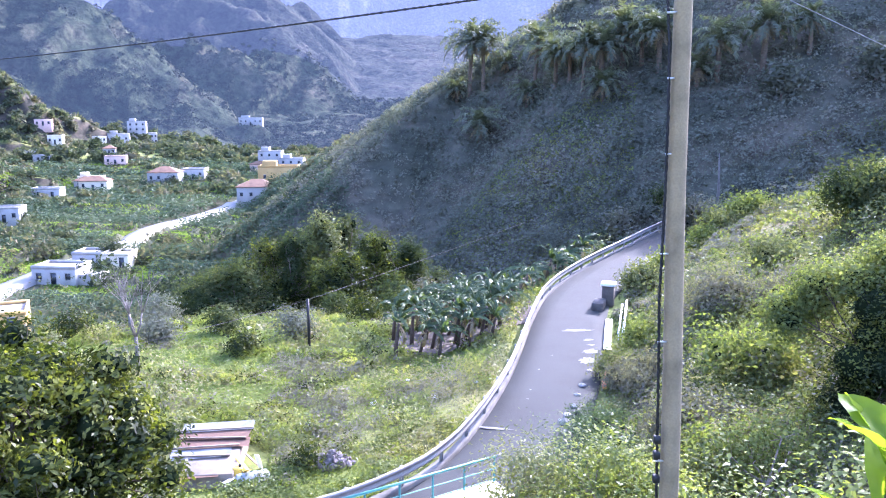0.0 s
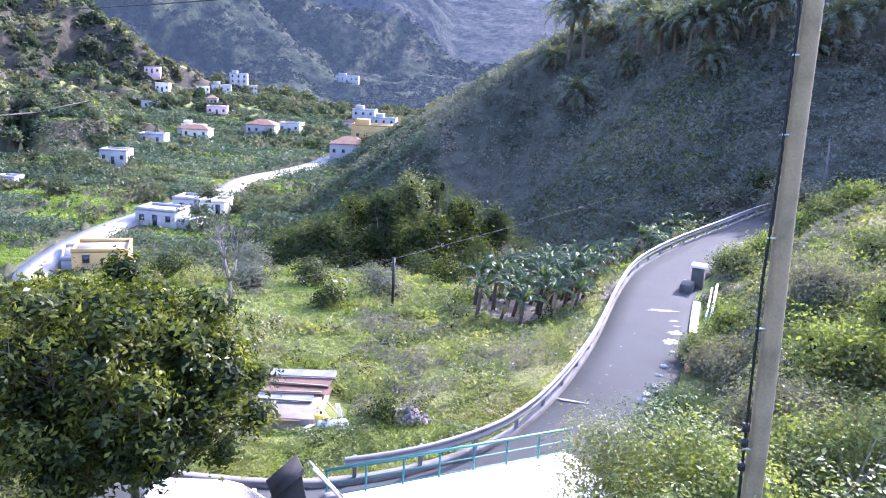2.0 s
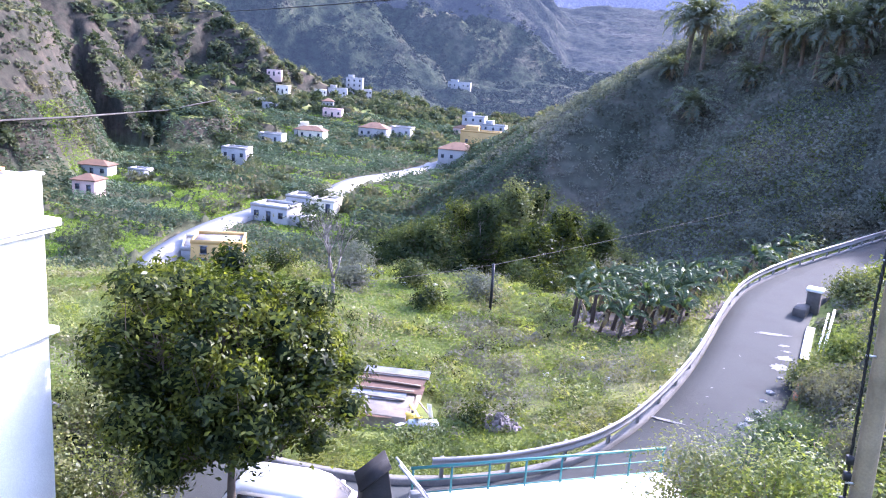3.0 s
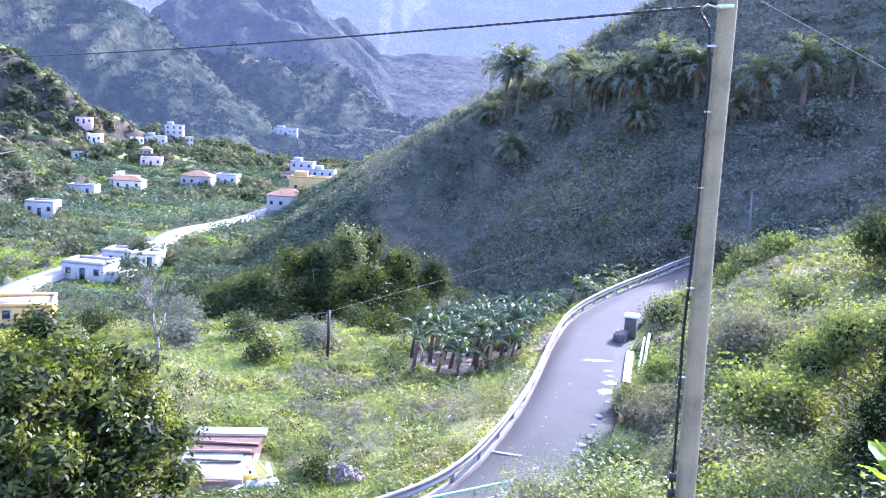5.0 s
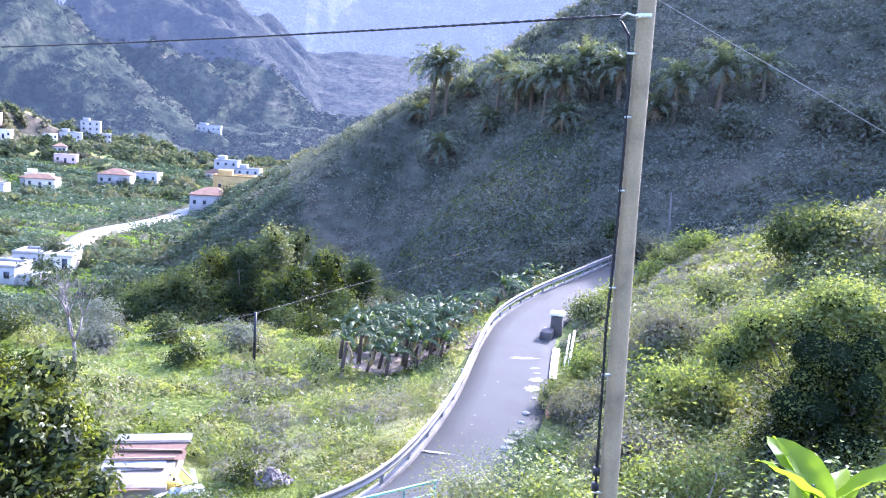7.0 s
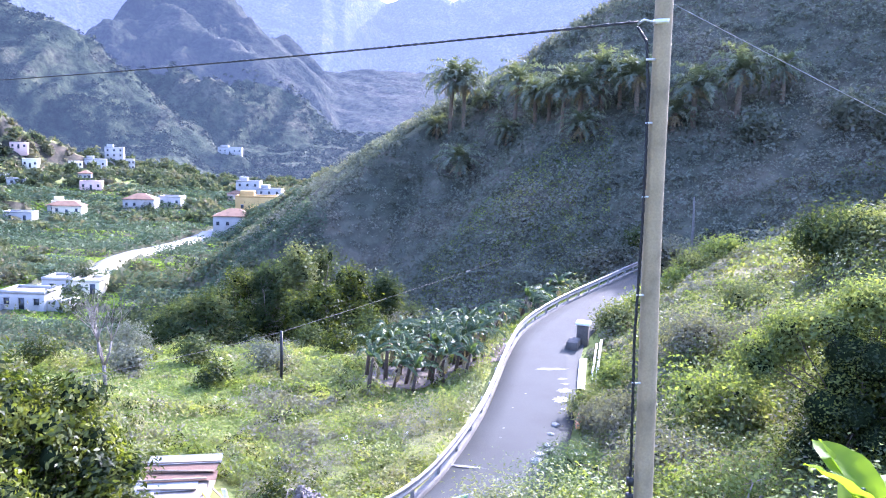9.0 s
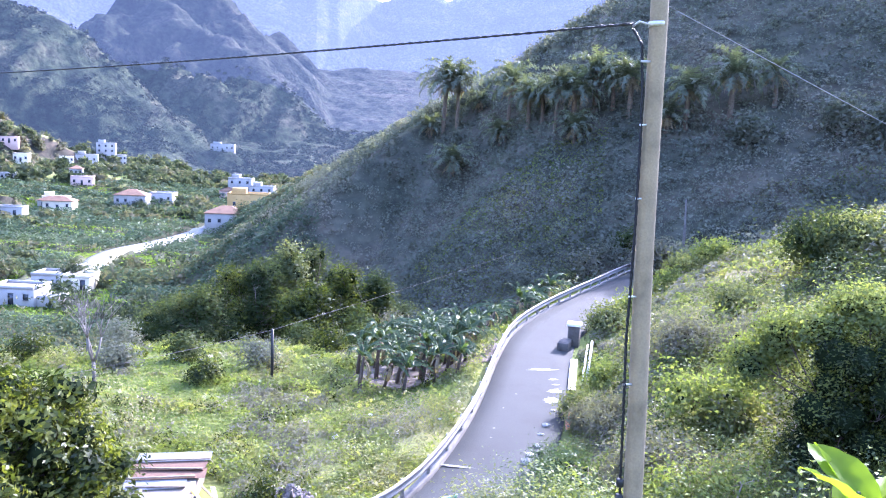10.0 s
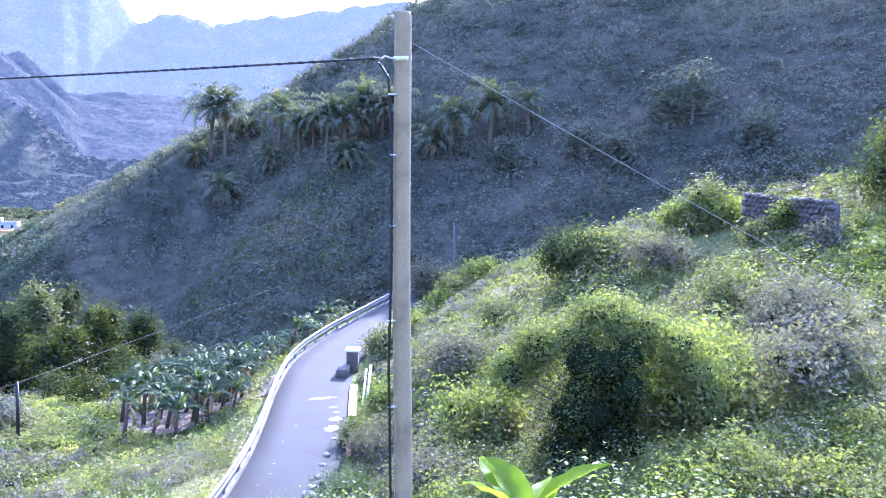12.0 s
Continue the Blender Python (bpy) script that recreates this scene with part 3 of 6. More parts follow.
M_BANANA = leaf_mat("banana_leaves", [(0.032, 0.055, 0.024), (0.058, 0.088, 0.038), (0.11, 0.14, 0.06)], 0.5, 0.38, 0.016, 0.38)
M_BANANA_STEM = solid("banana_stem", (0.085, 0.062, 0.045), 0.8, var=0.4, scale=5, fine=20)
M_BAMBOO = leaf_mat("cane_and_bamboo_leaves", [(0.028, 0.042, 0.02), (0.055, 0.072, 0.03), (0.125, 0.13, 0.05)], 0.25, 0.35, 0.004, 0.4)
M_GREY_LEAF = leaf_mat("grey_green_scrub", [(0.098, 0.096, 0.074), (0.15, 0.144, 0.112), (0.22, 0.205, 0.16)], 0.4, 0.3, 0.002, 0.5)
M_PLANTATION = leaf_mat("plantation_leaves", [(0.042, 0.066, 0.042), (0.065, 0.094, 0.056), (0.10, 0.132, 0.072)], 0.05, 0.3, 0.008, 0.4, (1.0, 1.1, 0.8))
M_GRASS = leaf_mat("bright_meadow_grass", [(0.105, 0.165, 0.032), (0.15, 0.215, 0.045), (0.185, 0.24, 0.062)], 0.05, 0.45, 0.004, 0.5)
M_MEADOW = leaf_mat("short_field_grass", [(0.085, 0.125, 0.03), (0.125, 0.168, 0.042), (0.165, 0.188, 0.064)], 0.25, 0.45, 0.006, 0.5, (1.2, 1.28, 0.6))
M_TILE = solid("terracotta_roof", (0.16, 0.088, 0.05), 0.85, var=0.35, scale=0.6, fine=6, bump=0.3)
M_LIMEWASH = solid("aged_limewash", (0.36, 0.345, 0.325), 0.9, var=0.2, scale=0.4, fine=12, bump=0.1)
M_OCHRE = solid("ochre_render", (0.50, 0.33, 0.12), 0.85, var=0.15, scale=0.5, fine=20)
M_CREAM = solid("cream_render", (0.68, 0.60, 0.46), 0.85, var=0.12, scale=0.5, fine=20)
M_PINK = solid("pink_render", (0.60, 0.42, 0.36), 0.85, var=0.12, scale=0.5, fine=20)
M_DARKGLASS = solid("dark_window_glass", (0.03, 0.035, 0.045), 0.12, var=0.2, scale=1, bump=0.0, spec=0.6)
M_STONE = solid("dry_stone", (0.10, 0.088, 0.076), 0.95, var=0.4, scale=2.5, fine=14, bump=0.6)

# ---- the valley: road, houses, terraced plots ----
VALLEY_ROAD = spline([(-40, 62), (-50, 72), (-58, 81), (-63, 95), (-65, 108), (-64.5, 120), (-63, 133), (-61.5, 145), (-65, 166), (-62.5, 192), (-60, 217), (-58.5, 245), (-58, 268)], 3.0)
M_VROAD = solid("pale_concrete_road", (0.27, 0.255, 0.24), 0.9, var=0.15, scale=0.2, fine=8)


def draped(line, width, lift):
    t = np.gradient(line, axis=0)
    t /= np.linalg.norm(t, axis=1)[:, None]
    n = np.stack([t[:, 1], -t[:, 0]], 1)
    z = land(line[:, 0], line[:, 1])
    z = np.convolve(np.pad(z, 4, mode="edge"), np.ones(9) / 9, "valid") + lift
    return n, z


nv, zv = draped(VALLEY_ROAD, 4, 0.9)
zv = np.maximum(zv, land(VALLEY_ROAD[:, 0], VALLEY_ROAD[:, 1]) + 0.4)
g = Geo()
rows = [np.column_stack([VALLEY_ROAD + nv * o, zv + dz]) for o, dz in ((-1.8, -3.0), (-1.8, 0), (1.8, 0), (1.8, -3.0))]
vv = np.stack(rows, 1).reshape(-1, 3)
ii, jj = np.meshgrid(np.arange(len(VALLEY_ROAD) - 1), np.arange(3), indexing="ij")
aa = (ii * 4 + jj).ravel()
g.add(vv, np.stack([aa, aa + 1, aa + 5, aa + 4], 1))
tagged(new("valley_road", g.mesh("valley_road", M_VROAD)), "pale concrete lane through the valley farmland", "road", kind="structure")
g = Geo()
vw, zw = VALLEY_ROAD[len(VALLEY_ROAD) // 3:], zv[len(VALLEY_ROAD) // 3:]
nw = nv[len(VALLEY_ROAD) // 3:]
rows = [np.column_stack([vw + nw * o, zw + dz]) for o, dz in ((1.82, -3.2), (1.82, 0.5), (2.1, 0.5), (2.2, -3.2))]
vv = np.stack(rows, 1).reshape(-1, 3)
ii, jj = np.meshgrid(np.arange(len(vw) - 1), np.arange(3), indexing="ij")
aa = (ii * 4 + jj).ravel()
g.add(vv, np.stack([aa, aa + 1, aa + 5, aa + 4], 1))
tagged(new("retaining_wall", g.mesh("retaining_wall", M_LIMEWASH)), "long whitewashed retaining wall beside the valley lane", "wall", kind="structure")


def house(x, y, w, d, h, rz=0.0, roof="flat", wall=M_LIMEWASH, label="small whitewashed flat-roofed farmhouse in the valley", windows=3, storeys=1, sink=1.5, z=None, annex=0.0):
    """Walls, roof, windows in rows and a door."""
    base = (ground_at(x, y) if z is None else z)
    t = thing("house", label, "house", (x, y, base), rz)
    part("wall", Geo().box((0, 0, (h - sink) / 2), (w, d, h + sink)), wall, t, bevel=0.05)
    if roof == "flat":
        g = Geo()
        for sx, sy, lx, ly in ((0, -d / 2 + 0.1, w + 0.1, 0.25), (0, d / 2 - 0.1, w + 0.1, 0.25), (-w / 2 + 0.1, 0, 0.25, d - 0.3), (w / 2 - 0.1, 0, 0.25, d - 0.3)):
            g.box((sx, sy, h + 0.25), (lx, ly, 0.5))
        part("parapet", g, wall, t)
        part("roof", Geo().box((0, 0, h + 0.05), (w - 0.4, d - 0.4, 0.1)), M_CONC, t)
    else:
        e, top = 0.35, min(w, d) * 0.24
        vx, vy = w / 2 + e, d / 2 + e
        rl = max(0.3, w / 2 - d / 2) if w > d else 0.3
        pts = [(-vx, -vy, h), (vx, -vy, h), (vx, vy, h), (-vx, vy, h), (-rl, 0, h + top), (rl, 0, h + top), (-vx, -vy, h - 0.15), (vx, -vy, h - 0.15), (vx, vy, h - 0.15), (-vx, vy, h - 0.15)]
        g = Geo().add(pts, [(0, 1, 5, 4), (2, 3, 4, 5), (1, 2, 5, 5), (3, 0, 4, 4), (6, 7, 1, 0), (7, 8, 2, 1), (8, 9, 3, 2), (9, 6, 0, 3), (9, 8, 7, 6)])
        part("roof", roof_mesh(g), M_TILE, t, "terracotta tiled hip roof")
    for s in range(storeys):
        zc = h / storeys * (s + 0.55)
        for k in range(windows):
            xk = -w / 2 + w * (k + 0.5) / windows
            is_door = s == 0 and k == windows // 2
            hh = 1.85 if is_door else 0.95
            zz = hh / 2 + 0.05 if is_door else zc
            win = part("door" if is_door else "window", Geo().box((xk, -d / 2 - 0.03, zz), (0.8, 0.12, hh)), M_DARKGLASS, t)
            part("lintel", Geo().box((xk, -d / 2 - 0.06, zz + hh / 2 + 0.06), (1.0, 0.2, 0.10)), M_CONC, win)
            part("sill", Geo().box((xk, -d / 2 - 0.06, zz - hh / 2 - 0.05), (1.0, 0.22, 0.1)), M_CONC, win)
    if roof == "flat" and w > 8:
        part("stair_house", Geo().box((-w * 0.24, d * 0.12, h + 0.9), (w * 0.34, d * 0.55, 1.8)), wall, t, bevel=0.05)
    if annex:
        part("annex", Geo().box((w / 2 + annex / 2, 0.3, (h * 0.6 - sink) / 2), (annex, d * 0.8, h * 0.6 + sink)), wall, t, bevel=0.05)
    return t


def roof_mesh(g):
    """Roof faces, with the doubled corners of the hips taken out."""
    me = bpy.data.meshes.new("roof")
    fs = [tuple(dict.fromkeys(int(i) for i in f)) for f in np.vstack(g.f)]
    me.from_pydata([tuple(p) for p in np.vstack(g.v)], [], fs)
    me.materials.append(M_TILE)
    return me


TILED = "white valley house with a terracotta hip roof"
house(-60, 118, 7, 5, 2.5, -4, windows=3, annex=3)
house(-59.5, 130, 7, 5, 2.3, 0, windows=2)
house(-55.5, 129, 4.5, 5, 2.2, 4, wall=M_CREAM, windows=2)
house(-53.5, 89.0, 6.5, 6.0, 3.4, 24, wall=M_OCHRE, label="ochre two-storey house with a flat roof beside the lane", windows=2, storeys=2)
house(-59.0, 92.5, 4.0, 8.0, 1.6, 30, wall=M_LIMEWASH, label="long low whitewashed store beside the lane", windows=1)
house(-102, 178, 6.5, 5, 3.2, 8, windows=3)
house(-97, 117, 4.2, 4, 2.8, 10, "tile", M_PINK, "small pink house with a tiled roof among plots", 2)
house(-114, 140, 7, 4, 2.6, 10, "tile", label=TILED, windows=3)
house(-103, 140, 4, 3, 2.2, 0, windows=1)
house(-99, 273, 10.5, 8, 4.0, 5, "tile", label=TILED, windows=4)
house(-92, 285, 8, 7, 3.4, 0, windows=3)
house(-115, 253, 9, 6, 3.2, 6, "tile", M_CREAM, "cream valley house with a terracotta roof", 3)
house(-119, 230, 8, 5, 2.6, 6, windows=2)
house(-122, 262, 7, 5, 2.8, 0, "tile", label=TILED, windows=2)
house(-53.0, 218, 10.5, 8, 4.6, 6, "tile", label="white house with dark windows and a terracotta roof", windows=4)
house(-49.5, 232, 12, 7, 6.0, 6, "flat", M_OCHRE, "bright ochre house with stepped roof terraces", 3)
house(-68, 304, 9, 6, 5.4, 0, windows=3, storeys=2, z=-8)
house(-72, 300, 6, 5, 3.2, 0, "tile", M_PINK, "pink house with a tiled roof in the valley", 2)
house(-59, 301, 9, 6, 5.0, 0, windows=3, storeys=2)
house(-52, 306, 12, 5, 3.0, 0, "tile", M_CREAM, "long cream building with a tiled roof", 4)
house(-43.5, 262, 5.5, 5, 3.6, 0, windows=2, z=-11)
house(-31.5, 335, 11, 8, 6.5, 8, windows=4, storeys=2, z=-6, label="white two-storey block behind the hill's shoulder")
house(-133, 537, 16, 6, 4.5, 5, windows=5, label="long pale building under the far slope")
for k, (hx, hy, w, h, st, rf) in enumerate(((-156.5, 396, 9, 7.4, 3, "flat"), (-159.5, 380, 10, 4.4, 1, "flat"), (-159, 357, 6, 4.2, 2, "flat"), (-128.5, 302, 8, 3.0, 1, "flat"), (-140, 323, 5, 2.8, 1, "tile"),
                                            (-150.5, 399, 5, 5.2, 2, "flat"), (-170, 339, 6, 3.4, 1, "flat"), (-180, 349, 7, 2.4, 1, "flat"), (-164.5, 307, 4.5, 3.0, 1, "flat"))):
    house(hx, hy, w, 5, h, 14 + 5 * (k % 3), rf, (M_LIMEWASH, M_LIMEWASH, M_CREAM, M_PINK)[k % 4], ("white stepped village house on the slope", "pale village house among the hamlet")[k % 2], 3, st, 3)
for k, (hx, hy, w) in enumerate(((-157, 302, 7), (-123.5, 269, 9), (-120, 232, 5.0))):
    house(hx, hy, w, 4, 2.1 + 0.3 * (k % 3), 20 + 6 * (k % 4), ("flat", "flat", "tile")[k % 3], (M_LIMEWASH, M_CREAM)[k % 2], "small pale hamlet house at the slope's foot", 2, 1, 2)

for k, (px, py, hh, w) in enumerate(((-57.5, 131, 5.0, 1.6), (-66, 79, 3.4, 2.6), (-60.5, 74, 3.0, 2.6), (-70, 84, 3.2, 2.8), (-74, 92, 2.6, 2.4), (-47, 214, 3.5, 2.4), (-40, 258, 4.0, 2.4), (-95, 268, 3.6, 2.8), (-108, 262, 3.4, 2.6), (-111, 176, 3.2, 2.6), (-90, 136, 3.0, 2.4))):
    tree("valley_tree", "dark rounded tree beside the valley lane", (px, py, ground_at(px, py)), hh, [(0, 0, hh * 0.55, w * 0.7, w * 0.7, hh * 0.42), (w * 0.5, 0, hh * 0.4, w * 0.5, w * 0.5, hh * 0.3), (-w * 0.5, 0.2, hh * 0.35, w * 0.5, w * 0.5, hh * 0.28)], 1500, 0.5, M_LEAF_SLOPE, M_BARK, 0.14, seed=500 + k)
# plots: plantation rows and meadow strips on the terraces
rngv = np.random.default_rng(11)
n = 340000
x, y, r = polar_scatter(n, 85, 330, -50, -7, rngv)
row = terrace_rows(x, y)
cell = np.floor(row).astype(int) * 131 + np.floor((x + 7.0 * np.floor(row)) / 15.0).astype(int) * 17
kind = ((cell * 2654435761) & 0xFFFF) / 65535.0
meadow = kind < np.interp(r, [85, 170, 215], [0.48, 0.46, 0.20])
z = land(x, y)
vu, _ = along(VALLEY_ROAD, x, y)
free = (np.abs(vu) > 4.0) & (z < 1)
fr = row % 1.0
hgt = np.where(meadow, 0.25, 2.5 * np.sqrt(np.clip(1 - ((fr - 0.45) / 0.45) ** 2, 0.0, 1)))
inrow = (np.sin(row * 2 * math.pi * 4) > -0.5) | meadow
a = free & ~meadow & inrow & (fr < 0.9) & (hgt > 0.3)
m = int(a.sum())
p = np.stack([x[a], y[a], z[a] + hgt[a] * rngv.uniform(0.35, 1.1, m)], 1)
up_v = np.array([0, 0, 0.55])
stuff("banana_plantation", *leaf_blades(p, 0.0043 * r[a] * rngv.uniform(0.6, 1.4, m), 0.1, 0.4, rngv, None, up_v), M_PLANTATION, "rows of grey-green banana plants on valley terraces", "plantation")
b = free & meadow
m = int(b.sum())
p = np.stack([x[b], y[b], z[b] + 0.2 * rngv.uniform(0, 1, m)], 1)
stuff("meadow_strips", *leaf_blades(p, 0.0042 * r[b] * rngv.uniform(0.6, 1.4, m), 0.3, 0.35, rngv, None, up_v), M_GRASS, "bright green grass on open terrace plots", "grass")
x, y, r = polar_scatter(26000, 92, 300, -48, -10, rngv)
row = terrace_rows(x, y)
vu, _ = along(VALLEY_ROAD, x, y)
ok = ((row % 1.0) > 0.84) & (grid_noise(x, y, 20, 38, 2) > -0.1) & (np.abs(vu) > 4.5)
p = np.stack([x, y, land(x, y) + rngv.uniform(0, 2.2, len(x))], 1)[ok]
stuff("terrace_hedges", *leaf_blades(p, 0.006 * r[ok] * rngv.uniform(0.6, 1.3, len(p)), 0.2, 0.7, rngv), M_LEAF_SLOPE, "dark hedges along the terrace edges", "hedge")
# trees and hedges dotted over the valley and its lower slopes
x, y, r = polar_scatter(2400, 75, 452, -50, -4, rngv)
keep = (grid_noise(x, y, 30, 33, 3) > 0.0) | (r > 330)
vu, _ = along(VALLEY_ROAD, x, y)
keep &= (np.abs(vu) > 6)
pts, sizes = [], []
for xx, yy, rr in zip(x[keep], y[keep], r[keep]):
    rad = rngv.uniform(1.2, 2.8) * (1.0 if rr < 330 else 1.4)
    q = clump_points((xx, yy, 0), (rad, rad, rad * rngv.uniform(0.5, 1.0)), 75, rngv)
    q[:, 2] += rad * 0.6
    pts.append(q)
    sizes.append(np.full(75, 0.006 * rr))
p, sz = np.vstack(pts), np.concatenate(sizes)
p[:, 2] += land(p[:, 0], p[:, 1])
stuff("valley_trees", *leaf_blades(p, sz * rngv.uniform(0.6, 1.3, len(p)), 0.2, 0.6, rngv), M_LEAF_SLOPE, "scattered dark trees and hedges in the valley", "trees")
# scrub on the rocky side of the valley
x, y, r = polar_scatter(19000, 130, 452, -58, -8, rngv)
keep = (land(x, y) > -10.5) & (grid_noise(x, y, 14, 35, 4) > -0.32)
x, y, r = x[keep], y[keep], r[keep]
rad = (0.5 + 1.6 * rngv.uniform(0, 1, len(x)) ** 2) * np.interp(r, [130, 450], [0.8, 1.5])
shrubs("slope_scrub", "low scrub over the rocky valley side", x, y, rad, M_LEAF_SLOPE, 15, 0.0030 * r + 0.1 * rad, rngv, 0.7)
x, y, r = polar_scatter(11000, 455, 800, -50, 2, rngv)
keep = grid_noise(x, y, 30, 36, 4) > -0.15
x, y, r = x[keep], y[keep], r[keep]
rad = rngv.uniform(1.0, 3.2, len(x)) * np.interp(r, [455, 800], [1.0, 1.3])
# shares the spurs' material, so the painted haze glow covers these shrubs too
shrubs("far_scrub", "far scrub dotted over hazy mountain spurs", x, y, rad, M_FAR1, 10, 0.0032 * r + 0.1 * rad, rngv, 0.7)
# the road cut along that slope
M_EARTH_ROAD = solid("dusty_earth_road", (0.05, 0.045, 0.036), 0.95, var=0.3, scale=0.1, fine=5)
def slope_spot(az, el, near, far):
    """How far off the slope reaches that angle above or below the eye's level."""
    d = np.linspace(near, far, 400)
    zz = land(d * math.sin(radians(az)), d * math.cos(radians(az)))
    up = np.degrees(np.arctan2(zz - 12, d))
    hit = np.nonzero(up > el)[0]
    return float(d[hit[0]]) if len(hit) else float(d[int(np.argmax(up))])


CUT_AZ, CUT_EL = [-54, -46.2, -40.2, -37, -34.4, -32.9, -31.3], [-5.2, -4.94, -4.37, -3.94, -3.61, -3.19, -2.77]
az = np.arange(-47.5, -31.2, 0.2)
el = np.interp(az, CUT_AZ, CUT_EL)
dist = np.array([slope_spot(a, e, 150, 285) for a, e in zip(az, el)])
dist = np.array([dist[max(0, i - 7):i + 8].min() for i in range(len(dist))])
dist = np.convolve(np.pad(dist, 5, mode="edge"), np.ones(11) / 11, "valid") - 0.5
zc = 12.2 + dist * np.tan(np.radians(el))
rows = [np.column_stack([(dist + o) * np.sin(np.radians(az)), (dist + o) * np.cos(np.radians(az)), zc + dz]) for o, dz in ((-0.5, -0.2), (-0.3, 0.0), (1.3, 0.03), (1.5, -0.5))]
sv = np.stack(rows, 1).reshape(-1, 3)
ii, jj = np.meshgrid(np.arange(len(az) - 1), np.arange(3), indexing="ij")
aa = (ii * 4 + jj).ravel()
tagged(new("slope_road", mesh_from("slope_road", sv, np.stack([aa, aa + 1, aa + 5, aa + 4], 1), M_EARTH_ROAD)), "narrow dusty road cut across the rocky slope", "road", kind="structure")

# ---- the shaded hill: scrub and palms ----
rngh = np.random.default_rng(5)
x, y, r = polar_scatter(22000, 62, 260, -18, 56, rngh)
z = land(x, y)
uu, _ = along(ROAD_MID, x, y)
ok = (z > -9) & ((np.abs(uu) > 3.8) | (r > 70)) & (grid_noise(x, y, 8.0, 22, 3) > -0.7) & ((r < 180) | (x < -12))
x, y, r = x[ok], y[ok], r[ok]
rad = 0.6 + 2.1 * rngh.uniform(0, 1, len(x)) ** 2.0 + 0.9 * np.clip(grid_noise(x, y, 16, 23, 3), 0, 1)
shrubs("hill_scrub", "dense dark scrub over the shaded hillside", x, y, rad, M_LEAF_HILL, 32, 0.0018 * r + 0.075 * rad, rngh)


# sunlit bushes that stand up along the crest
cl_ = spline(CREST_XY, 1.2)
pts, szs = [], []
for q in range(760):
    near_end = q % 2 == 0
    b = cl_[rngh.integers(0, len(cl_) * 5 // 12 if near_end else len(cl_))] + rngh.normal(size=2) * (7.0 if near_end else 4.5)
    rad = rngh.uniform(0.7, 1.8)
    e = clump_points((b[0], b[1], rad * 0.8), (rad, rad, rad * 0.9), 60, rngh)
    pts.append(e)
    szs.append(np.full(60, 0.0044 * np.hypot(*b)))
p = np.vstack(pts)
p[:, 2] += land(p[:, 0], p[:, 1])
stuff("crest_bushes", *leaf_blades(p, np.concatenate(szs) * rngh.uniform(0.6, 1.4, len(p)), 0.3, 0.6, rngh), M_LEAF_HILL, "sunlit bushes along the hill's crest", "bushes")


def palm_crown(rng, fronds, length, droop, dry=False):
    """Feathered fronds that rise and arch over."""
    g = Geo()
    for k in range(fronds):
        a = k * 2.39996 + rng.uniform(-0.2, 0.2)
        e = rng.uniform(-0.9, -0.4) if dry else math.radians(86 - 92 * (k + 0.5) / fronds) + rng.uniform(-0.12, 0.12)
        L = length * rng.uniform(0.85, 1.1)
        s = np.linspace(0, 1, 9)
        ang = e - droop * s ** 1.3 * (0.6 if dry else 1.0)
        out = np.cumsum(np.cos(ang)) * L / 9
        upz = np.cumsum(np.sin(ang)) * L / 9
        path = np.stack([out * math.cos(a), out * math.sin(a), upz], 1)
        side = np.array([-math.sin(a), math.cos(a), 0])
        for i in range(1, 9):
            w = L * 0.13 * math.sin(math.pi * min(1, 0.18 + 0.8 * s[i])) + 0.05
            t = path[i] - path[i - 1]
            t = t / (np.linalg.norm(t) + 1e-9)
            for sg in (-1, 1):
                for h in (0.0, 0.33, 0.67):
                    b = path[i - 1] + (path[i] - path[i - 1]) * h
                    tip = b + side * sg * w + t * w * 0.7 + np.array([0, 0, -0.25 * w + rng.uniform(-0.08, 0.08) * L])
                    wd = t * L * 0.02
                    g.add([b - wd, b + wd, tip + wd * 0.3, tip - wd * 0.3], [(0, 1, 2, 3)])
        g.tube(path, np.linspace(0.05, 0.012, 9), 4, cap=False)
    return g


def palm_proto(label, height, length, fronds, seed):
    rng = np.random.default_rng(seed)
    t = thing("date_palm", label, "palm tree", group="date palms on the hill")
    zs = np.linspace(-1.5, height, 14)
    lean = rng.uniform(-0.05, 0.05, 2)
    path = np.stack([lean[0] * zs * np.abs(zs) / height, lean[1] * zs * np.abs(zs) / height, zs], 1)
    part("trunk", Geo().tube(path, 0.30 + 0.03 * np.sin(np.arange(14) * 2.1) + np.interp(zs, [-1.5, 0.8, height - 1, height], [0.15, 0, 0.0, 0.12]), 10), M_PALM_TRUNK, t)
    top = path[-1]
    for nm, g, mt, lb in (("crown", palm_crown(rng, fronds, length, 1.65), M_FROND, "arching feathery green fronds"), ("dead_fronds", palm_crown(rng, fronds // 3, length * 0.55, 0.6, True), M_FROND_DRY, "hanging dry brown fronds")):
        ob = part(nm, g, mt, t, lb)
        ob.location = top
    return t


tall = palm_proto("tall date palm with arching fronds on the hillside", 7.6, 5.6, 34, 31)
mid = palm_proto("date palm with a skirt of dry fronds on the hillside", 4.6, 4.5, 32, 32)
low = palm_proto("short bushy date palm on the shaded slope", 2.0, 4.2, 30, 33)


def put_palm(src, az, dist, rz, scale=1.0, first=False, dz=0.0):
    px, py = dist * math.sin(radians(az)), dist * math.cos(radians(az))
    m = pose(px, py, ground_at(px, py) + dz, 0, 0, rz)
    ob = src if first else copy_thing(src, m)
    ob.matrix_world = m @ Matrix.Scale(scale, 4)
    return ob


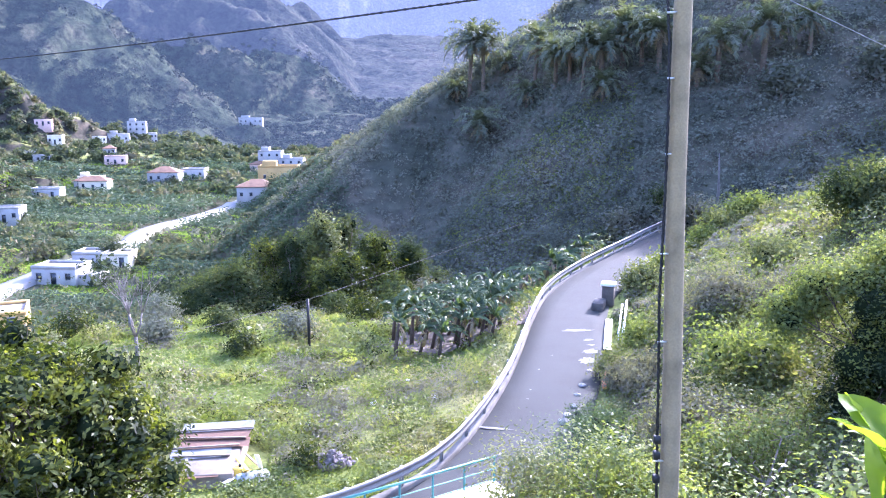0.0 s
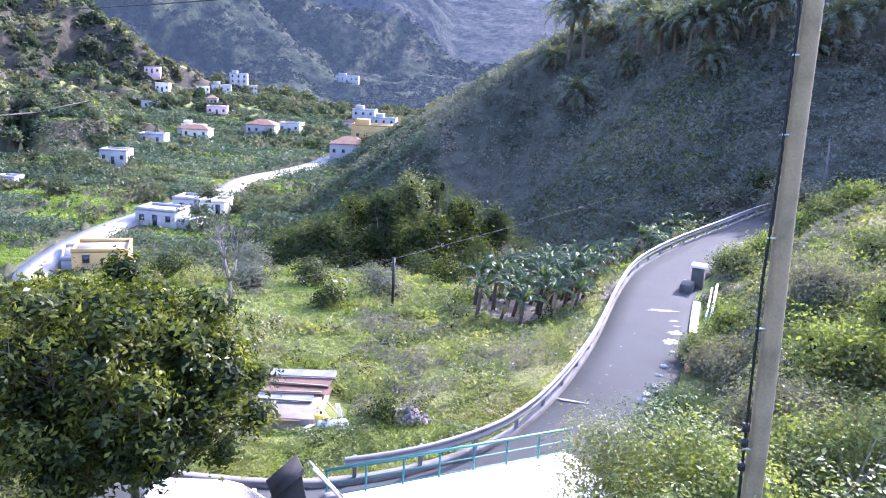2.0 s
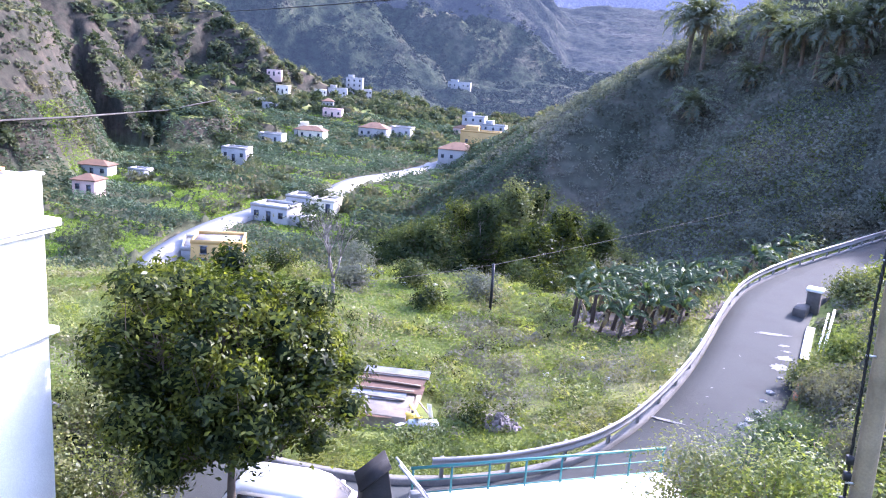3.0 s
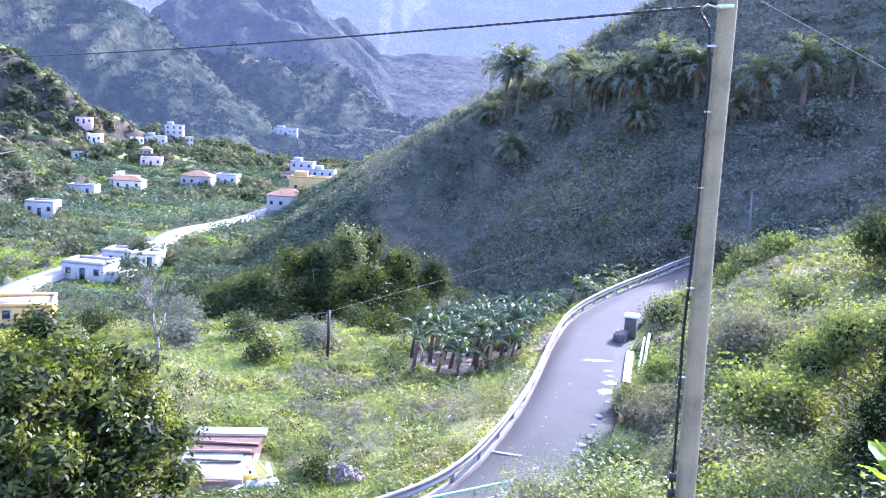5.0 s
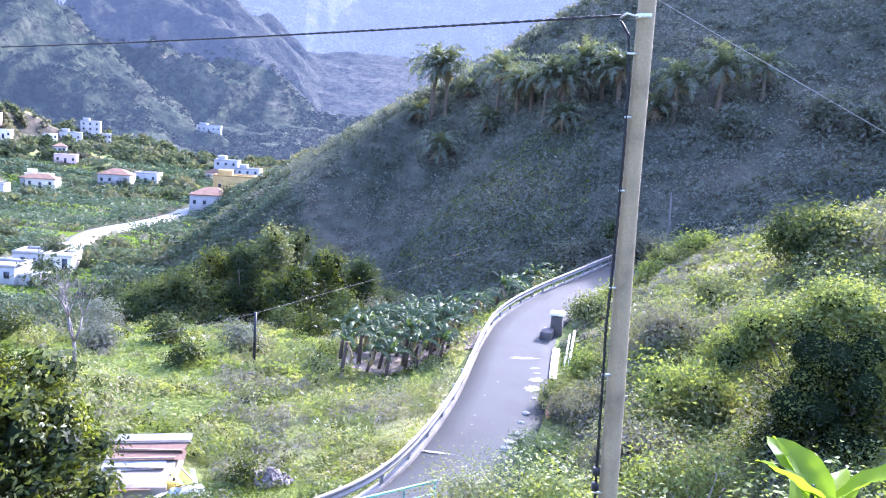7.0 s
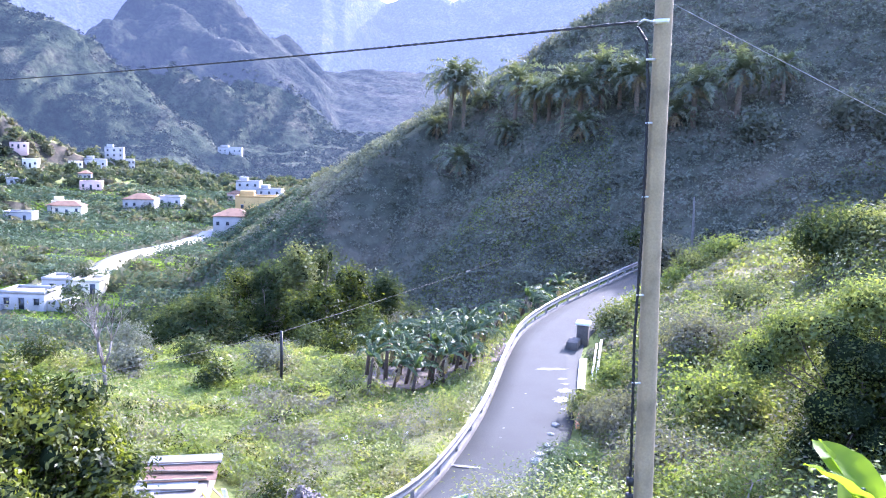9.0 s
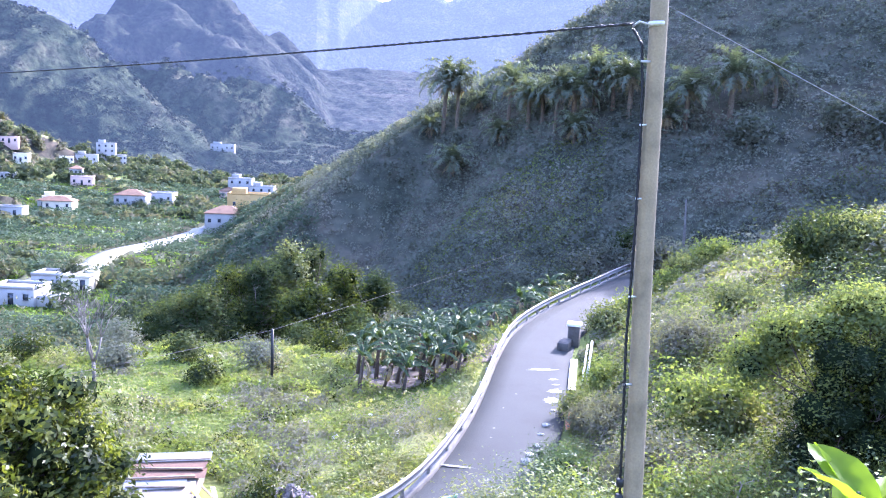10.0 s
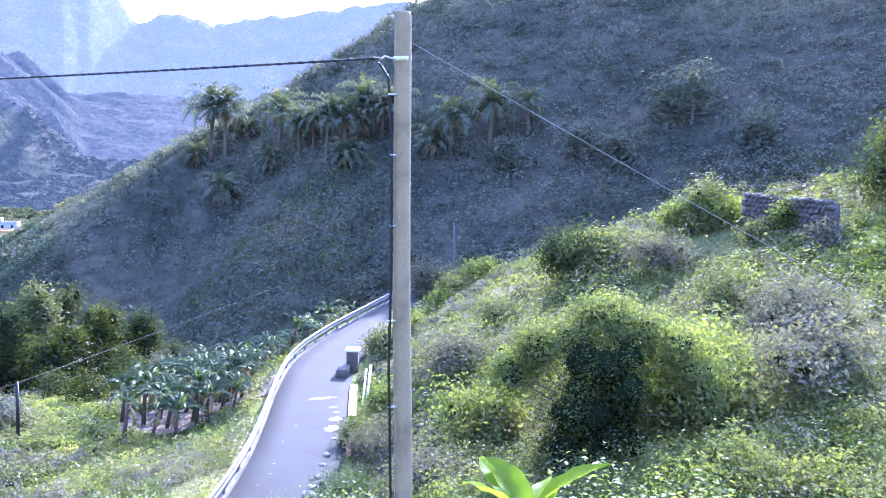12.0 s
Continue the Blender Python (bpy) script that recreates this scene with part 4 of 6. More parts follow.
FIRST = set()
for src, az, el, rz, sc in ((tall, 1.95, 1.35, 10, 1.1), (tall, 2.95, 1.7, 140, 0.98), (tall, 6.7, 1.4, 60, 1.0), (low, 2.75, -1.9, 0, 1.15), (mid, 8.2, 1.9, 80, 1.0),
                            (tall, 10.15, 1.6, 20, 0.78), (mid, 11.4, 1.9, 170, 1.1), (mid, 12.9, 3.2, 250, 1.15), (mid, 9.2, 2.4, 300, 0.85), (mid, 15.4, 3.0, 45, 1.05),
                            (mid, 19.3, 2.2, 130, 1.0), (low, 18.0, 2.0, 130, 0.95), (low, 6.2, 0.6, 200, 0.9), (low, 11.6, 1.0, 20, 0.95), (mid, 22.2, 3.0, 200, 1.1),
                            (mid, 25.0, 3.9, 310, 0.8), (low, 1.0, 0.9, 310, 0.9), (low, 4.6, 3.0, 90, 0.8), (mid, 14.2, 3.4, 15, 0.9)):
    put_palm(src, az, slope_spot(az, el, 88, 165), rz, sc, src.name not in FIRST)
    FIRST.add(src.name)
put_palm(tall, -7.7, 300, 40, 1.05)
put_palm(tall, -7.1, 303, 200, 0.95)
# taller trees that stand out of the scrub
for az, el, hh in ((34.9, 4.2, 6.0), (36.6, 4.8, 7.0), (31.5, 1.5, 3.5), (23.5, 1.0, 3.0), (29, 2.2, 3.5), (41, 3.0, 4.0)):
    dist = slope_spot(az, el, 62, 138)
    px, py = dist * math.sin(radians(az)), dist * math.cos(radians(az))
    tree("hill_tree", "dark bushy tree in the hill's shade", (px, py, ground_at(px, py)), hh, [(0, 0, hh * 0.6, hh * 0.28, hh * 0.28, hh * 0.38), (hh * 0.18, 0, hh * 0.42, hh * 0.2, hh * 0.2, hh * 0.22)],
         900, 0.55, M_LEAF_HILL, M_BARK, 0.16, seed=int(az * 7))
# thin bare trunks at the foot
for az, dist, hh in ((19.8, 74, 6.0), (11.4, 72, 4.2)):
    px, py = dist * math.sin(radians(az)), dist * math.cos(radians(az))
    g = Geo().tube([(0, 0, -0.5), (0.1, 0, hh * 0.5), (0.0, 0.1, hh)], [0.16, 0.12, 0.05], 6)
    tagged(new("dead_tree", g.mesh("dead_tree", M_PALE_BARK, True)), "thin pale leafless trunk at the hill's foot", "tree").location = (px, py, ground_at(px, py))

# ---- the field below the road ----
def banana_leaf(rng, L, w, e, a, wind):
    """An arching blade that streams with the wind, torn here and there along its edges."""
    n = 12
    s = np.linspace(0, 1, n)
    ang = e - 1.75 * s ** 1.6
    out, upz = np.cumsum(np.cos(ang)) * L / n, np.cumsum(np.sin(ang)) * L / n
    path = np.stack([out * math.cos(a), out * math.sin(a), upz], 1) + np.outer(s ** 1.7, wind)
    side = np.array([-math.sin(a), math.cos(a), 0.0])
    g = Geo()
    for sg in (-1, 1):
        droop = rng.uniform(0.25, 0.7)
        for i in range(n - 1):
            wi, wj = (w * math.sin(math.pi * min(1.0, 0.14 + 0.84 * s[q])) ** 0.6 for q in (i, i + 1))
            tear = 0.3 if rng.uniform() < 0.45 else 0.0
            b0 = path[i] + tear * (path[i + 1] - path[i])
            e0 = b0 + side * sg * wi + np.array([0, 0, -droop * wi + rng.uniform(-0.05, 0.03)])
            e1 = path[i + 1] + side * sg * wj + np.array([0, 0, -droop * wj + rng.uniform(-0.05, 0.03)])
            g.add([b0, path[i + 1], e1, e0], [(0, 1, 2, 3)])
    g.tube(path, np.linspace(0.035, 0.008, n), 4, cap=False)
    return g


def banana_proto(seed, h):
    rng = np.random.default_rng(seed)
    t = thing("banana_plant", "banana plant with wind-torn drooping leaves", "banana plant", group="banana grove beside the road")
    part("stem", Geo().tube([(0, 0, -0.3), (0.03, 0, h * 0.5), (0.09, 0.03, h)], [0.13, 0.105, 0.07], 8), M_BANANA_STEM, t, smooth=True)
    for k in range(9):
        lf = part("leaf", banana_leaf(rng, rng.uniform(1.6, 2.3), rng.uniform(0.12, 0.19), rng.uniform(0.7, 1.45), k * 2.4 + rng.uniform(-0.3, 0.3), np.array([0.45, 0.05, -0.15])), M_BANANA, t)
        lf.location = (0.09, 0.03, h)
    for k in range(2):
        dry = part("dry_leaf", banana_leaf(rng, 1.3, 0.14, -0.7, rng.uniform(0, 6), np.zeros(3)), M_FROND_DRY, t, "withered brown hanging leaf")
        dry.location = (0.08, 0.03, h * 0.95)
    return t


protos = [banana_proto(41, 1.9), banana_proto(42, 2.2), banana_proto(43, 1.6), banana_proto(44, 2.0)]
rngb = np.random.default_rng(44)
spots, tries = [], 0
while len(spots) < 115 and tries < 9000:
    tries += 1
    by = rngb.uniform(36.5, 66)
    bx = rngb.uniform(-3.5, 15)
    uu = along(ROAD_MID, np.array([bx]), np.array([by]))[0][0]
    edge = -2.9 + (by - 36.5) * 0.06 + 1.3 * math.sin(by * 1.7)
    if -9.5 - 0.06 * (by - 36) < uu < -3.7 and bx > edge and all(math.hypot(bx - q[0], by - q[1]) > 1.05 for q in spots):
        spots.append((bx, by))
for k, (bx, by) in enumerate(spots):
    m = pose(bx, by, ground_at(bx, by), rngb.uniform(-8, 8), rngb.uniform(0, 14), rngb.uniform(-30, 30))
    if k < 4:
        protos[k].matrix_world = m
    else:
        c = copy_thing(protos[k % 4], m)
        c.matrix_world = m @ Matrix.Scale(rngb.uniform(0.65, 1.0), 4)

# tall cane and bamboo at the field's far edge
for k, (az, dist, hh, wd) in enumerate(((-15.6, 57, 3.8, 2.2), (-13.4, 61, 6.2, 1.9), (-11.2, 60, 6.6, 1.9), (-9.2, 62, 8.0, 1.6), (-6.9, 64, 8.6, 1.7), (-4.7, 60, 6.2, 1.8), (-2.6, 62, 5.8, 1.5), (-0.6, 65, 3.6, 1.7), (-17.6, 60, 3.4, 2.4), (-8.0, 57, 4.2, 1.9))):
    px, py = dist * math.sin(radians(az)), dist * math.cos(radians(az))
    cl = []
    for q in np.linspace(0.1, 0.98, 17):
        wide = 1.25 * wd * (1.05 - 0.8 * q ** 2)
        cl.append((rngb.uniform(-1, 1) * wide, rngb.uniform(-0.6, 0.6) * wide, hh * q, wd * rngb.uniform(0.22, 0.42), wd * rngb.uniform(0.22, 0.4), hh * rngb.uniform(0.06, 0.12) + 0.15))
    # M_LEAF_NEAR clumps put the stand's sunlit yellow tops into leaf colour
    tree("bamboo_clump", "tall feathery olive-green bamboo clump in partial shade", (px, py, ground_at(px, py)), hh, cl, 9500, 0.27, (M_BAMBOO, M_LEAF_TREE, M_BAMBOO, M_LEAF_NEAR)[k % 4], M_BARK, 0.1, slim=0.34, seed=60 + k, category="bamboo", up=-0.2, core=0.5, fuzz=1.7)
# dark round shrubs in the field
for k, (px, py, rr) in enumerate(((-8.3, 41.0, 1.1), (-10.2, 37.6, 0.65), (-12.8, 43, 0.9), (-15.5, 40, 0.9), (-5.0, 47, 1.0), (-3.0, 50, 1.2), (-18, 47, 1.3), (-21, 42, 1.1), (-7.5, 52, 1.1))):
    tree("field_shrub", "dark round leafy shrub standing in the weedy field", (px, py, ground_at(px, py)), rr * 2, [(0, 0, rr * 0.8, rr, rr, rr * 0.85), (rr * 0.4, 0.1, rr * 0.6, rr * 0.7, rr * 0.7, rr * 0.6)], 2400, 0.17, (M_LEAF_HILL, M_LEAF_TREE, M_BAMBOO)[k % 3], M_BARK, 0.06, seed=80 + k, category="shrub")
# yellowish young trees by the bananas
for k, (px, py, hh, mt) in enumerate(((-3.6, 55, 3.0, M_BAMBOO), (-1.2, 58, 2.8, M_GREY_LEAF), (0.5, 62, 3.2, M_LEAF_HILL), (3.5, 68, 3.2, M_LEAF_HILL), (7, 72, 3.0, M_BAMBOO), (11, 76, 3.2, M_LEAF_HILL))):
    tree("young_tree", "thin young tree with yellow-green leaves", (px, py, ground_at(px, py)), hh, [(0, 0, hh * 0.65, 1.1, 1.1, hh * 0.35), (0.5, 0, hh * 0.4, 0.8, 0.8, hh * 0.25)], 1700, 0.2, mt, M_PALE_BARK, 0.06, seed=95 + k)


def bare_tree(x, y, h, seed):
    rng = np.random.default_rng(seed)
    t = thing("bare_tree", "grey leafless tree with forked branches", "tree", (x, y, ground_at(x, y)))
    part("trunk", Geo().tube([(0, 0, -0.3), (0.05, 0, h * 0.2), (0.0, 0.05, h * 0.36)], [0.13, 0.10, 0.08], 8), M_PALE_BARK, t, smooth=True)
    g = Geo()

    def grow(p, d, L, r, depth):
        q = p + d * L
        g.tube([p, 0.5 * (p + q) + rng.normal(size=3) * L * 0.05, q], [r, r * 0.8, r * 0.6], 5)
        if depth:
            for _ in range(3):
                e = d + rng.normal(size=3) * 0.30
                e[2] += 0.18
                grow(q, e / np.linalg.norm(e), L * rng.uniform(0.6, 0.85), r * 0.5, depth - 1)
    for a in (0.3, 2.6, 4.4):
        d = np.array([math.cos(a) * 0.3, math.sin(a) * 0.25, 1.0])
        grow(np.array([0, 0.05, h * 0.35]), d / np.linalg.norm(d), h * 0.24, 0.06, 3)
    part("crown", g, M_PALE_BARK, t)
    return t


bare_tree(-14.1, 33.8, 5.0, 3)
bare_tree(-19.5, 46.0, 3.4, 5)

# weeds: lush, mixed and dry patches
rngf = np.random.default_rng(17)
x, y, r = polar_scatter(430000, 14, 100, -50, 14, rngf)
u, _ = along(ROAD_MID, x, y)
z = land(x, y)
keep = (u < -2.4) & (z > -10.5)
# trodden earth under the bananas and beside the hut
bare = (np.hypot((x - 1.0) / 4.2, (y - 40.5) / 3.4) < 1) & (u < -3.6)
keep &= ~(bare & (rngf.uniform(0, 1, len(x)) < 0.93))
hut_clear = np.hypot((x + 7.5) / 1.7, (y - 23.4) / 2.4) < 1
keep &= ~hut_clear
# open grass between the thickets
DRY_SPOTS = ((-6.0, 34.6, 2.2, 2.2), (-4.5, 30.2, 1.8, 1.4), (-1.0, 30.6, 2.0, 1.0), (0.5, 27.8, 1.1, 1.4), (-3.0, 26.6, 1.6, 1.0), (-2.8, 46.5, 1.8, 1.4), (-4.8, 24.6, 0.8, 0.6))
GRASS_SPOTS = ((-0.4, 34.3, 2.6, 2.2), (-12.0, 41.5, 3.6, 2.4), (-12.4, 36.2, 3.4, 2.2), (-9.0, 31.2, 1.7, 1.5), (-17.5, 37.5, 3.0, 2.4), (-3.5, 32.4, 1.2, 1.0))
LUSH_SPOTS = ((-5.0, 40.5, 3.4, 3.4), (-1.3, 26.0, 0.9, 0.8), (-8.2, 27.8, 2.0, 1.6), (-5.4, 21.5, 1.6, 1.2), (-3.6, 37.0, 2.0, 1.6), (-9.5, 45.0, 2.5, 1.6))


def spots_at(x, y, spots_):
    """How far points lie inside a set of oval patches, 0 to 1, with ragged edges."""
    k = np.zeros(np.shape(x))
    for cx, cy, rx, ry in spots_:
        k = np.maximum(k, 1.5 - np.hypot((x - cx) / rx, (y - cy) / ry) + 0.5 * grid_noise(x, y, 1.8, 73, 3))
    return np.clip(k, 0, 1)


open_grass = np.maximum(np.clip(grid_noise(x, y, 9, 71, 3) * 4.5, 0, 1) * (1 - spots_at(x, y, LUSH_SPOTS)), spots_at(x, y, GRASS_SPOTS))
short = keep & (rngf.uniform(0, 1, len(x)) < 0.85 * open_grass)
sward = np.stack([x, y, z + 0.10 * rngf.uniform(0.2, 1, len(x))], 1)[short]
stuff("field_grass", *leaf_blades(sward, (0.0030 * r[short] + 0.03) * rngf.uniform(0.6, 1.4, len(sward)), 0.25, 0.5, rngf, None, np.array([0, 0, 1.0])), M_MEADOW, "short yellow-green grass in open patches of the field", "grass")
keep &= ~short
x, y, r, u, z = x[keep], y[keep], r[keep], u[keep], z[keep]
patch = grid_noise(x, y, 11.0, 51, 4) * 0.5 + 0.5 * spots_at(x, y, DRY_SPOTS) - 0.2 * spots_at(x, y, LUSH_SPOTS) - 0.1
tuft = np.clip(grid_noise(x, y, 1.6, 52, 3) * 1.8, 0, 1)
clumpy = np.clip(grid_noise(x, y, 5.0, 53, 3) * 2.6 - 0.35, 0, 1) * smoothstep(22, 34, r)
hgt = 0.12 + 0.45 * tuft + 1.4 * clumpy + 0.45 * spots_at(x, y, DRY_SPOTS) + 0.25 * spots_at(x, y, LUSH_SPOTS)
z = z + rngf.uniform(0, 1, len(x)) ** 0.8 * hgt
p = np.stack([x, y, z], 1)
sz = (0.0030 * r + 0.034) * rngf.uniform(0.5, 1.4, len(x))
dry = (patch > 0.13) & (rngf.uniform(0, 1, len(x)) < 0.92)
mixed = ~dry & ((clumpy > 0.45) | (patch < -0.34))
lush = ~dry & ~mixed
slant = np.stack([grid_noise(x, y, 1.3, 54, 2), grid_noise(x, y, 1.3, 55, 2), 0 * x + 0.55], 1)
for nm, sel, mt, lb, sl in (("dry_scrub", dry, M_GREY_LEAF, "grey-brown dry weeds in patches over the field", 0.3), ("low_bushes", mixed, M_LEAF_NEAR, "mid-green low bushes over the field", 0.55), ("field_weeds", lush, M_LEAF_FIELD, "bright lime-green weeds covering the field", 0.55)):
    stuff(nm, *leaf_blades(p[sel], sz[sel], 0.35, sl, rngf, None, slant[sel]), mt, lb, "weeds")

def bush_scatter(name, label, spots, radii, mt, leaves, rng, squat=0.75):
    """Very many small bushes, as one growth."""
    out, szs, ways = [], [], []
    for (bx, by), rad, bz in zip(spots, radii, land(spots[:, 0], spots[:, 1])):
        q = clump_points((bx, by, bz + rad * squat * 0.55), (rad, rad, rad * squat), leaves, rng, 0.6)
        out.append(q)
        ways.append((q - np.array([bx, by, bz])) / rad)
        szs.append(np.full(leaves, 0.0034 * math.hypot(bx, by) + 0.03))
    v = np.vstack(out)
    return stuff(name, *leaf_blades(v, np.concatenate(szs) * rng.uniform(0.6, 1.4, len(v)), 0.3, 0.55, rng, None, np.vstack(ways)), mt, label, "bushes")


# broad-leaved weeds in domed tufts
dx, dy, dr = polar_scatter(7500, 18, 78, -46, 13, rngf)
du, _ = along(ROAD_MID, dx, dy)
okd = (du < -3.1) & (land(dx, dy) > -8) & ~(np.hypot((dx - 1.0) / 4.4, (dy - 40.5) / 3.5) < 1) & ~(np.hypot((dx + 7.5) / 1.9, (dy - 23.4) / 2.6) < 1) & (grid_noise(dx, dy, 6, 58, 3) > -0.25) & ((grid_noise(dx, dy, 9, 71, 3) < 0.12) | (spots_at(dx, dy, LUSH_SPOTS) > 0.2)) & (spots_at(dx, dy, GRASS_SPOTS) < 0.4) & (spots_at(dx, dy, DRY_SPOTS) < 0.35)
dx, dy, dr = dx[okd], dy[okd], dr[okd]
pat = grid_noise(dx, dy, 10.0, 59, 3)
dra = rngf.uniform(0.18, 0.5, len(dx)) * np.interp(dr, [18, 60], [0.8, 1.3])
for mt, sel, nm in ((M_LEAF_FIELD, pat > -0.05, "bright lime-green"), (M_LEAF_NEAR, pat <= -0.05, "mid-green")):
    shrubs("weed_tufts", nm + " broad-leaved weeds in tufts over the field", dx[sel], dy[sel], dra[sel], mt, 34, 0.0029 * dr[sel] + 0.03, rngf, 0.9, "weeds")
sx, sy, sr = polar_scatter(2300, 18, 70, -36, 10, rngf)
su, _ = along(ROAD_MID, sx, sy)
okb = (su < -4.2) & (grid_noise(sx, sy, 9, 57, 2) > -0.15) & (spots_at(sx, sy, GRASS_SPOTS) < 0.4) & ~(np.hypot((sx - 1.0) / 4.6, (sy - 40.5) / 3.6) < 1) & ~(np.hypot((sx + 7.5) / 2.2, (sy - 23.4) / 2.8) < 1)
sx, sy = sx[okb], sy[okb]
rb = 0.2 + 0.65 * rngf.uniform(0, 1, len(sx)) ** 1.6
for q, (mt, nm) in enumerate(((M_LEAF_NEAR, "mid-green"), (M_GREY_LEAF, "grey dry"), (M_LEAF_FIELD, "lime-green"), (M_LEAF_TREE, "dark green"))):
    parched = spots_at(sx, sy, DRY_SPOTS) > 0.3
    sel = np.where(parched, 1, np.arange(len(sx)) % 4) == q
    bush_scatter("field_bushes", nm + " little bushes dotted over the field", np.stack([sx, sy], 1)[sel], rb[sel], mt, 95, rngf)

# litter-strewn earth under the bananas
M_LITTER = solid("leaf_litter_earth", (0.12, 0.095, 0.076), 0.95, var=0.45, scale=1.2, fine=14, bump=0.5)
gx, gy = np.meshgrid(np.linspace(-1, 1, 26), np.linspace(-1, 1, 22), indexing="ij")
wob = 1 + 0.22 * grid_noise(gx * 3, gy * 3, 1.0, 91, 2)
ex, ey = 1.0 + 4.4 * gx * np.sqrt(1 - gy ** 2 / 2) * wob, 40.4 + 3.6 * gy * np.sqrt(1 - gx ** 2 / 2) * wob
ev = np.stack([ex, ey, land(ex, ey) + 0.05], -1).reshape(-1, 3)
qi, qj = np.meshgrid(np.arange(25), np.arange(21), indexing="ij")
qa = (qi * 22 + qj).ravel()
tagged(new("bare_earth", mesh_from("bare_earth", ev, np.stack([qa, qa + 22, qa + 23, qa + 1], 1), M_LITTER, True)), "brown earth strewn with dry leaves under the bananas", "ground", kind="structure")

# timber post with its wire
g = Geo().tube([(0, 0, -1), (0.02, 0, 1.2), (0, 0, 2.75)], [0.085, 0.08, 0.07], 8)
tagged(new("line_post", g.mesh("line_post", M_BLACK, True)), "thin dark timber post carrying a wire", "pole").location = (-7.0, 38.5, ground_at(-7, 38.5))
wz = ground_at(-7, 38.5) + 2.7
cable("field_wire", "thin pale wire strung over the field", [(-16.5, 29.5, 2.0), (-7.0, 38.5, wz), (14.5, 75.5, 3.9)], 0.15, 0.009, M_PALE_BARK, 24)

# the tin-roofed lean-to and its junk
M_TIN = solid("galvanised_sheet", (0.19, 0.195, 0.205), 0.9, 0.0, var=0.35, scale=1.5, fine=20, bump=0.1, spec=0.15)
M_RUST = solid("rusty_sheet", (0.13, 0.075, 0.05), 0.9, 0.05, var=0.45, scale=2.5, fine=18, bump=0.3, dirt=(0.14, 0.08, 0.05))
M_PLANK = solid("weathered_planks", (0.20, 0.165, 0.125), 0.85, var=0.3, scale=3, fine=30)
M_YELLOW = solid("yellow_plastic", (0.72, 0.47, 0.06), 0.45, var=0.12, scale=4, bump=0.0)
M_GREYPL = solid("grey_plastic", (0.34, 0.37, 0.36), 0.5, var=0.2, scale=3, bump=0.05)


def tin_sheet(w, d):
    n = 40
    xs = np.linspace(-w / 2, w / 2, n)
    zs = 0.008 * np.sin(np.arange(n) * math.pi / 2.0)
    v = [(a, b, c + t) for t in (0.0, -0.006) for b in (-d / 2, d / 2) for a, c in zip(xs, zs)]
    f = [(i, i + 1, n + i + 1, n + i) for i in range(n - 1)] + [(3 * n + i, 3 * n + i + 1, 2 * n + i + 1, 2 * n + i) for i in range(n - 1)]
    return Geo().add(v, f)


hx, hy = -7.65, 23.5
hz = ground_at(hx, hy) - 0.45
hut = thing("tin_hut", "low lean-to shed roofed with rusty corrugated sheets", "shed", (hx, hy, hz), 7)
part("wall", Geo().box((0, 0.1, 0.35), (2.0, 3.6, 1.55)), M_PLANK, hut, "grey plank walls", bevel=0.02)
for k, (sx, sy, w, d, mt, rz) in enumerate(((0.05, 1.7, 2.4, 0.8, M_TIN, 2), (0.0, 1.05, 2.35, 0.75, M_RUST, -3), (0.12, 0.45, 2.25, 0.75, M_RUST, 2), (-0.22, -0.2, 1.9, 0.8, M_TIN, 4), (-0.35, -0.85, 1.75, 0.8, M_TIN, -4), (-0.3, -1.45, 1.7, 0.75, M_RUST, 3))):
    sh = part("roof_sheet", tin_sheet(d, w), mt, hut, ("grey corrugated sheet", "rust-brown corrugated sheet")[mt is M_RUST])
    sh.matrix_local = pose(sx, sy, 1.17 + 0.06 * sy + 0.012 * (k % 2), 0, 0, 90 + rz)
for k, (sy, L, rz) in enumerate(((1.34, 2.5, 2), (0.72, 2.3, -4), (0.12, 2.1, 3), (-0.5, 1.8, -2))):
    part("batten", Geo().box((-0.05 * k, sy, 1.24 + 0.06 * sy), (L, 0.06, 0.04), rz=rz), M_PLANK, hut)
for k, (dx, dy, L, rz, tl) in enumerate(((0.75, -1.0, 1.5, 30, 20), (0.95, -0.8, 1.3, -40, 35), (0.55, -1.25, 1.2, 70, 10), (1.2, -0.6, 1.1, 10, 50), (0.9, -1.2, 1.4, 110, 28), (1.3, -0.9, 1.0, 80, 60))):
    ob = tagged(new("scrap_board", Geo().box((0, 0, 0), (L, 0.14, 0.03)).mesh("scrap_board", (M_PLANK, M_YELLOW, M_WHITE)[k % 3], bevel=0.006)), ("weathered board thrown beside the shed", "yellow painted board thrown beside the shed", "white painted board thrown beside the shed")[k % 3], "board", "scrap beside the shed")
    m = pose(hx, hy, hz, 0, 0, 7) @ pose(dx + 0.45, dy - 0.3, 0.75 + 0.08 * k, 0, tl, rz)
    ob.matrix_world = m
can = thing("jerry_can", "yellow plastic jerry can among the scrap", "jerry can", (hx + 1.25, hy - 1.2, hz + 0.5), 20)
part("body", Geo().box((0, 0, 0.33), (0.34, 0.26, 0.66), taper=0.9), M_YELLOW, can, bevel=0.04)
part("cap", Geo().tube([(0.08, 0, 0.64), (0.08, 0, 0.74)], 0.045, 8), M_BLACK, can)
drum = thing("plastic_drum", "grey plastic drum lying on its side", "drum", (hx + 1.75, hy - 1.35, hz + 0.75), 24)
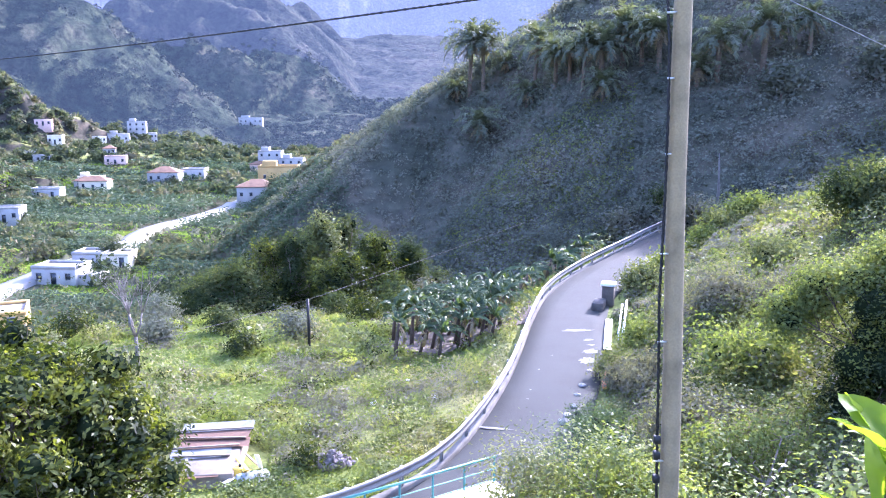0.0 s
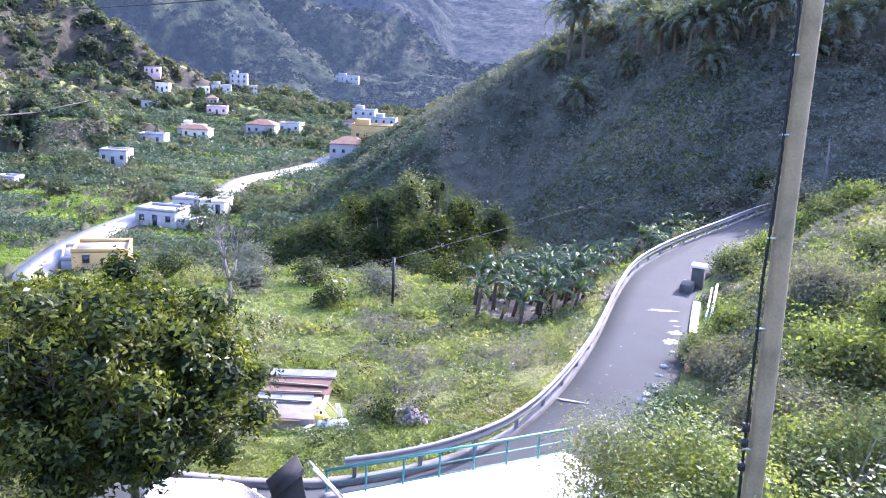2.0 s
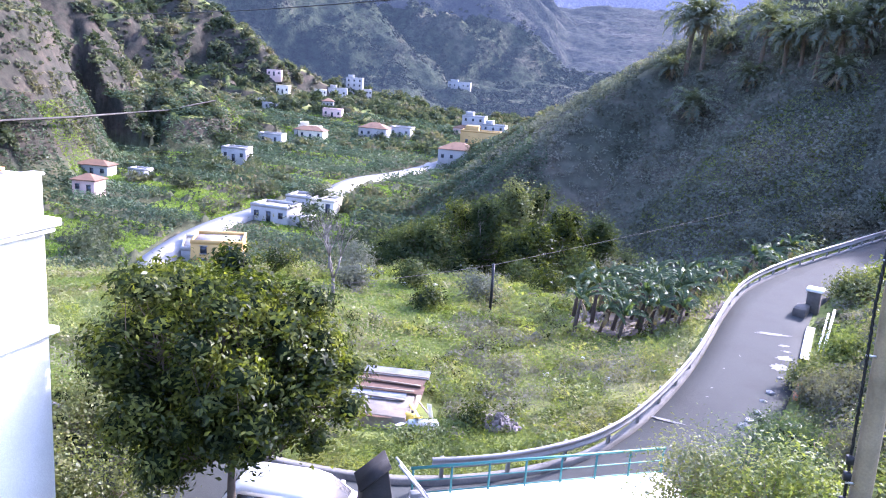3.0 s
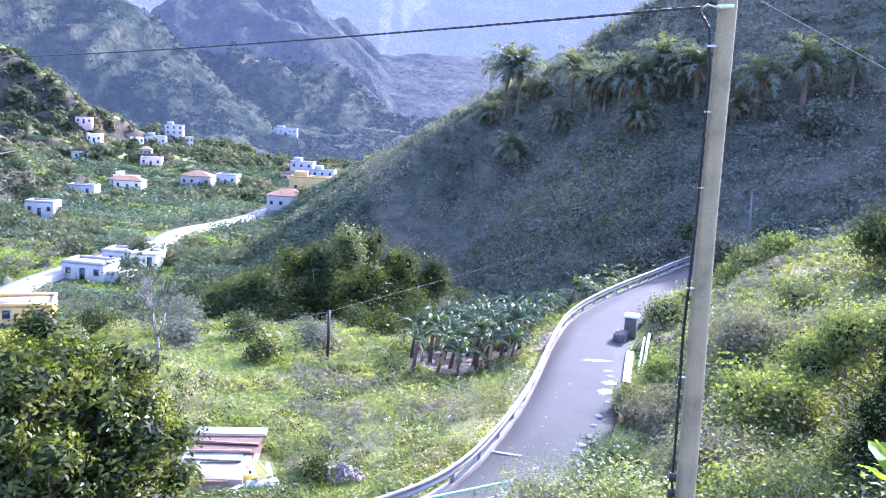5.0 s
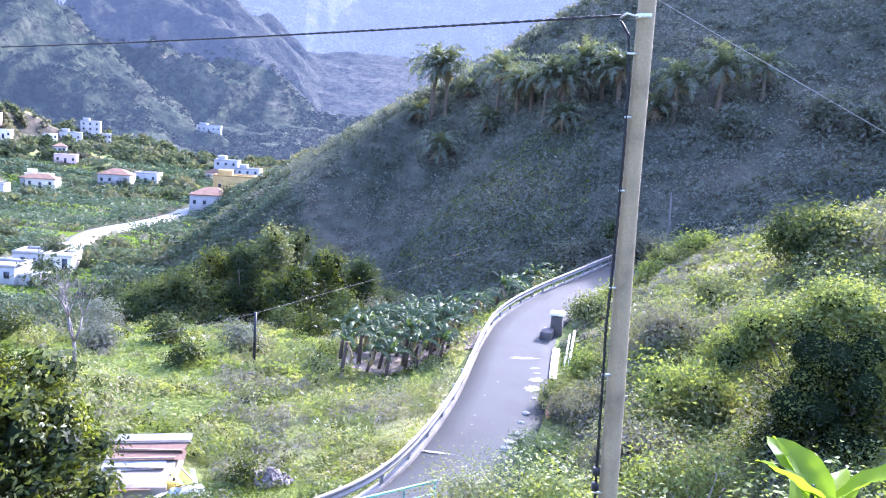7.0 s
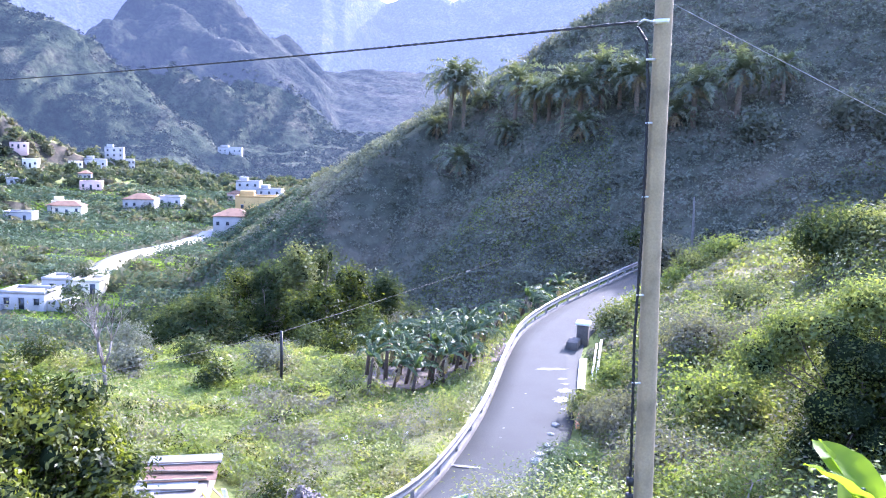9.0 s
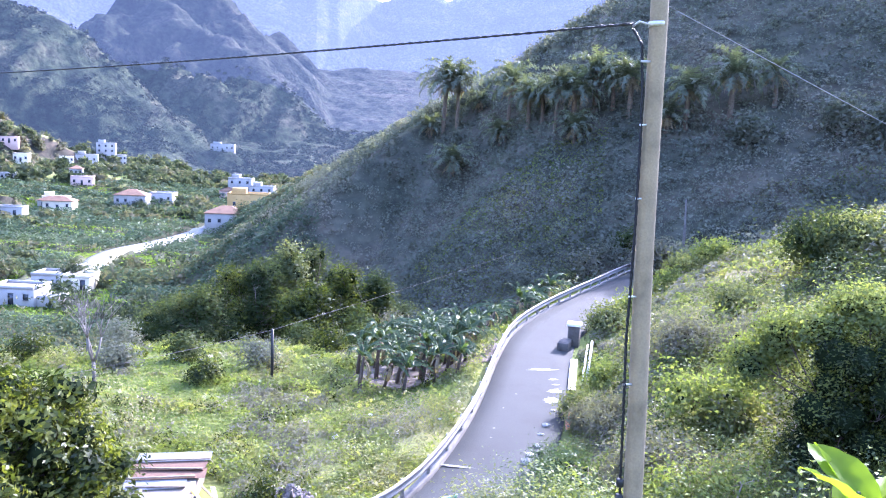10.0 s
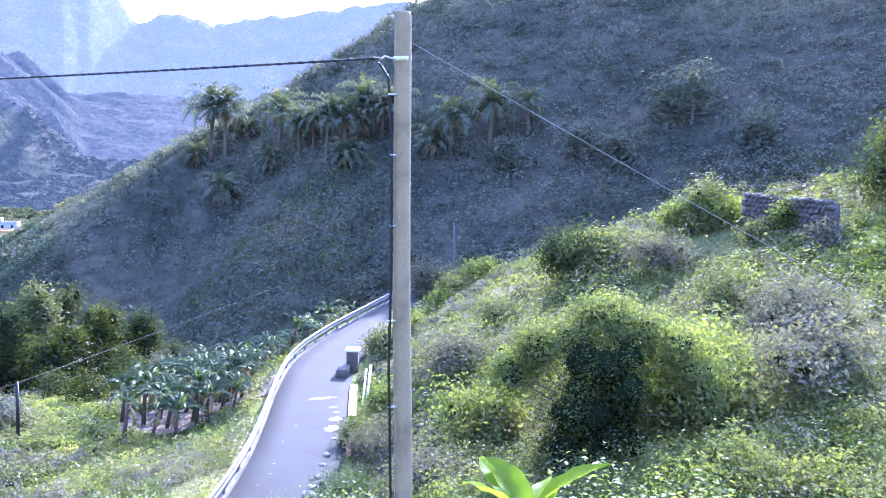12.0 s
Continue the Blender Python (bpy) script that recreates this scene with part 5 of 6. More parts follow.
part("body", Geo().tube([(-0.5, 0, 0), (-0.46, 0, 0), (-0.2, 0, 0), (0.2, 0, 0), (0.46, 0, 0), (0.5, 0, 0)], [0.26, 0.31, 0.32, 0.32, 0.31, 0.26], 18), M_GREYPL, drum, smooth=True)
part("lid", Geo().tube([(0.5, 0, 0), (0.53, 0, 0)], 0.24, 14), M_BLACK, drum)
# stone heap
rngr = np.random.default_rng(8)
heap = thing("stone_heap", "heap of pale stones among the weeds", "stones", (-3.6, 23.3, ground_at(-3.6, 23.3)))


def stone_mesh(seed, size, mat):
    rng = np.random.default_rng(seed)
    bm = bmesh.new()
    bmesh.ops.create_icosphere(bm, subdivisions=1, radius=1.0)
    for v in bm.verts:
        v.co = Vector(tuple(np.array(v.co) * (1 + rng.uniform(-0.22, 0.22)) * np.array(size)))
    me = bpy.data.meshes.new("stone")
    bm.to_mesh(me)
    bm.free()
    me.materials.append(mat)
    return me


M_PALE_STONE = solid("pale_stone", (0.18, 0.15, 0.14), 0.9, var=0.35, scale=4, fine=20, bump=0.4)
stones = [stone_mesh(s, (0.13, 0.10, 0.09), M_PALE_STONE) for s in range(4)]
for k in range(85):
    a, rr = rngr.uniform(0, 6.28), rngr.uniform(0, 0.85) ** 0.8
    st = part("stone", stones[k % 4], None, heap)
    st.matrix_local = pose(rr * 0.85 * math.cos(a), rr * 0.5 * math.sin(a), 0.08 + 0.55 * (1 - rr) * rngr.uniform(0.4, 1), *rngr.uniform(0, 180, 3))
tree("field_shrub", "dark dried shrub beside the stone heap", (-4.35, 23.2, ground_at(-4.35, 23.2)), 1.1, [(0, 0, 0.5, 0.42, 0.42, 0.5)], 900, 0.12, M_LEAF_TREE, M_BARK, 0.04, seed=120, category="shrub")

# ---- along the road ----
def rail_line():
    d = np.linalg.norm(np.diff(ROAD_LEFT, axis=0), axis=1)
    s = np.concatenate([[0], np.cumsum(d)])
    i0 = int(np.argmin(np.hypot(ROAD_LEFT[:, 0] + 4.9, ROAD_LEFT[:, 1] - 18.85)))
    return ROAD_LEFT[i0:], s[i0:] - s[i0]


RL, RS = rail_line()


def on_rail(s):
    p = np.array([np.interp(s, RS, RL[:, 0]), np.interp(s, RS, RL[:, 1])])
    q = np.array([np.interp(s + 0.3, RS, RL[:, 0]), np.interp(s + 0.3, RS, RL[:, 1])])
    return p, math.degrees(math.atan2(q[1] - p[1], q[0] - p[0]))


W_PROFILE = [(0.0, 0.78), (0.02, 0.785), (0.075, 0.74), (0.075, 0.68), (0.01, 0.635), (0.01, 0.595), (0.075, 0.55), (0.075, 0.49), (0.02, 0.445), (0.0, 0.45)]
rail = thing("guard_rail", "galvanised steel guard rail with double-wave beams", "guard rail")
step = 4.0
k = 0
s0 = 0.0
while s0 < RS[-1] - 4:
    ss = np.linspace(s0 - (0.12 if k else 0), s0 + step, 7)
    line = np.array([on_rail(q)[0] for q in ss])
    v, f = ribbon(line, [o + 0.004 * (k % 2) for o, _ in W_PROFILE], [zz for _, zz in W_PROFILE], 0.0)
    part("beam", Geo().add(v, f), M_GALV, rail, smooth=True)
    s0 += step
    k += 1
post_me = Geo().box((0, -0.07, 0.28), (0.1, 0.05, 0.98)).box((0.045, -0.03, 0.28), (0.012, 0.05, 0.98)).box((-0.045, -0.03, 0.28), (0.012, 0.05, 0.98)).mesh("post", M_GALV)
s0 = 0.3
while s0 < RS[-1] - 4:
    p, a = on_rail(s0)
    po = part("post", post_me, None, rail)
    po.matrix_local = pose(p[0], p[1], float(road_z(p[0], p[1])), 0, 0, a + 180)
    s0 += 2.0
# low concrete kerb under the rail, coloured dark for the shadow there
kl = ROAD_LEFT[::1]
tagged(new("kerb", mesh_from("kerb", *ribbon(kl, [-0.22, -0.22, 0.0, 0.06, 0.06], [-0.6, 0.10, 0.12, 0.09, -0.2], 0.0), M_KERB)), "low worn concrete kerb along the road edge, darkened for the rail's shadow", "kerb", kind="structure")


def splash(name, x, y, w, d, rz, seed, mat, label):
    """A thin uneven stain that lies on the asphalt."""
    rng = np.random.default_rng(seed)
    n = 18
    a = np.linspace(0, 2 * math.pi, n, endpoint=False)
    rr = 1 + 0.35 * rng.uniform(-1, 1, n)
    px, py = np.cos(a) * rr * w / 2, np.sin(a) * rr * d / 2
    c, s = math.cos(radians(rz)), math.sin(radians(rz))
    gx, gy = x + px * c - py * s, y + px * s + py * c
    uu, _ = along(ROAD_MID, gx, gy)
    crown = np.interp(np.abs(uu), [0, 1, 2.1], [0.05, 0.03, 0.0]) + 0.045
    top = np.column_stack([gx, gy, road_z(gx, gy) + crown])
    me = bpy.data.meshes.new(name)
    uc, _ = along(ROAD_MID, np.array([x]), np.array([y]))
    mid_z = float(road_z(x, y)) + float(np.interp(abs(uc[0]), [0, 1, 2.1], [0.05, 0.03, 0.0])) + 0.046
    me.from_pydata([tuple(q) for q in top] + [(x, y, mid_z)], [], [(i, (i + 1) % n, n) for i in range(n)])
    me.materials.append(mat)
    return tagged(new(name, me), label, "stain", kind="structure")


M_LIME = solid("spilt_lime", (0.17, 0.17, 0.175), 0.9, var=0.3, scale=3, fine=15, bump=0.1)
splash("road_stain", 6.6, 36.4, 1.5, 0.35, 4, 1, M_LIME, "white lime spill across the asphalt")
splash("road_stain", 6.9, 35.0, 0.5, 0.25, 20, 2, M_LIME, "white lime spot on the asphalt")
splash("road_stain", 6.7, 33.4, 0.8, 0.5, 30, 3, M_LIME, "white lime smear on the asphalt")
splash("road_stain", 6.3, 32.2, 0.7, 0.6, 60, 4, M_LIME, "white lime smear on the asphalt")
splash("road_stain", 6.9, 34.3, 0.35, 0.2, 0, 5, M_LIME, "white lime spot on the asphalt")
splash("road_stain", 1.7, 25.5, 1.7, 0.13, -14, 6, M_LIME, "pale repaired crack across the asphalt")
for q in range(4):
    splash("road_stain", 3.0 + 0.55 * q + random.uniform(-0.4, 0.4), 27.5 + 3.2 * q * 0.6 + random.uniform(-1, 1), 0.11, 0.07, 40 * q, 20 + q, M_LIME, "small pale scrap on the asphalt")

# white concrete gutter, low pipe rail, block pillar and bricks at the inner edge
ROAD_RIGHT = ROAD_MID + nor_l * (ROAD_WIDTH / 2 + 0.05)
i1, i2 = (int(np.argmin(np.abs(ROAD_RIGHT[:, 1] - yy) + 100 * (ROAD_RIGHT[:, 0] < 0))) for yy in (33.0, 39.0))
tagged(new("gutter", mesh_from("gutter", *ribbon(ROAD_RIGHT[i1:i2], [-0.05, -0.05, 0.3, 0.3], [-0.1, 0.16, 0.16, -0.2], 0.0), M_WHITE)), "whitewashed concrete gutter edge beside the road", "kerb", kind="structure")
pr = thing("pipe_rail", "low white pipe rail above the roadside ditch", "rail")
ra = np.array([(8.35, 34.2), (9.1, 37.0), (9.9, 40.0)])
rz_ = [float(road_z(*q)) + 0.55 for q in ra]
part("pipe", Geo().tube(np.column_stack([ra, rz_]), 0.06, 8), M_WHITE, pr, smooth=True)
part("pipe", Geo().tube(np.column_stack([ra + np.array([-0.22, 0.05]), np.array(rz_) - 0.22]), 0.05, 8), M_WHITE, pr, smooth=True)
for q, zz in zip(ra, rz_):
    part("post", Geo().box((q[0], q[1], zz - 0.4), (0.1, 0.1, 0.85)), M_CONC, pr)
pil = thing("block_pillar", "dark stone roadside pillar with a white capping", "pillar", (9.15, 41.2, float(road_z(9.15, 41.2))), -20)
part("body", Geo().box((0, 0, 0.45), (0.62, 0.62, 1.3)), M_STONE, pil, bevel=0.02)
part("cap", Geo().box((0, 0, 1.18), (0.78, 0.78, 0.16)), M_WHITE, pil, bevel=0.02)
part("plinth", Geo().box((-0.35, -1.0, 0.12), (0.6, 1.3, 0.6)), M_STONE, pil, bevel=0.03)
M_BRICK = solid("orange_hollow_brick", (0.50, 0.22, 0.11), 0.85, var=0.25, scale=5, fine=30)
brick_me = Geo().box((0, 0, 0), (0.5, 0.16, 0.22)).mesh("hollow_brick", M_BRICK, bevel=0.01)
for q, (bx, by, bz, rz) in enumerate(((6.6, 29.6, 0.12, 60), (6.95, 29.9, 0.12, 40), (6.75, 29.75, 0.35, 55), (7.3, 29.5, 0.3, 20), (7.5, 29.8, 0.5, 10), (6.45, 29.1, 0.12, 80))):
    ob = tagged(new("hollow_brick", brick_me), "loose orange hollow brick on the bank", "brick", "bricks on the bank")
    ob.matrix_world = pose(bx, by, float(road_z(bx, by)) + bz + 0.05, 0, 8 * (q % 3) - 6, rz)

# terrace with its teal railing beside the bend
M_TEAL = solid("teal_painted_steel", (0.04, 0.165, 0.145), 0.5, 0.2, var=0.2, scale=4, fine=30, bump=0.05)
T0, T1 = np.array([-4.20, 15.11]), np.array([1.30, 18.47])
td = (T1 - T0) / np.linalg.norm(T1 - T0)
tn = np.array([td[1], -td[0]])
tl_ = float(np.linalg.norm(T1 - T0))
c = (T0 + T1) / 2 + tn * 1.9
tang = math.degrees(math.atan2(td[1], td[0]))
ter = tagged(thing("terrace", "white concrete terrace above the road bend", "terrace", (c[0], c[1], 0), tang), kind="structure")
part("wall", Geo().box((0, 0, 1.1), (tl_, 3.7, 2.8)), M_CONC, ter, bevel=0.02)
part("slab", Geo().box((0, 0, 2.58), (tl_ + 0.1, 3.8, 0.14)), M_WHITE, ter, bevel=0.02)
for q in range(11):
    part("coping_block", Geo().box((-tl_ / 2 + 0.1, 1.7 - 0.33 * q, 2.74), (0.34, 0.2, 0.16)), M_CONC, ter, bevel=0.015)
rg = thing("railing", "teal painted steel railing along the terrace edge", "railing", (T0[0], T0[1], 2.4), tang)
npost = 8
for q in range(npost):
    part("post", Geo().tube([(q * tl_ / (npost - 1), -0.06, -0.3), (q * tl_ / (npost - 1), -0.06, 0.92)], 0.027, 8), M_TEAL, rg)
for zz, rr in ((0.93, 0.035), (0.60, 0.015), (0.30, 0.015)):
    part("rail", Geo().tube([(-0.05, -0.06, zz), (tl_ + 0.05, -0.06, zz)], rr, 8), M_TEAL, rg)

# the white car parked under the tree
M_CAR = solid("white_car_paint", (0.62, 0.63, 0.64), 0.22, var=0.03, scale=2, bump=0.0, spec=0.6)
M_TYRE = solid("tyre_rubber", (0.02, 0.02, 0.02), 0.8, var=0.2, scale=6, bump=0.1)


def parked_car(x, y, rz):
    t = thing("parked_car", "white hatchback parked under the tree beside the road", "car", (x, y, float(road_z(x, y)) + 0.04), rz)
    prof = [(-1.95, 0.35), (-1.98, 0.7), (-1.85, 0.95), (-1.55, 1.38), (-1.2, 1.48), (0.2, 1.5), (0.55, 1.42), (1.1, 0.98), (1.75, 0.84), (1.95, 0.65), (1.95, 0.35)]
    g = Geo()
    rows = []
    for yy, sh in ((-0.82, 0.93), (-0.78, 0.99), (0, 1.0), (0.78, 0.99), (0.82, 0.93)):
        rows.append([(px * (0.98 if abs(yy) > 0.8 else 1), yy * (0.82 if pz > 1.2 else 1.0), 0.35 + (pz - 0.35) * sh) for px, pz in prof])
    v = np.array(rows).reshape(-1, 3)
    n = len(prof)
    f = [(i * n + j, i * n + j + 1, (i + 1) * n + j + 1, (i + 1) * n + j) for i in range(4) for j in range(n - 1)]
    g.add(v, f)
    g.box((0, 0, 0.62), (3.7, 1.58, 0.55))
    part("body", g, M_CAR, t, smooth=True)
    part("windscreen", Geo().add([(0.60, -0.60, 1.42), (1.08, -0.68, 1.02), (1.08, 0.68, 1.02), (0.60, 0.60, 1.42)], [(0, 1, 2, 3)]).box((0.82, 0, 1.2), (0.02, 1.2, 0.02)), M_DARKGLASS, t)
    part("rear_window", Geo().add([(-1.60, -0.58, 1.36), (-1.86, -0.66, 1.0), (-1.86, 0.66, 1.0), (-1.60, 0.58, 1.36)], [(3, 2, 1, 0)]).box((-1.72, 0, 1.16), (0.02, 1.1, 0.02)), M_DARKGLASS, t)
    for sg in (-1, 1):
        part("side_window", Geo().box((-0.45, sg * 0.755, 1.17), (1.7, 0.06, 0.34)), M_DARKGLASS, t)
        part("mirror", Geo().box((0.75, sg * 0.92, 1.02), (0.12, 0.2, 0.14)), M_CAR, t, bevel=0.02)
        for wx in (-1.25, 1.25):
            w = part("wheel", Geo().tube([(wx, sg * 0.66, 0.3), (wx, sg * 0.84, 0.3)], 0.3, 18), M_TYRE, t)
            part("rim", Geo().tube([(wx, sg * 0.83, 0.3), (wx, sg * 0.855, 0.3)], 0.19, 12), M_GALV, w)
        part("headlight", Geo().box((1.86, sg * 0.6, 0.7), (0.16, 0.3, 0.14)), M_GALV, t, bevel=0.02)
    return t


parked_car(-7.0, 15.35, 6)

# dark lean-to gable and an aluminium ladder at the terrace's end
M_DARK_BOARD = solid("tarred_boards", (0.022, 0.019, 0.017), 0.8, var=0.4, scale=3, fine=25, bump=0.3)
M_ALU = solid("worn_aluminium", (0.42, 0.42, 0.43), 0.45, 0.6, var=0.2, scale=6, bump=0.05)
gz = float(road_z(-5.6, 14.9))
gable = thing("lean_to", "dark board lean-to beside the terrace", "shed", (-4.62, 14.78, gz), 30)
part("wall", Geo().add([(-0.75, -0.3, -0.4), (0.45, -0.3, -0.4), (0.45, 0.3, -0.4), (-0.75, 0.3, -0.4), (-0.65, -0.3, 2.35), (-0.1, -0.3, 2.8), (-0.1, 0.3, 2.8), (-0.65, 0.3, 2.35)], [(3, 2, 1, 0), (4, 5, 6, 7), (0, 1, 5, 4), (1, 2, 6, 5), (2, 3, 7, 6), (3, 0, 4, 7)]), M_DARK_BOARD, gable, bevel=0.02)
part("roof_board", Geo().box((-0.4, 0, 2.66), (0.85, 0.8, 0.04), tilt=(0, -38)), M_DARK_BOARD, gable)
ladder = thing("ladder", "aluminium ladder leaning on the dark lean-to", "ladder", (-3.62, 14.86, 2.67), 30)
for sy in (-0.17, 0.17):
    part("stile", Geo().tube([(0.0, sy, 0.0), (-0.85, sy, 1.1)], 0.03, 6), M_ALU, ladder)
for q in range(5):
    f = (q + 0.5) / 5
    part("rung", Geo().tube([(-0.85 * f, -0.17, 1.1 * f), (-0.85 * f, 0.17, 1.1 * f)], 0.018, 6), M_ALU, ladder)


def rag(x, y, size, seed, mat, label):
    """A crumpled bag or rag that lies on the weeds."""
    rng = np.random.default_rng(seed)
    v, f = lump((0, 0, 0), (size, size * 0.7, size * 0.5), rng)
    v = v * (1 + 0.25 * rng.uniform(-1, 1, (len(v), 1)))
    ob = tagged(new("plastic_bag", mesh_from("plastic_bag", v, f, mat)), label, "litter", "litter in the field")
    ob.matrix_world = pose(x, y, ground_at(x, y) + size * 0.55, 0, 0, seed * 37)
    return ob


for q, (bx, by, sz_) in enumerate(((-2.9, 30.3, 0.17), (-0.3, 29.6, 0.12), (-5.2, 28.0, 0.12), (-1.6, 33.2, 0.10), (1.4, 30.2, 0.10), (-13.2, 43.0, 0.22), (-11.6, 44.2, 0.18))):
    rag(bx, by, sz_, 400 + q, M_WHITE, "crumpled white plastic bag lying in the weeds")
stub = thing("marker_post", "short black marker post beside the road", "post", (4.75, 25.6, float(road_z(4.75, 25.6))))
part("post", Geo().tube([(0, 0, -0.2), (0.01, 0, 0.5), (0, 0, 0.62), (0, 0, 0.66)], [0.11, 0.10, 0.09, 0.04], 10), M_BLACK, stub, smooth=True)
part("collar", Geo().tube([(0, 0, 0.40), (0, 0, 0.46)], 0.115, 10), M_GALV, stub)
for q, (bx, by, k) in enumerate(((4.35, 25.9, 0.26), (4.55, 26.5, 0.2), (4.95, 27.3, 0.18), (5.25, 28.4, 0.16), (5.6, 29.3, 0.2), (6.2, 31.0, 0.14))):
    ob = tagged(new("edge_stone", stone_mesh(420 + q, (k, k * 0.8, k * 0.6), M_CONC)), "pale rough stone at the road's edge", "stone", "stones at the road's edge")
    ob.matrix_world = pose(bx, by, float(road_z(bx, by)) + k * 0.35, 0, 0, 50 * q)

# ---- the bank and knoll above the road ----
rngk = np.random.default_rng(23)
x, y, r = polar_scatter(360000, 6.5, 85, -14, 58, rngk)
u, _ = along(ROAD_MID, x, y)
T = np.array([c[0], c[1]])
tx, ty = (x - T[0]) * td[0] + (y - T[1]) * td[1], (x - T[0]) * tn[0] + (y - T[1]) * tn[1]
keep = (u > 2.0) & ~((np.abs(tx) < tl_ / 2 + 0.1) & (np.abs(ty) < 2.0)) & ~((x > 7.6) & (x < 10.2) & (y > 33) & (y < 41.5) & (u < 3.6))
x, y, r, u = x[keep], y[keep], r[keep], u[keep]
z = land(x, y)
mound = np.clip(grid_noise(x, y, 3.6, 61, 3) * 2.4, 0, 1) * smoothstep(2.4, 5.5, u)
fine = np.clip(grid_noise(x, y, 1.1, 62, 3) * 1.8 + 0.2, 0, 1)
patch = grid_noise(x, y, 7.0, 63, 4)
hgt = (0.15 + 0.5 * fine + 1.5 * mound) * np.interp(r, [6, 14, 40, 60], [1.3, 1.1, 1.0, 0.6])
top = rngk.uniform(0, 1, len(x)) ** 0.55
p = np.stack([x, y, z + top * hgt], 1)
sz = (0.0031 * r + 0.034) * rngk.uniform(0.5, 1.4, len(x))
dry = (patch > 0.2) & (rngk.uniform(0, 1, len(x)) < 0.85)
lime = ~dry & (patch < -0.18)
rest = ~dry & ~lime
slant = np.stack([grid_noise(x, y, 1.1, 64, 2), grid_noise(x, y, 1.1, 65, 2), 0 * x + 0.5], 1)
for nm, sel, mt, lb, sl in (("dry_scrub", dry, M_GREY_LEAF, "grey dry brush tangled over the knoll", 0.28), ("vine_cover", lime, M_LEAF_FIELD, "bright green vines creeping over the bank", 0.7), ("low_bushes", rest, M_LEAF_NEAR, "mixed green low bushes on the knoll", 0.55)):
    for near in (True, False):
        pick = sel & ((r < 24) == near)
        stuff(nm, *leaf_blades(p[pick], sz[pick], 0.35, sl, rngk, None, slant[pick], near), mt, lb, "bushes")


dx, dy, dr = polar_scatter(6500, 13, 66, 8, 56, rngk)
du, _ = along(ROAD_MID, dx, dy)
okd = (du > 2.15) & (grid_noise(dx, dy, 5, 68, 3) > -0.25)
dx, dy, dr = dx[okd], dy[okd], dr[okd]
pat = grid_noise(dx, dy, 7.0, 69, 3)
dra = rngk.uniform(0.2, 0.55, len(dx)) * np.interp(dr, [13, 60], [0.75, 1.3])
for mt, sel, nm in ((M_LEAF_FIELD, pat > 0.08, "bright yellow-green"), (M_LEAF_NEAR, (pat <= 0.08) & (pat > -0.2), "mid-green"), (M_GREY_LEAF, pat <= -0.2, "dry grey")):
    shrubs("bank_tufts", nm + " leafy tufts crowding the knoll", dx[sel], dy[sel], dra[sel], mt, 30, 0.0034 * dr[sel] + 0.026, rngk, 1.0, "bushes")


def bush(az, dist, rad, hh, n, size, mt, label, seed, wide=1.0, slim=0.55, name="bush", core=0.55, lumps=8):
    px, py = dist * math.sin(radians(az)), dist * math.cos(radians(az))
    rng = np.random.default_rng(seed)
    cl = [(rng.uniform(-0.75, 0.75) * rad * wide, rng.uniform(-0.6, 0.6) * rad, hh * rng.uniform(0.22, 0.72), rad * rng.uniform(0.34, 0.62), rad * rng.uniform(0.34, 0.56), hh * rng.uniform(0.2, 0.36)) for _ in range(lumps)]
    return tree(name, label, (px, py, ground_at(px, py)), hh, cl, int(n * (1.35 if dist < 26 else 2.1)), size * (1.12 if dist < 26 else 0.9), mt, M_BARK, 0.05, slim=slim, seed=seed, category="bush", shell=0.5, core=0.0 if dist < 20 else core * 0.42, pointed=dist < 26, fuzz=2.3)


VINE = "large bush overgrown with bright sunlit vines"
for k, (az, dist, rad, hh) in enumerate(((1.5, 66, 1.3, 1.9), (3.4, 69, 1.5, 2.3), (5.2, 71, 1.2, 1.7), (6.8, 72, 1.5, 2.4), (8.5, 74, 1.3, 1.9), (10.2, 74, 1.5, 2.2), (11.8, 76, 1.2, 1.7), (13.3, 77, 1.4, 2.4), (14.8, 78, 1.2, 1.8), (16.0, 79, 1.3, 2.0), (-1.5, 68, 1.4, 2.2), (9.3, 70, 1.0, 1.4), (12.6, 72, 1.0, 1.3))):
    bush(az, dist, rad, hh, 700, 0.28, (M_LEAF_HILL, M_BAMBOO, M_LEAF_SLOPE, M_GREY_LEAF)[k % 4], "dull green bush at the foot of the shaded hill", 600 + k)
# the great hollow bush: shade painted as a dark-leaved curtain under lit rim vines
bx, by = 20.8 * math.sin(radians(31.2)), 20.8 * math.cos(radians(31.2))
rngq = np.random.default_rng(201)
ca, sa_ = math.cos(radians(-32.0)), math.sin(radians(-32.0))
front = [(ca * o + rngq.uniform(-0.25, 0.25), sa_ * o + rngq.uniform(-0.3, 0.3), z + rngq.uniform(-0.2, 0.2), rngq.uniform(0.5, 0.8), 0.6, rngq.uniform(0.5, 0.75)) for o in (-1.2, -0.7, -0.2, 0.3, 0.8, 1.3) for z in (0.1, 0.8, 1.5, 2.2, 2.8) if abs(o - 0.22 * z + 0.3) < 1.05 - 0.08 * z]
tree("bush", "hollow bush hung with vines, front shade painted as dark leaves", (bx, by, ground_at(bx, by)), 3.4, front, 24000, 0.08, M_LEAF_TREE, M_DARK_BARK, 0.06, slim=0.55, seed=201, category="bush", shell=0.55, core=0.72, pointed=True, fuzz=2.6)
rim = []
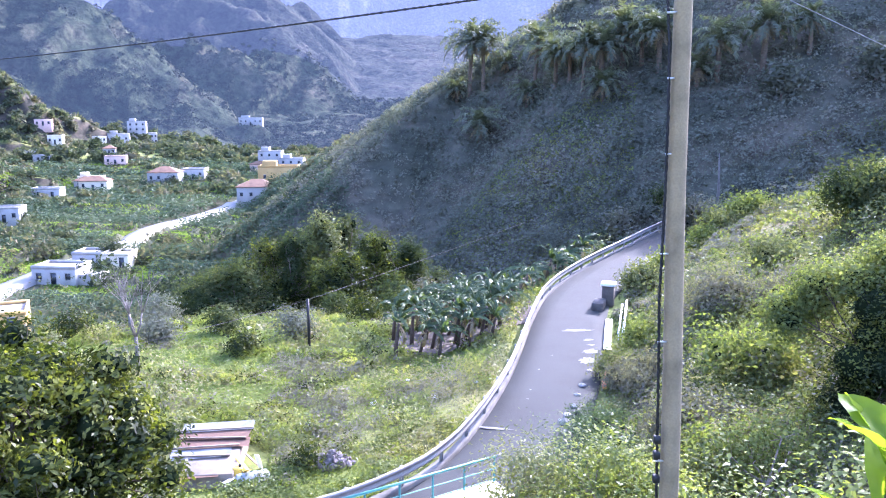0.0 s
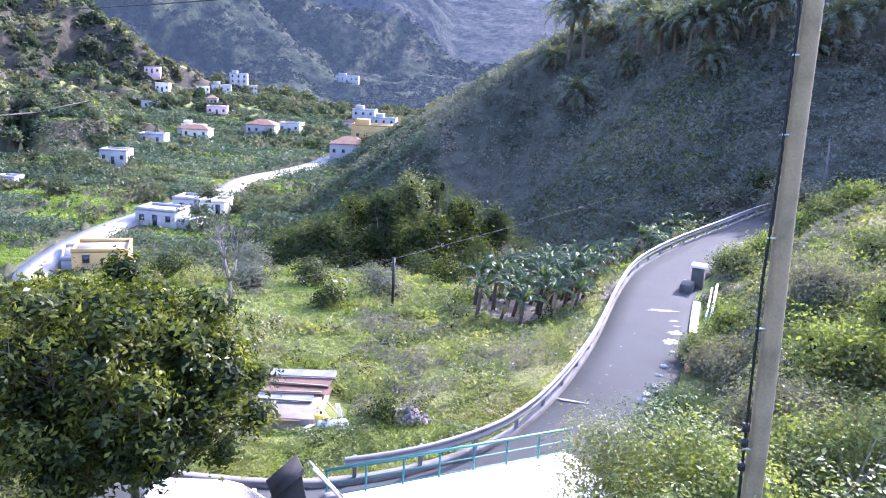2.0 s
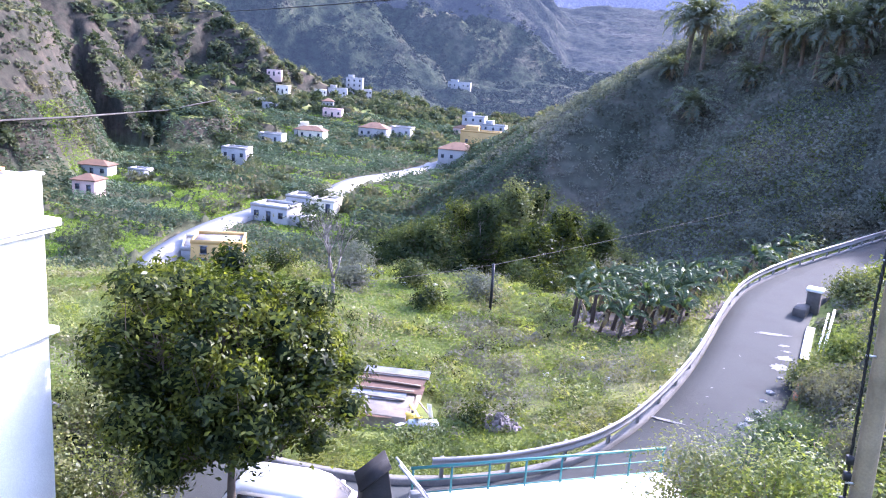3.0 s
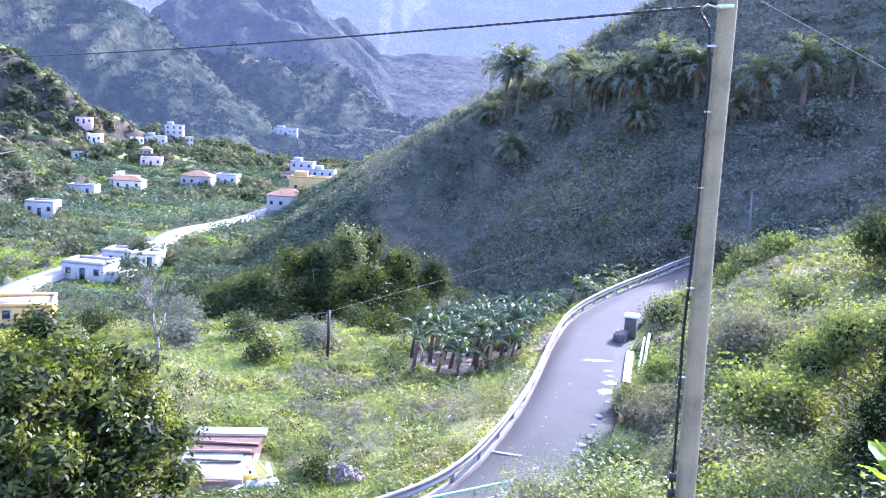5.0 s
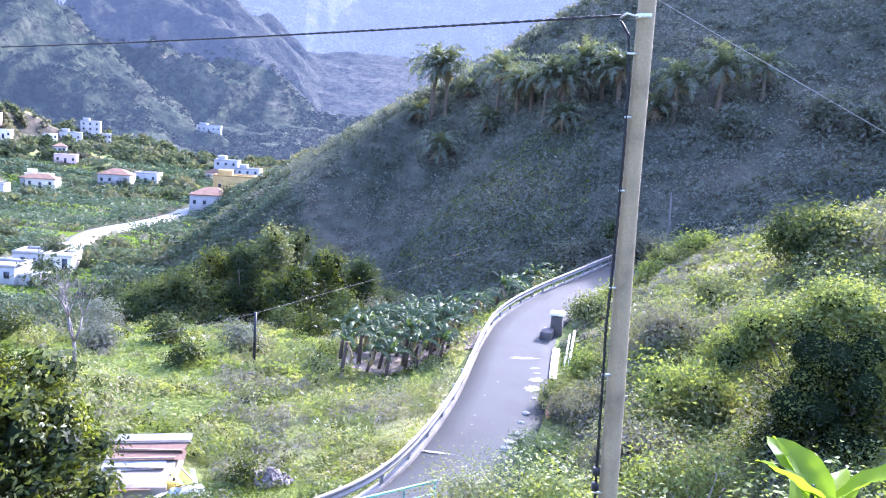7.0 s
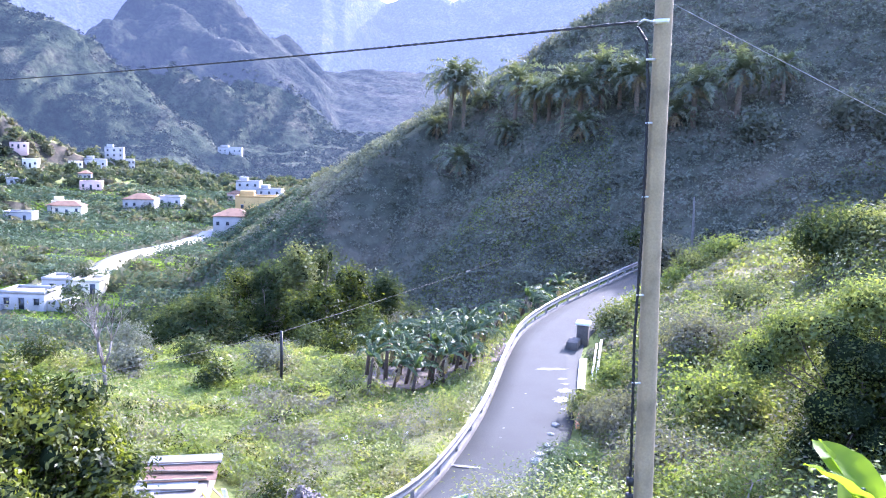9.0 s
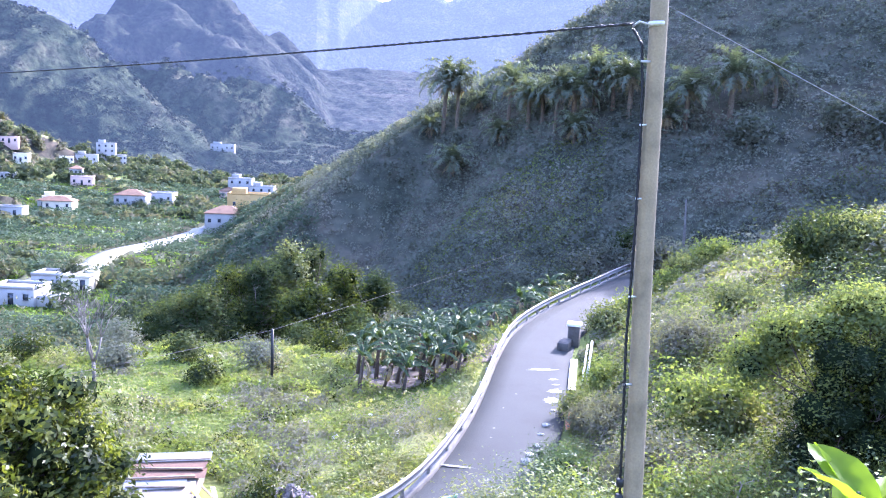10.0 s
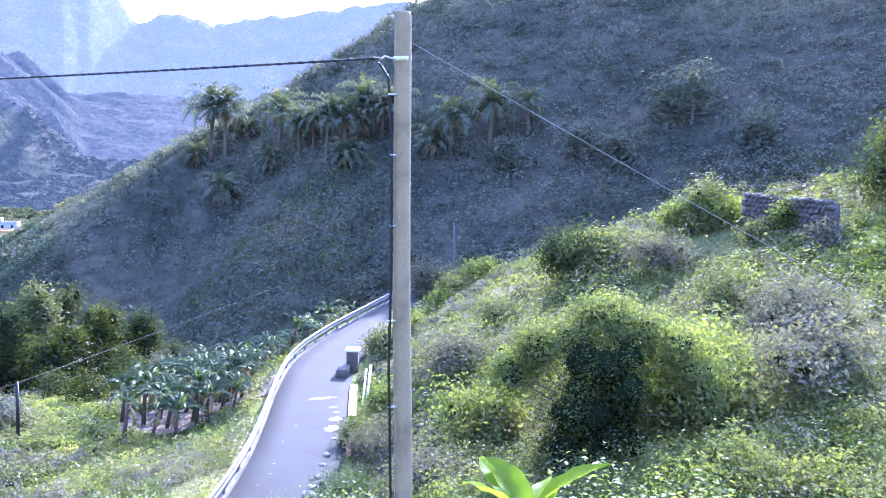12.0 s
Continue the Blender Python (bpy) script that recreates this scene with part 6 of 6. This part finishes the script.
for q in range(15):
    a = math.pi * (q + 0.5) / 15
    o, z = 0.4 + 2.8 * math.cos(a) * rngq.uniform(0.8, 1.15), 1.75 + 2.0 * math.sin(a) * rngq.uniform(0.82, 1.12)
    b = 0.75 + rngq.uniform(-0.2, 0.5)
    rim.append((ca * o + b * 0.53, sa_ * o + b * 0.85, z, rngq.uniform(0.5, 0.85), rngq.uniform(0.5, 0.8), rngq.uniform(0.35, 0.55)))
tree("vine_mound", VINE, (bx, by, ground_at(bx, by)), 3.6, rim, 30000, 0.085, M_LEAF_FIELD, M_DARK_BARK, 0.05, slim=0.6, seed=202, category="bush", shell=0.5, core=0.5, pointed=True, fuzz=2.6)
bush(35.0, 25.0, 2.6, 2.2, 9000, 0.12, M_LEAF_NEAR, VINE, 202)
bush(38.5, 24.0, 2.6, 2.6, 7000, 0.13, M_LEAF_FIELD, "broad yellow-green bush on the knoll", 204)
bush(29.7, 46, 2.3, 2.6, 5000, 0.24, M_BAMBOO, "rounded pale green tree on the knoll's edge", 205)
bush(31.0, 44, 1.8, 2.0, 2500, 0.22, M_LEAF_NEAR, "rounded green bush on the knoll's edge", 206)
bush(36.7, 47, 1.4, 1.8, 2400, 0.2, M_LEAF_FIELD, "vine-covered mound on the knoll's edge", 207)
bush(37.9, 47.5, 1.0, 2.9, 2200, 0.2, M_LEAF_NEAR, "pointed vine-covered stump on the knoll", 208)
bush(39.0, 47, 1.2, 1.4, 2000, 0.2, M_LEAF_FIELD, "vine-covered mound on the knoll's edge", 209)
bush(35.0, 41, 1.2, 1.7, 1600, 0.2, M_GREY_LEAF, "grey-green shrub on the knoll", 210)
bush(24.6, 37, 1.4, 1.5, 2600, 0.18, M_LEAF_NEAR, "dark hanging bush on the knoll", 211)
bush(17.9, 65, 1.5, 3.6, 2000, 0.26, M_GREY_LEAF, "pale withered tree at the road's bend", 212)
bush(18.8, 67, 1.6, 2.4, 1500, 0.28, M_LEAF_HILL, "dark bush at the road's bend", 213)
bush(49.8, 46, 2.4, 4.8, 4500, 0.24, M_BAMBOO, "tall pale green bush above the stone wall", 214)
bush(54, 44, 2.8, 4.2, 3500, 0.24, M_LEAF_NEAR, "green bush above the stone wall", 215)
bush(43.5, 30, 2.0, 2.0, 3500, 0.16, M_GREY_LEAF, "grey leafy shrub on the knoll", 216)
bush(46, 25, 1.8, 1.8, 3500, 0.14, M_GREY_LEAF, "grey leafy shrub on the knoll", 217)
bush(40, 34, 1.6, 1.6, 2200, 0.17, M_LEAF_NEAR, "low green shrub on the knoll", 218)
bush(22.5, 24, 1.5, 1.5, 3000, 0.13, M_LEAF_FIELD, "low yellow-green shrub on the bank", 219)
bush(25.5, 30, 1.6, 1.5, 2500, 0.15, M_GREY_LEAF, "grey brush on the bank", 220)
bush(20.5, 31, 1.4, 1.3, 2200, 0.15, M_GREY_LEAF, "grey brush on the bank", 221)
bush(15.2, 33.5, 0.8, 0.9, 1400, 0.14, M_LEAF_FIELD, "leafy bush overhanging the road edge", 222)
bush(13.6, 31.2, 0.7, 0.9, 2200, 0.13, M_LEAF_NEAR, "leafy bush overhanging the road edge", 223)
bush(15.0, 45, 1.4, 1.8, 2000, 0.18, M_LEAF_NEAR, "green bush on the roadside bank", 224)
bush(16.6, 50, 1.1, 1.0, 1800, 0.2, M_LEAF_FIELD, "green bush on the roadside bank", 225)
# feathery shrubs in front of the terrace
SHRUB = "light green feathery shrub before the terrace"
bush(7.6, 14.5, 1.1, 3.5, 3600, 0.085, M_LEAF_NEAR, SHRUB, 231, 1.0, 0.4)
bush(10.5, 17.5, 1.6, 3.6, 6500, 0.09, M_BANANA, "glossy long-leaved shrub below the pole", 232, 1.0, 0.22)
bush(10.5, 13.0, 1.3, 3.2, 5200, 0.085, M_LEAF_FIELD, SHRUB, 233, 1.0, 0.45)
bush(13.5, 14.0, 1.4, 3.2, 5500, 0.085, M_LEAF_FIELD, SHRUB, 234)
bush(5.2, 13.6, 0.7, 2.0, 1800, 0.08, M_LEAF_NEAR, SHRUB, 235)
bush(22.5, 9.6, 1.5, 4.4, 6500, 0.075, M_LEAF_FIELD, "bright leafy bush on the near bank", 236, lumps=12)
bush(28.5, 9.2, 1.5, 4.7, 6500, 0.08, M_LEAF_FIELD, "tall broad-leaved bush on the near bank", 237, lumps=12)
bush(35.5, 9.4, 1.6, 5.0, 7000, 0.08, M_LEAF_FIELD, "tall broad-leaved bush on the near bank", 238, lumps=12)
bush(43.0, 9.6, 1.7, 4.9, 7000, 0.085, M_LEAF_NEAR, "tall tangled bush on the near bank", 239, lumps=12)
bush(50, 10.0, 1.8, 4.8, 6000, 0.085, M_GREY_LEAF, "dry tangled bush on the near bank", 240, lumps=12)
bush(19.0, 20.0, 1.3, 1.2, 3000, 0.1, M_GREY_LEAF, "dry grey brush on the bank", 241)

bush(14.6, 29.5, 0.9, 0.55, 2200, 0.12, M_GREY_LEAF, "dry grey brush on the cut bank", 242)
bush(16.4, 28.0, 1.2, 0.55, 2600, 0.12, M_GREY_LEAF, "dry grey brush on the cut bank", 243)
bush(12.4, 25.5, 0.9, 1.0, 2600, 0.11, M_BANANA, "glossy long-leaved weeds beside the road", 244, 1.0, 0.22)
bush(14.2, 23.0, 1.3, 1.3, 3400, 0.11, M_BANANA, "glossy long-leaved weeds beside the road", 245, 1.0, 0.22)
bush(-39.5, 17.8, 1.2, 2.0, 3500, 0.08, M_LEAF_NEAR, "green bush between the house and the tree", 251)
bush(-36.0, 20.5, 1.4, 2.0, 3500, 0.09, M_LEAF_FIELD, "green bush beside the lower road", 252)
bush(-41.5, 22.0, 1.6, 2.2, 3500, 0.1, M_LEAF_NEAR, "green bush beside the lower road", 253)
bush(-38.5, 24.5, 1.6, 2.4, 3500, 0.1, M_BAMBOO, "olive bush beside the lower road", 254)
bush(-45.0, 19.0, 1.6, 2.2, 3000, 0.1, M_LEAF_NEAR, "green bush behind the white house", 255)

bush(24.5, 16.5, 1.8, 2.0, 5000, 0.085, M_LEAF_FIELD, "leafy yellow-green bush on the bank", 256)
bush(37.5, 17.0, 2.0, 2.0, 5000, 0.09, M_LEAF_FIELD, "leafy yellow-green bush on the bank", 257)
bush(44.0, 18.0, 2.0, 1.8, 4500, 0.09, M_LEAF_NEAR, "leafy green bush on the bank", 258)
bush(19.5, 16.0, 1.5, 1.8, 4500, 0.085, M_LEAF_NEAR, "leafy green bush beside the pole", 259)
bush(19.4, 57, 1.4, 1.2, 1800, 0.2, M_LEAF_FIELD, "green bush over the roadside bank", 265)
bush(20.6, 58, 1.6, 1.3, 2000, 0.2, M_LEAF_NEAR, "green bush over the roadside bank", 266)
bush(22.3, 60, 1.7, 1.3, 2000, 0.2, M_LEAF_FIELD, "green bush over the roadside bank", 267)
bush(17.4, 55, 0.9, 0.9, 1200, 0.2, M_LEAF_NEAR, "green bush over the roadside bank", 268)

sx, sy, sr = polar_scatter(900, 17, 62, 9, 54, rngk)
su, _ = along(ROAD_MID, sx, sy)
okb = (su > 4.5) & (grid_noise(sx, sy, 7, 67, 2) > -0.2)
sx, sy = sx[okb], sy[okb]
rb = rngk.uniform(0.35, 1.0, len(sx))
for q, (mt, nm) in enumerate(((M_LEAF_NEAR, "mid-green"), (M_GREY_LEAF, "grey dry"), (M_LEAF_FIELD, "lime-green"), (M_BAMBOO, "olive"))):
    sel = np.arange(len(sx)) % 4 == q
    bush_scatter("knoll_bushes", nm + " little bushes crowding the knoll", np.stack([sx, sy], 1)[sel], rb[sel], mt, 140, rngk, 0.9)

# dry stone terrace wall on the knoll
sw = tagged(thing("stone_wall", "dark dry stone terrace wall on the knoll", "stone wall", (0, 0, 0)), kind="structure")
wa, wb = np.array([46.0 * math.sin(radians(40.6)), 46.0 * math.cos(radians(40.6))]), np.array([41.0 * math.sin(radians(46.3)), 41.0 * math.cos(radians(46.3))])
wl = float(np.linalg.norm(wb - wa))
wang = math.degrees(math.atan2(wb[1] - wa[1], wb[0] - wa[0]))
rock = [stone_mesh(300 + s, (0.24, 0.2, 0.16), M_STONE) for s in range(5)]
for i in range(9):
    for j in range(int(wl / 0.36)):
        f = (j + 0.5 * (i % 2)) * 0.36 / wl
        q = wa + (wb - wa) * f
        st = part("stone", rock[(i * 3 + j) % 5], None, sw)
        st.matrix_local = pose(q[0], q[1], ground_at(*q) - 0.2 + 0.25 * i, rngk.uniform(-35, 35), rngk.uniform(-35, 35), wang + rngk.uniform(-60, 60))
core = part("core", Geo().box((*(0.5 * (wa + wb) + np.array([0.25, 0.3])), ground_at(*(0.5 * (wa + wb))) + 0.55), (wl, 0.5, 2.3), rz=wang), M_STONE, sw)

bush(43.4, 43.2, 0.6, 1.6, 800, 0.17, M_LEAF_FIELD, "vines hanging over the stone wall", 261)
bush(45.6, 40.4, 0.7, 0.8, 1200, 0.17, M_GREY_LEAF, "grey shrub before the stone wall", 262)
bush(41.5, 43.0, 0.7, 0.7, 1000, 0.17, M_LEAF_NEAR, "green shrub before the stone wall", 263)

# ---- close by: pole, cables, tree, white house, leafy shoot ----
PX, PY = 3.06, 9.93
pz = ground_at(PX, PY)
TOP = 14.35
pole = thing("utility_pole", "weathered round wooden utility pole on the bank", "pole", (PX, PY, 0))
LEAN = 0.024   # the pole leans a little towards the field
pole.matrix_world = pose(PX + 10.6 * LEAN, PY, 0, 0, -math.degrees(LEAN), 0)
PXT = PX + (10.6 - 13.8) * LEAN
zs = np.linspace(pz - 0.6, TOP - 0.06, 24)
path = np.stack([PX * 0 + 0.012 * np.sin(zs), 0 * zs, zs], 1)
rad = np.interp(zs, [pz, TOP], [0.142, 0.112])
part("shaft", Geo().tube(np.vstack([path, path[-1:] + np.array([[0, 0, 0.05]]), path[-1:] + np.array([[0, 0, 0.06]])]), np.concatenate([rad, [0.10, 0.06]]), 20), M_WOOD, pole, smooth=True)
M_STEEL = solid("zinc_fitting", (0.55, 0.55, 0.55), 0.35, 0.8, var=0.1, scale=10, bump=0.0)
HOOK = 13.72
part("bracket", Geo().tube([(0, 0, HOOK), (-0.16, -0.05, HOOK), (-0.24, -0.02, HOOK + 0.03), (-0.3, 0.06, HOOK - 0.02)], 0.014, 6), M_STEEL, pole, "zinc hook bracket")
part("band", Geo().tube([(0, 0, HOOK - 0.03), (0, 0, HOOK + 0.03)], 0.119, 16), M_STEEL, pole, "zinc band")
drop = [(-0.3, 0.06, HOOK - 0.05), (-0.2, -0.03, HOOK - 0.25), (-0.165, -0.05, 12.9), (-0.16, -0.06, 12.0), (-0.17, -0.06, 11.0), (-0.19, -0.06, 10.3), (-0.215, -0.07, 9.6), (-0.2, -0.06, 8.9), (-0.19, -0.05, 8.1), (-0.18, -0.05, 7.0), (-0.17, -0.05, 6.0), (-0.17, -0.04, pz)]
dp = np.array(drop)
tt = np.linspace(0, 1, 150)
ch = np.linspace(0, 1, len(dp))
sm = np.stack([np.interp(tt, ch, dp[:, i]) for i in range(3)], 1)
wob = 0.012
g = Geo()
for ph in (0, 2.1, 4.2):
    g.tube(sm + np.stack([np.cos(tt * 150 + ph), np.sin(tt * 150 + ph), 0 * tt], 1) * wob, 0.011, 5)
part("down_cable", g, M_BLACK, pole, "twisted black cable running down the pole")
for zc in (13.25, 12.45, 11.5, 10.2, 9.0, 7.3, 5.6):
    xo = float(np.interp(-zc, -dp[:, 2], dp[:, 0]))
    part("clip", Geo().box((xo / 2 - 0.05, -0.06, zc), (abs(xo) - 0.06, 0.02, 0.025)), M_STEEL, pole)
for zc in (7.62, 7.40, 7.05):
    part("clamp", Geo().box((-0.2, -0.08, zc), (0.09, 0.09, 0.11)), M_BLACK, pole, "black plastic cable clamp", bevel=0.01)
cable("overhead_cable", "thick twisted black overhead cable from the pole", [(PXT - 0.3, PY + 0.06, HOOK), (-31.0, 39.5, 14.2)], 0.28, 0.013, M_BLACK, 400, 0.010)
# pale all along: the colour stands in for sun glinting on a dark cable
cable("stay_cable", "thin service cable slanting from the pole to the knoll, coloured pale for sun glint", [(PXT + 0.1, PY, HOOK + 0.24), (19.2, 8.5, ground_at(19.2, 8.5) + 0.1)], 0.1, 0.005, M_GALV, 60)

# the big dark-leaved tree
rngt = np.random.default_rng(71)
TX, TY = -8.05, 13.9
tz = ground_at(TX, TY)
cl = []
for q in range(84):
    a, f = q * 2.39996, 1 - 1.85 * (q + 0.5) / 84
    ring = math.sqrt(max(0.0, 1 - f * f))
    k = rngt.uniform(0.68, 1.06)
    zc = 5.5 - tz + 2.25 * f * k
    lobe = 1 + 0.13 * math.sin(3 * a + 0.7) + 0.08 * math.sin(5 * a)
    cl.append((-0.25 + 2.8 * ring * math.cos(a) * k * lobe * (1.0 + 0.12 * f), 2.3 * ring * math.sin(a) * k * lobe, zc, rngt.uniform(0.32, 0.66), rngt.uniform(0.32, 0.62), rngt.uniform(0.22, 0.40)))
for q in range(12):
    a = q * 2.4
    cl.append((1.2 * math.cos(a) * rngt.uniform(0.3, 1), 1.1 * math.sin(a) * rngt.uniform(0.3, 1), 5.4 - tz + rngt.uniform(-1.2, 1.2), 0.8, 0.8, 0.7))
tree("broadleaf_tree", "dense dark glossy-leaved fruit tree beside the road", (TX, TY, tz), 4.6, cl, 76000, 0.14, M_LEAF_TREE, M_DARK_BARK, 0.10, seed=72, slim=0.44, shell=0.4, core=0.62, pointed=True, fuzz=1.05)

# the white house
HX, HY0, HY1, HT = -10.25, 8.75, 11.12, 9.75
hs = thing("white_house", "white rendered house with ledges and roof terrace", "house", (0, 0, 0))
part("wall", Geo().box((HX - 4.5, (HY0 + HY1) / 2, (HT - 0.85 + 0.5) / 2), (9.0, HY1 - HY0, HT - 0.85 + 1.5 - 2.0)), M_WHITE, hs, bevel=0.01)
part("rear_wall", Geo().box((HX - 6.0, 5.2, 4.2), (8.0, 7.0, 9.0)), M_WHITE, hs)
part("parapet", Geo().box((HX - 0.1, (HY0 + HY1) / 2 - 1.5, HT - 0.425), (0.2, HY1 - HY0 + 3.0, 0.85)), M_WHITE, hs, bevel=0.01)
part("parapet", Geo().box((HX - 4.7, HY1 - 0.1, HT - 0.425), (9.0, 0.2, 0.85)), M_WHITE, hs, bevel=0.01)
part("coping", Geo().box((HX - 0.1, (HY0 + HY1) / 2 - 1.5, HT + 0.02), (0.26, HY1 - HY0 + 3.06, 0.05)), M_WHITE, hs)
part("ledge", Geo().box((HX - 4.3, (HY0 + HY1) / 2, HT - 0.86), (9.0, HY1 - HY0 + 0.44, 0.14)), M_WHITE, hs, "moulded white cornice ledge", bevel=0.02)
part("ledge", Geo().box((HX - 4.36, (HY0 + HY1) / 2, HT - 0.99), (9.0, HY1 - HY0 + 0.24, 0.10)), M_WHITE, hs, "moulded white cornice ledge", bevel=0.02)
part("ledge", Geo().box((HX - 4.36, (HY0 + HY1) / 2, 6.86), (9.0, HY1 - HY0 + 0.26, 0.13)), M_WHITE, hs, "white string course", bevel=0.02)
M_LATTICE = solid("orange_lattice_block", (0.62, 0.27, 0.10), 0.8, var=0.2, scale=4, fine=25)
for q in range(14):
    for zz in range(3):
        part("lattice_block", Geo().box((HX - 0.9 - 0.3 * q, HY1 - 0.28, HT - 0.5 + 0.19 * zz), (0.2 if (q + zz) % 2 else 0.1, 0.1, 0.16)), M_LATTICE, hs)
part("lattice_rail", Geo().box((HX - 2.9, HY1 - 0.28, HT + 0.06), (4.6, 0.16, 0.06)), M_LATTICE, hs)
part("terrace_floor", Geo().box((HX - 4.5, HY0 - 0.6, HT - 0.8), (8.6, HY1 - HY0 + 1.0, 0.1)), M_CONC, hs)

# weeds and dead stalks at the foot of the house
rngw = np.random.default_rng(77)
n = 26000
x, y = rngw.uniform(-11.5, -4.8, n), rngw.uniform(7.0, 13.6, n)
ok = ~((x < HX + 0.15) & (y < HY1 + 0.1))
x, y = x[ok], y[ok]
h = np.clip(grid_noise(x, y, 1.2, 81, 3) + 0.5, 0.1, 1.2) * np.interp(x, [-11, -8, -5], [1.7, 0.9, 0.4])
p = np.stack([x, y, land(x, y) + rngw.uniform(0, 1, len(x)) * h], 1)
kindw = grid_noise(x, y, 1.5, 82, 3) > 0.0
stuff("dry_stalks", *leaf_blades(p[kindw], rngw.uniform(0.08, 0.2, int(kindw.sum())), 0.8, 0.14, rngw), M_FROND_DRY, "brown dead stalks at the foot of the house", "weeds")
stuff("house_weeds", *leaf_blades(p[~kindw], rngw.uniform(0.06, 0.12, int((~kindw).sum())), 0.4, 0.5, rngw), M_LEAF_FIELD, "green weeds at the foot of the house", "weeds")

# the leafy shoot that sways up in front of the balcony
M_SHOOT = leaf_mat("young_shoot_leaf", [(0.10, 0.16, 0.014), (0.145, 0.22, 0.018), (0.19, 0.27, 0.028)], 3.0, 0.6, 0.006, 0.4, (1.5, 1.6, 0.35))


def shoot_leaf(rng, L, w):
    """A long folded blade with waves between its veins."""
    n = 10
    s = np.linspace(0, 1, n)
    bend = -0.35 * s ** 2 * L
    half = w * np.sin(np.pi * np.clip(0.06 + 0.94 * s, 0, 1)) ** 0.75
    v, f = [], []
    for i in range(n):
        for k, b in enumerate((-1, -0.5, 0, 0.5, 1)):
            v.append((b * half[i], s[i] * L, bend[i] + abs(b) * half[i] * 0.35 + 0.004 * math.sin(i * 2.2 + k)))
    for i in range(n - 1):
        for k in range(4):
            q = i * 5 + k
            f.append((q, q + 1, q + 6, q + 5))
    return Geo().add(v, f)


SHX, SHY, SHZ = 1.05, 1.66, 11.08
shoot = thing("leafy_shoot", "bright yellow-green leafy shoot close to the balcony", "plant", (SHX, SHY, SHZ))
part("stem", Geo().tube([(0.5, -0.2, ground_at(SHX + 0.5, SHY - 0.2) - SHZ - 0.1), (0.3, -0.1, -5.0), (0.1, 0.02, -1.6), (0.04, 0.0, -0.8), (0.0, 0.0, -0.3), (-0.02, 0.0, 0.18)], [0.035, 0.026, 0.014, 0.012, 0.009, 0.005], 6), M_BANANA, shoot, smooth=True)
rngs = np.random.default_rng(5)
for q in range(22):
    lf = part("leaf", shoot_leaf(rngs, rngs.uniform(0.18, 0.29), rngs.uniform(0.036, 0.052)), M_SHOOT, shoot, smooth=True)
    lf.matrix_local = pose(rngs.uniform(-0.03, 0.03), rngs.uniform(-0.03, 0.03), -0.40 + 0.026 * q, rngs.uniform(35, 82), rngs.uniform(-25, 25), q * 137.5)
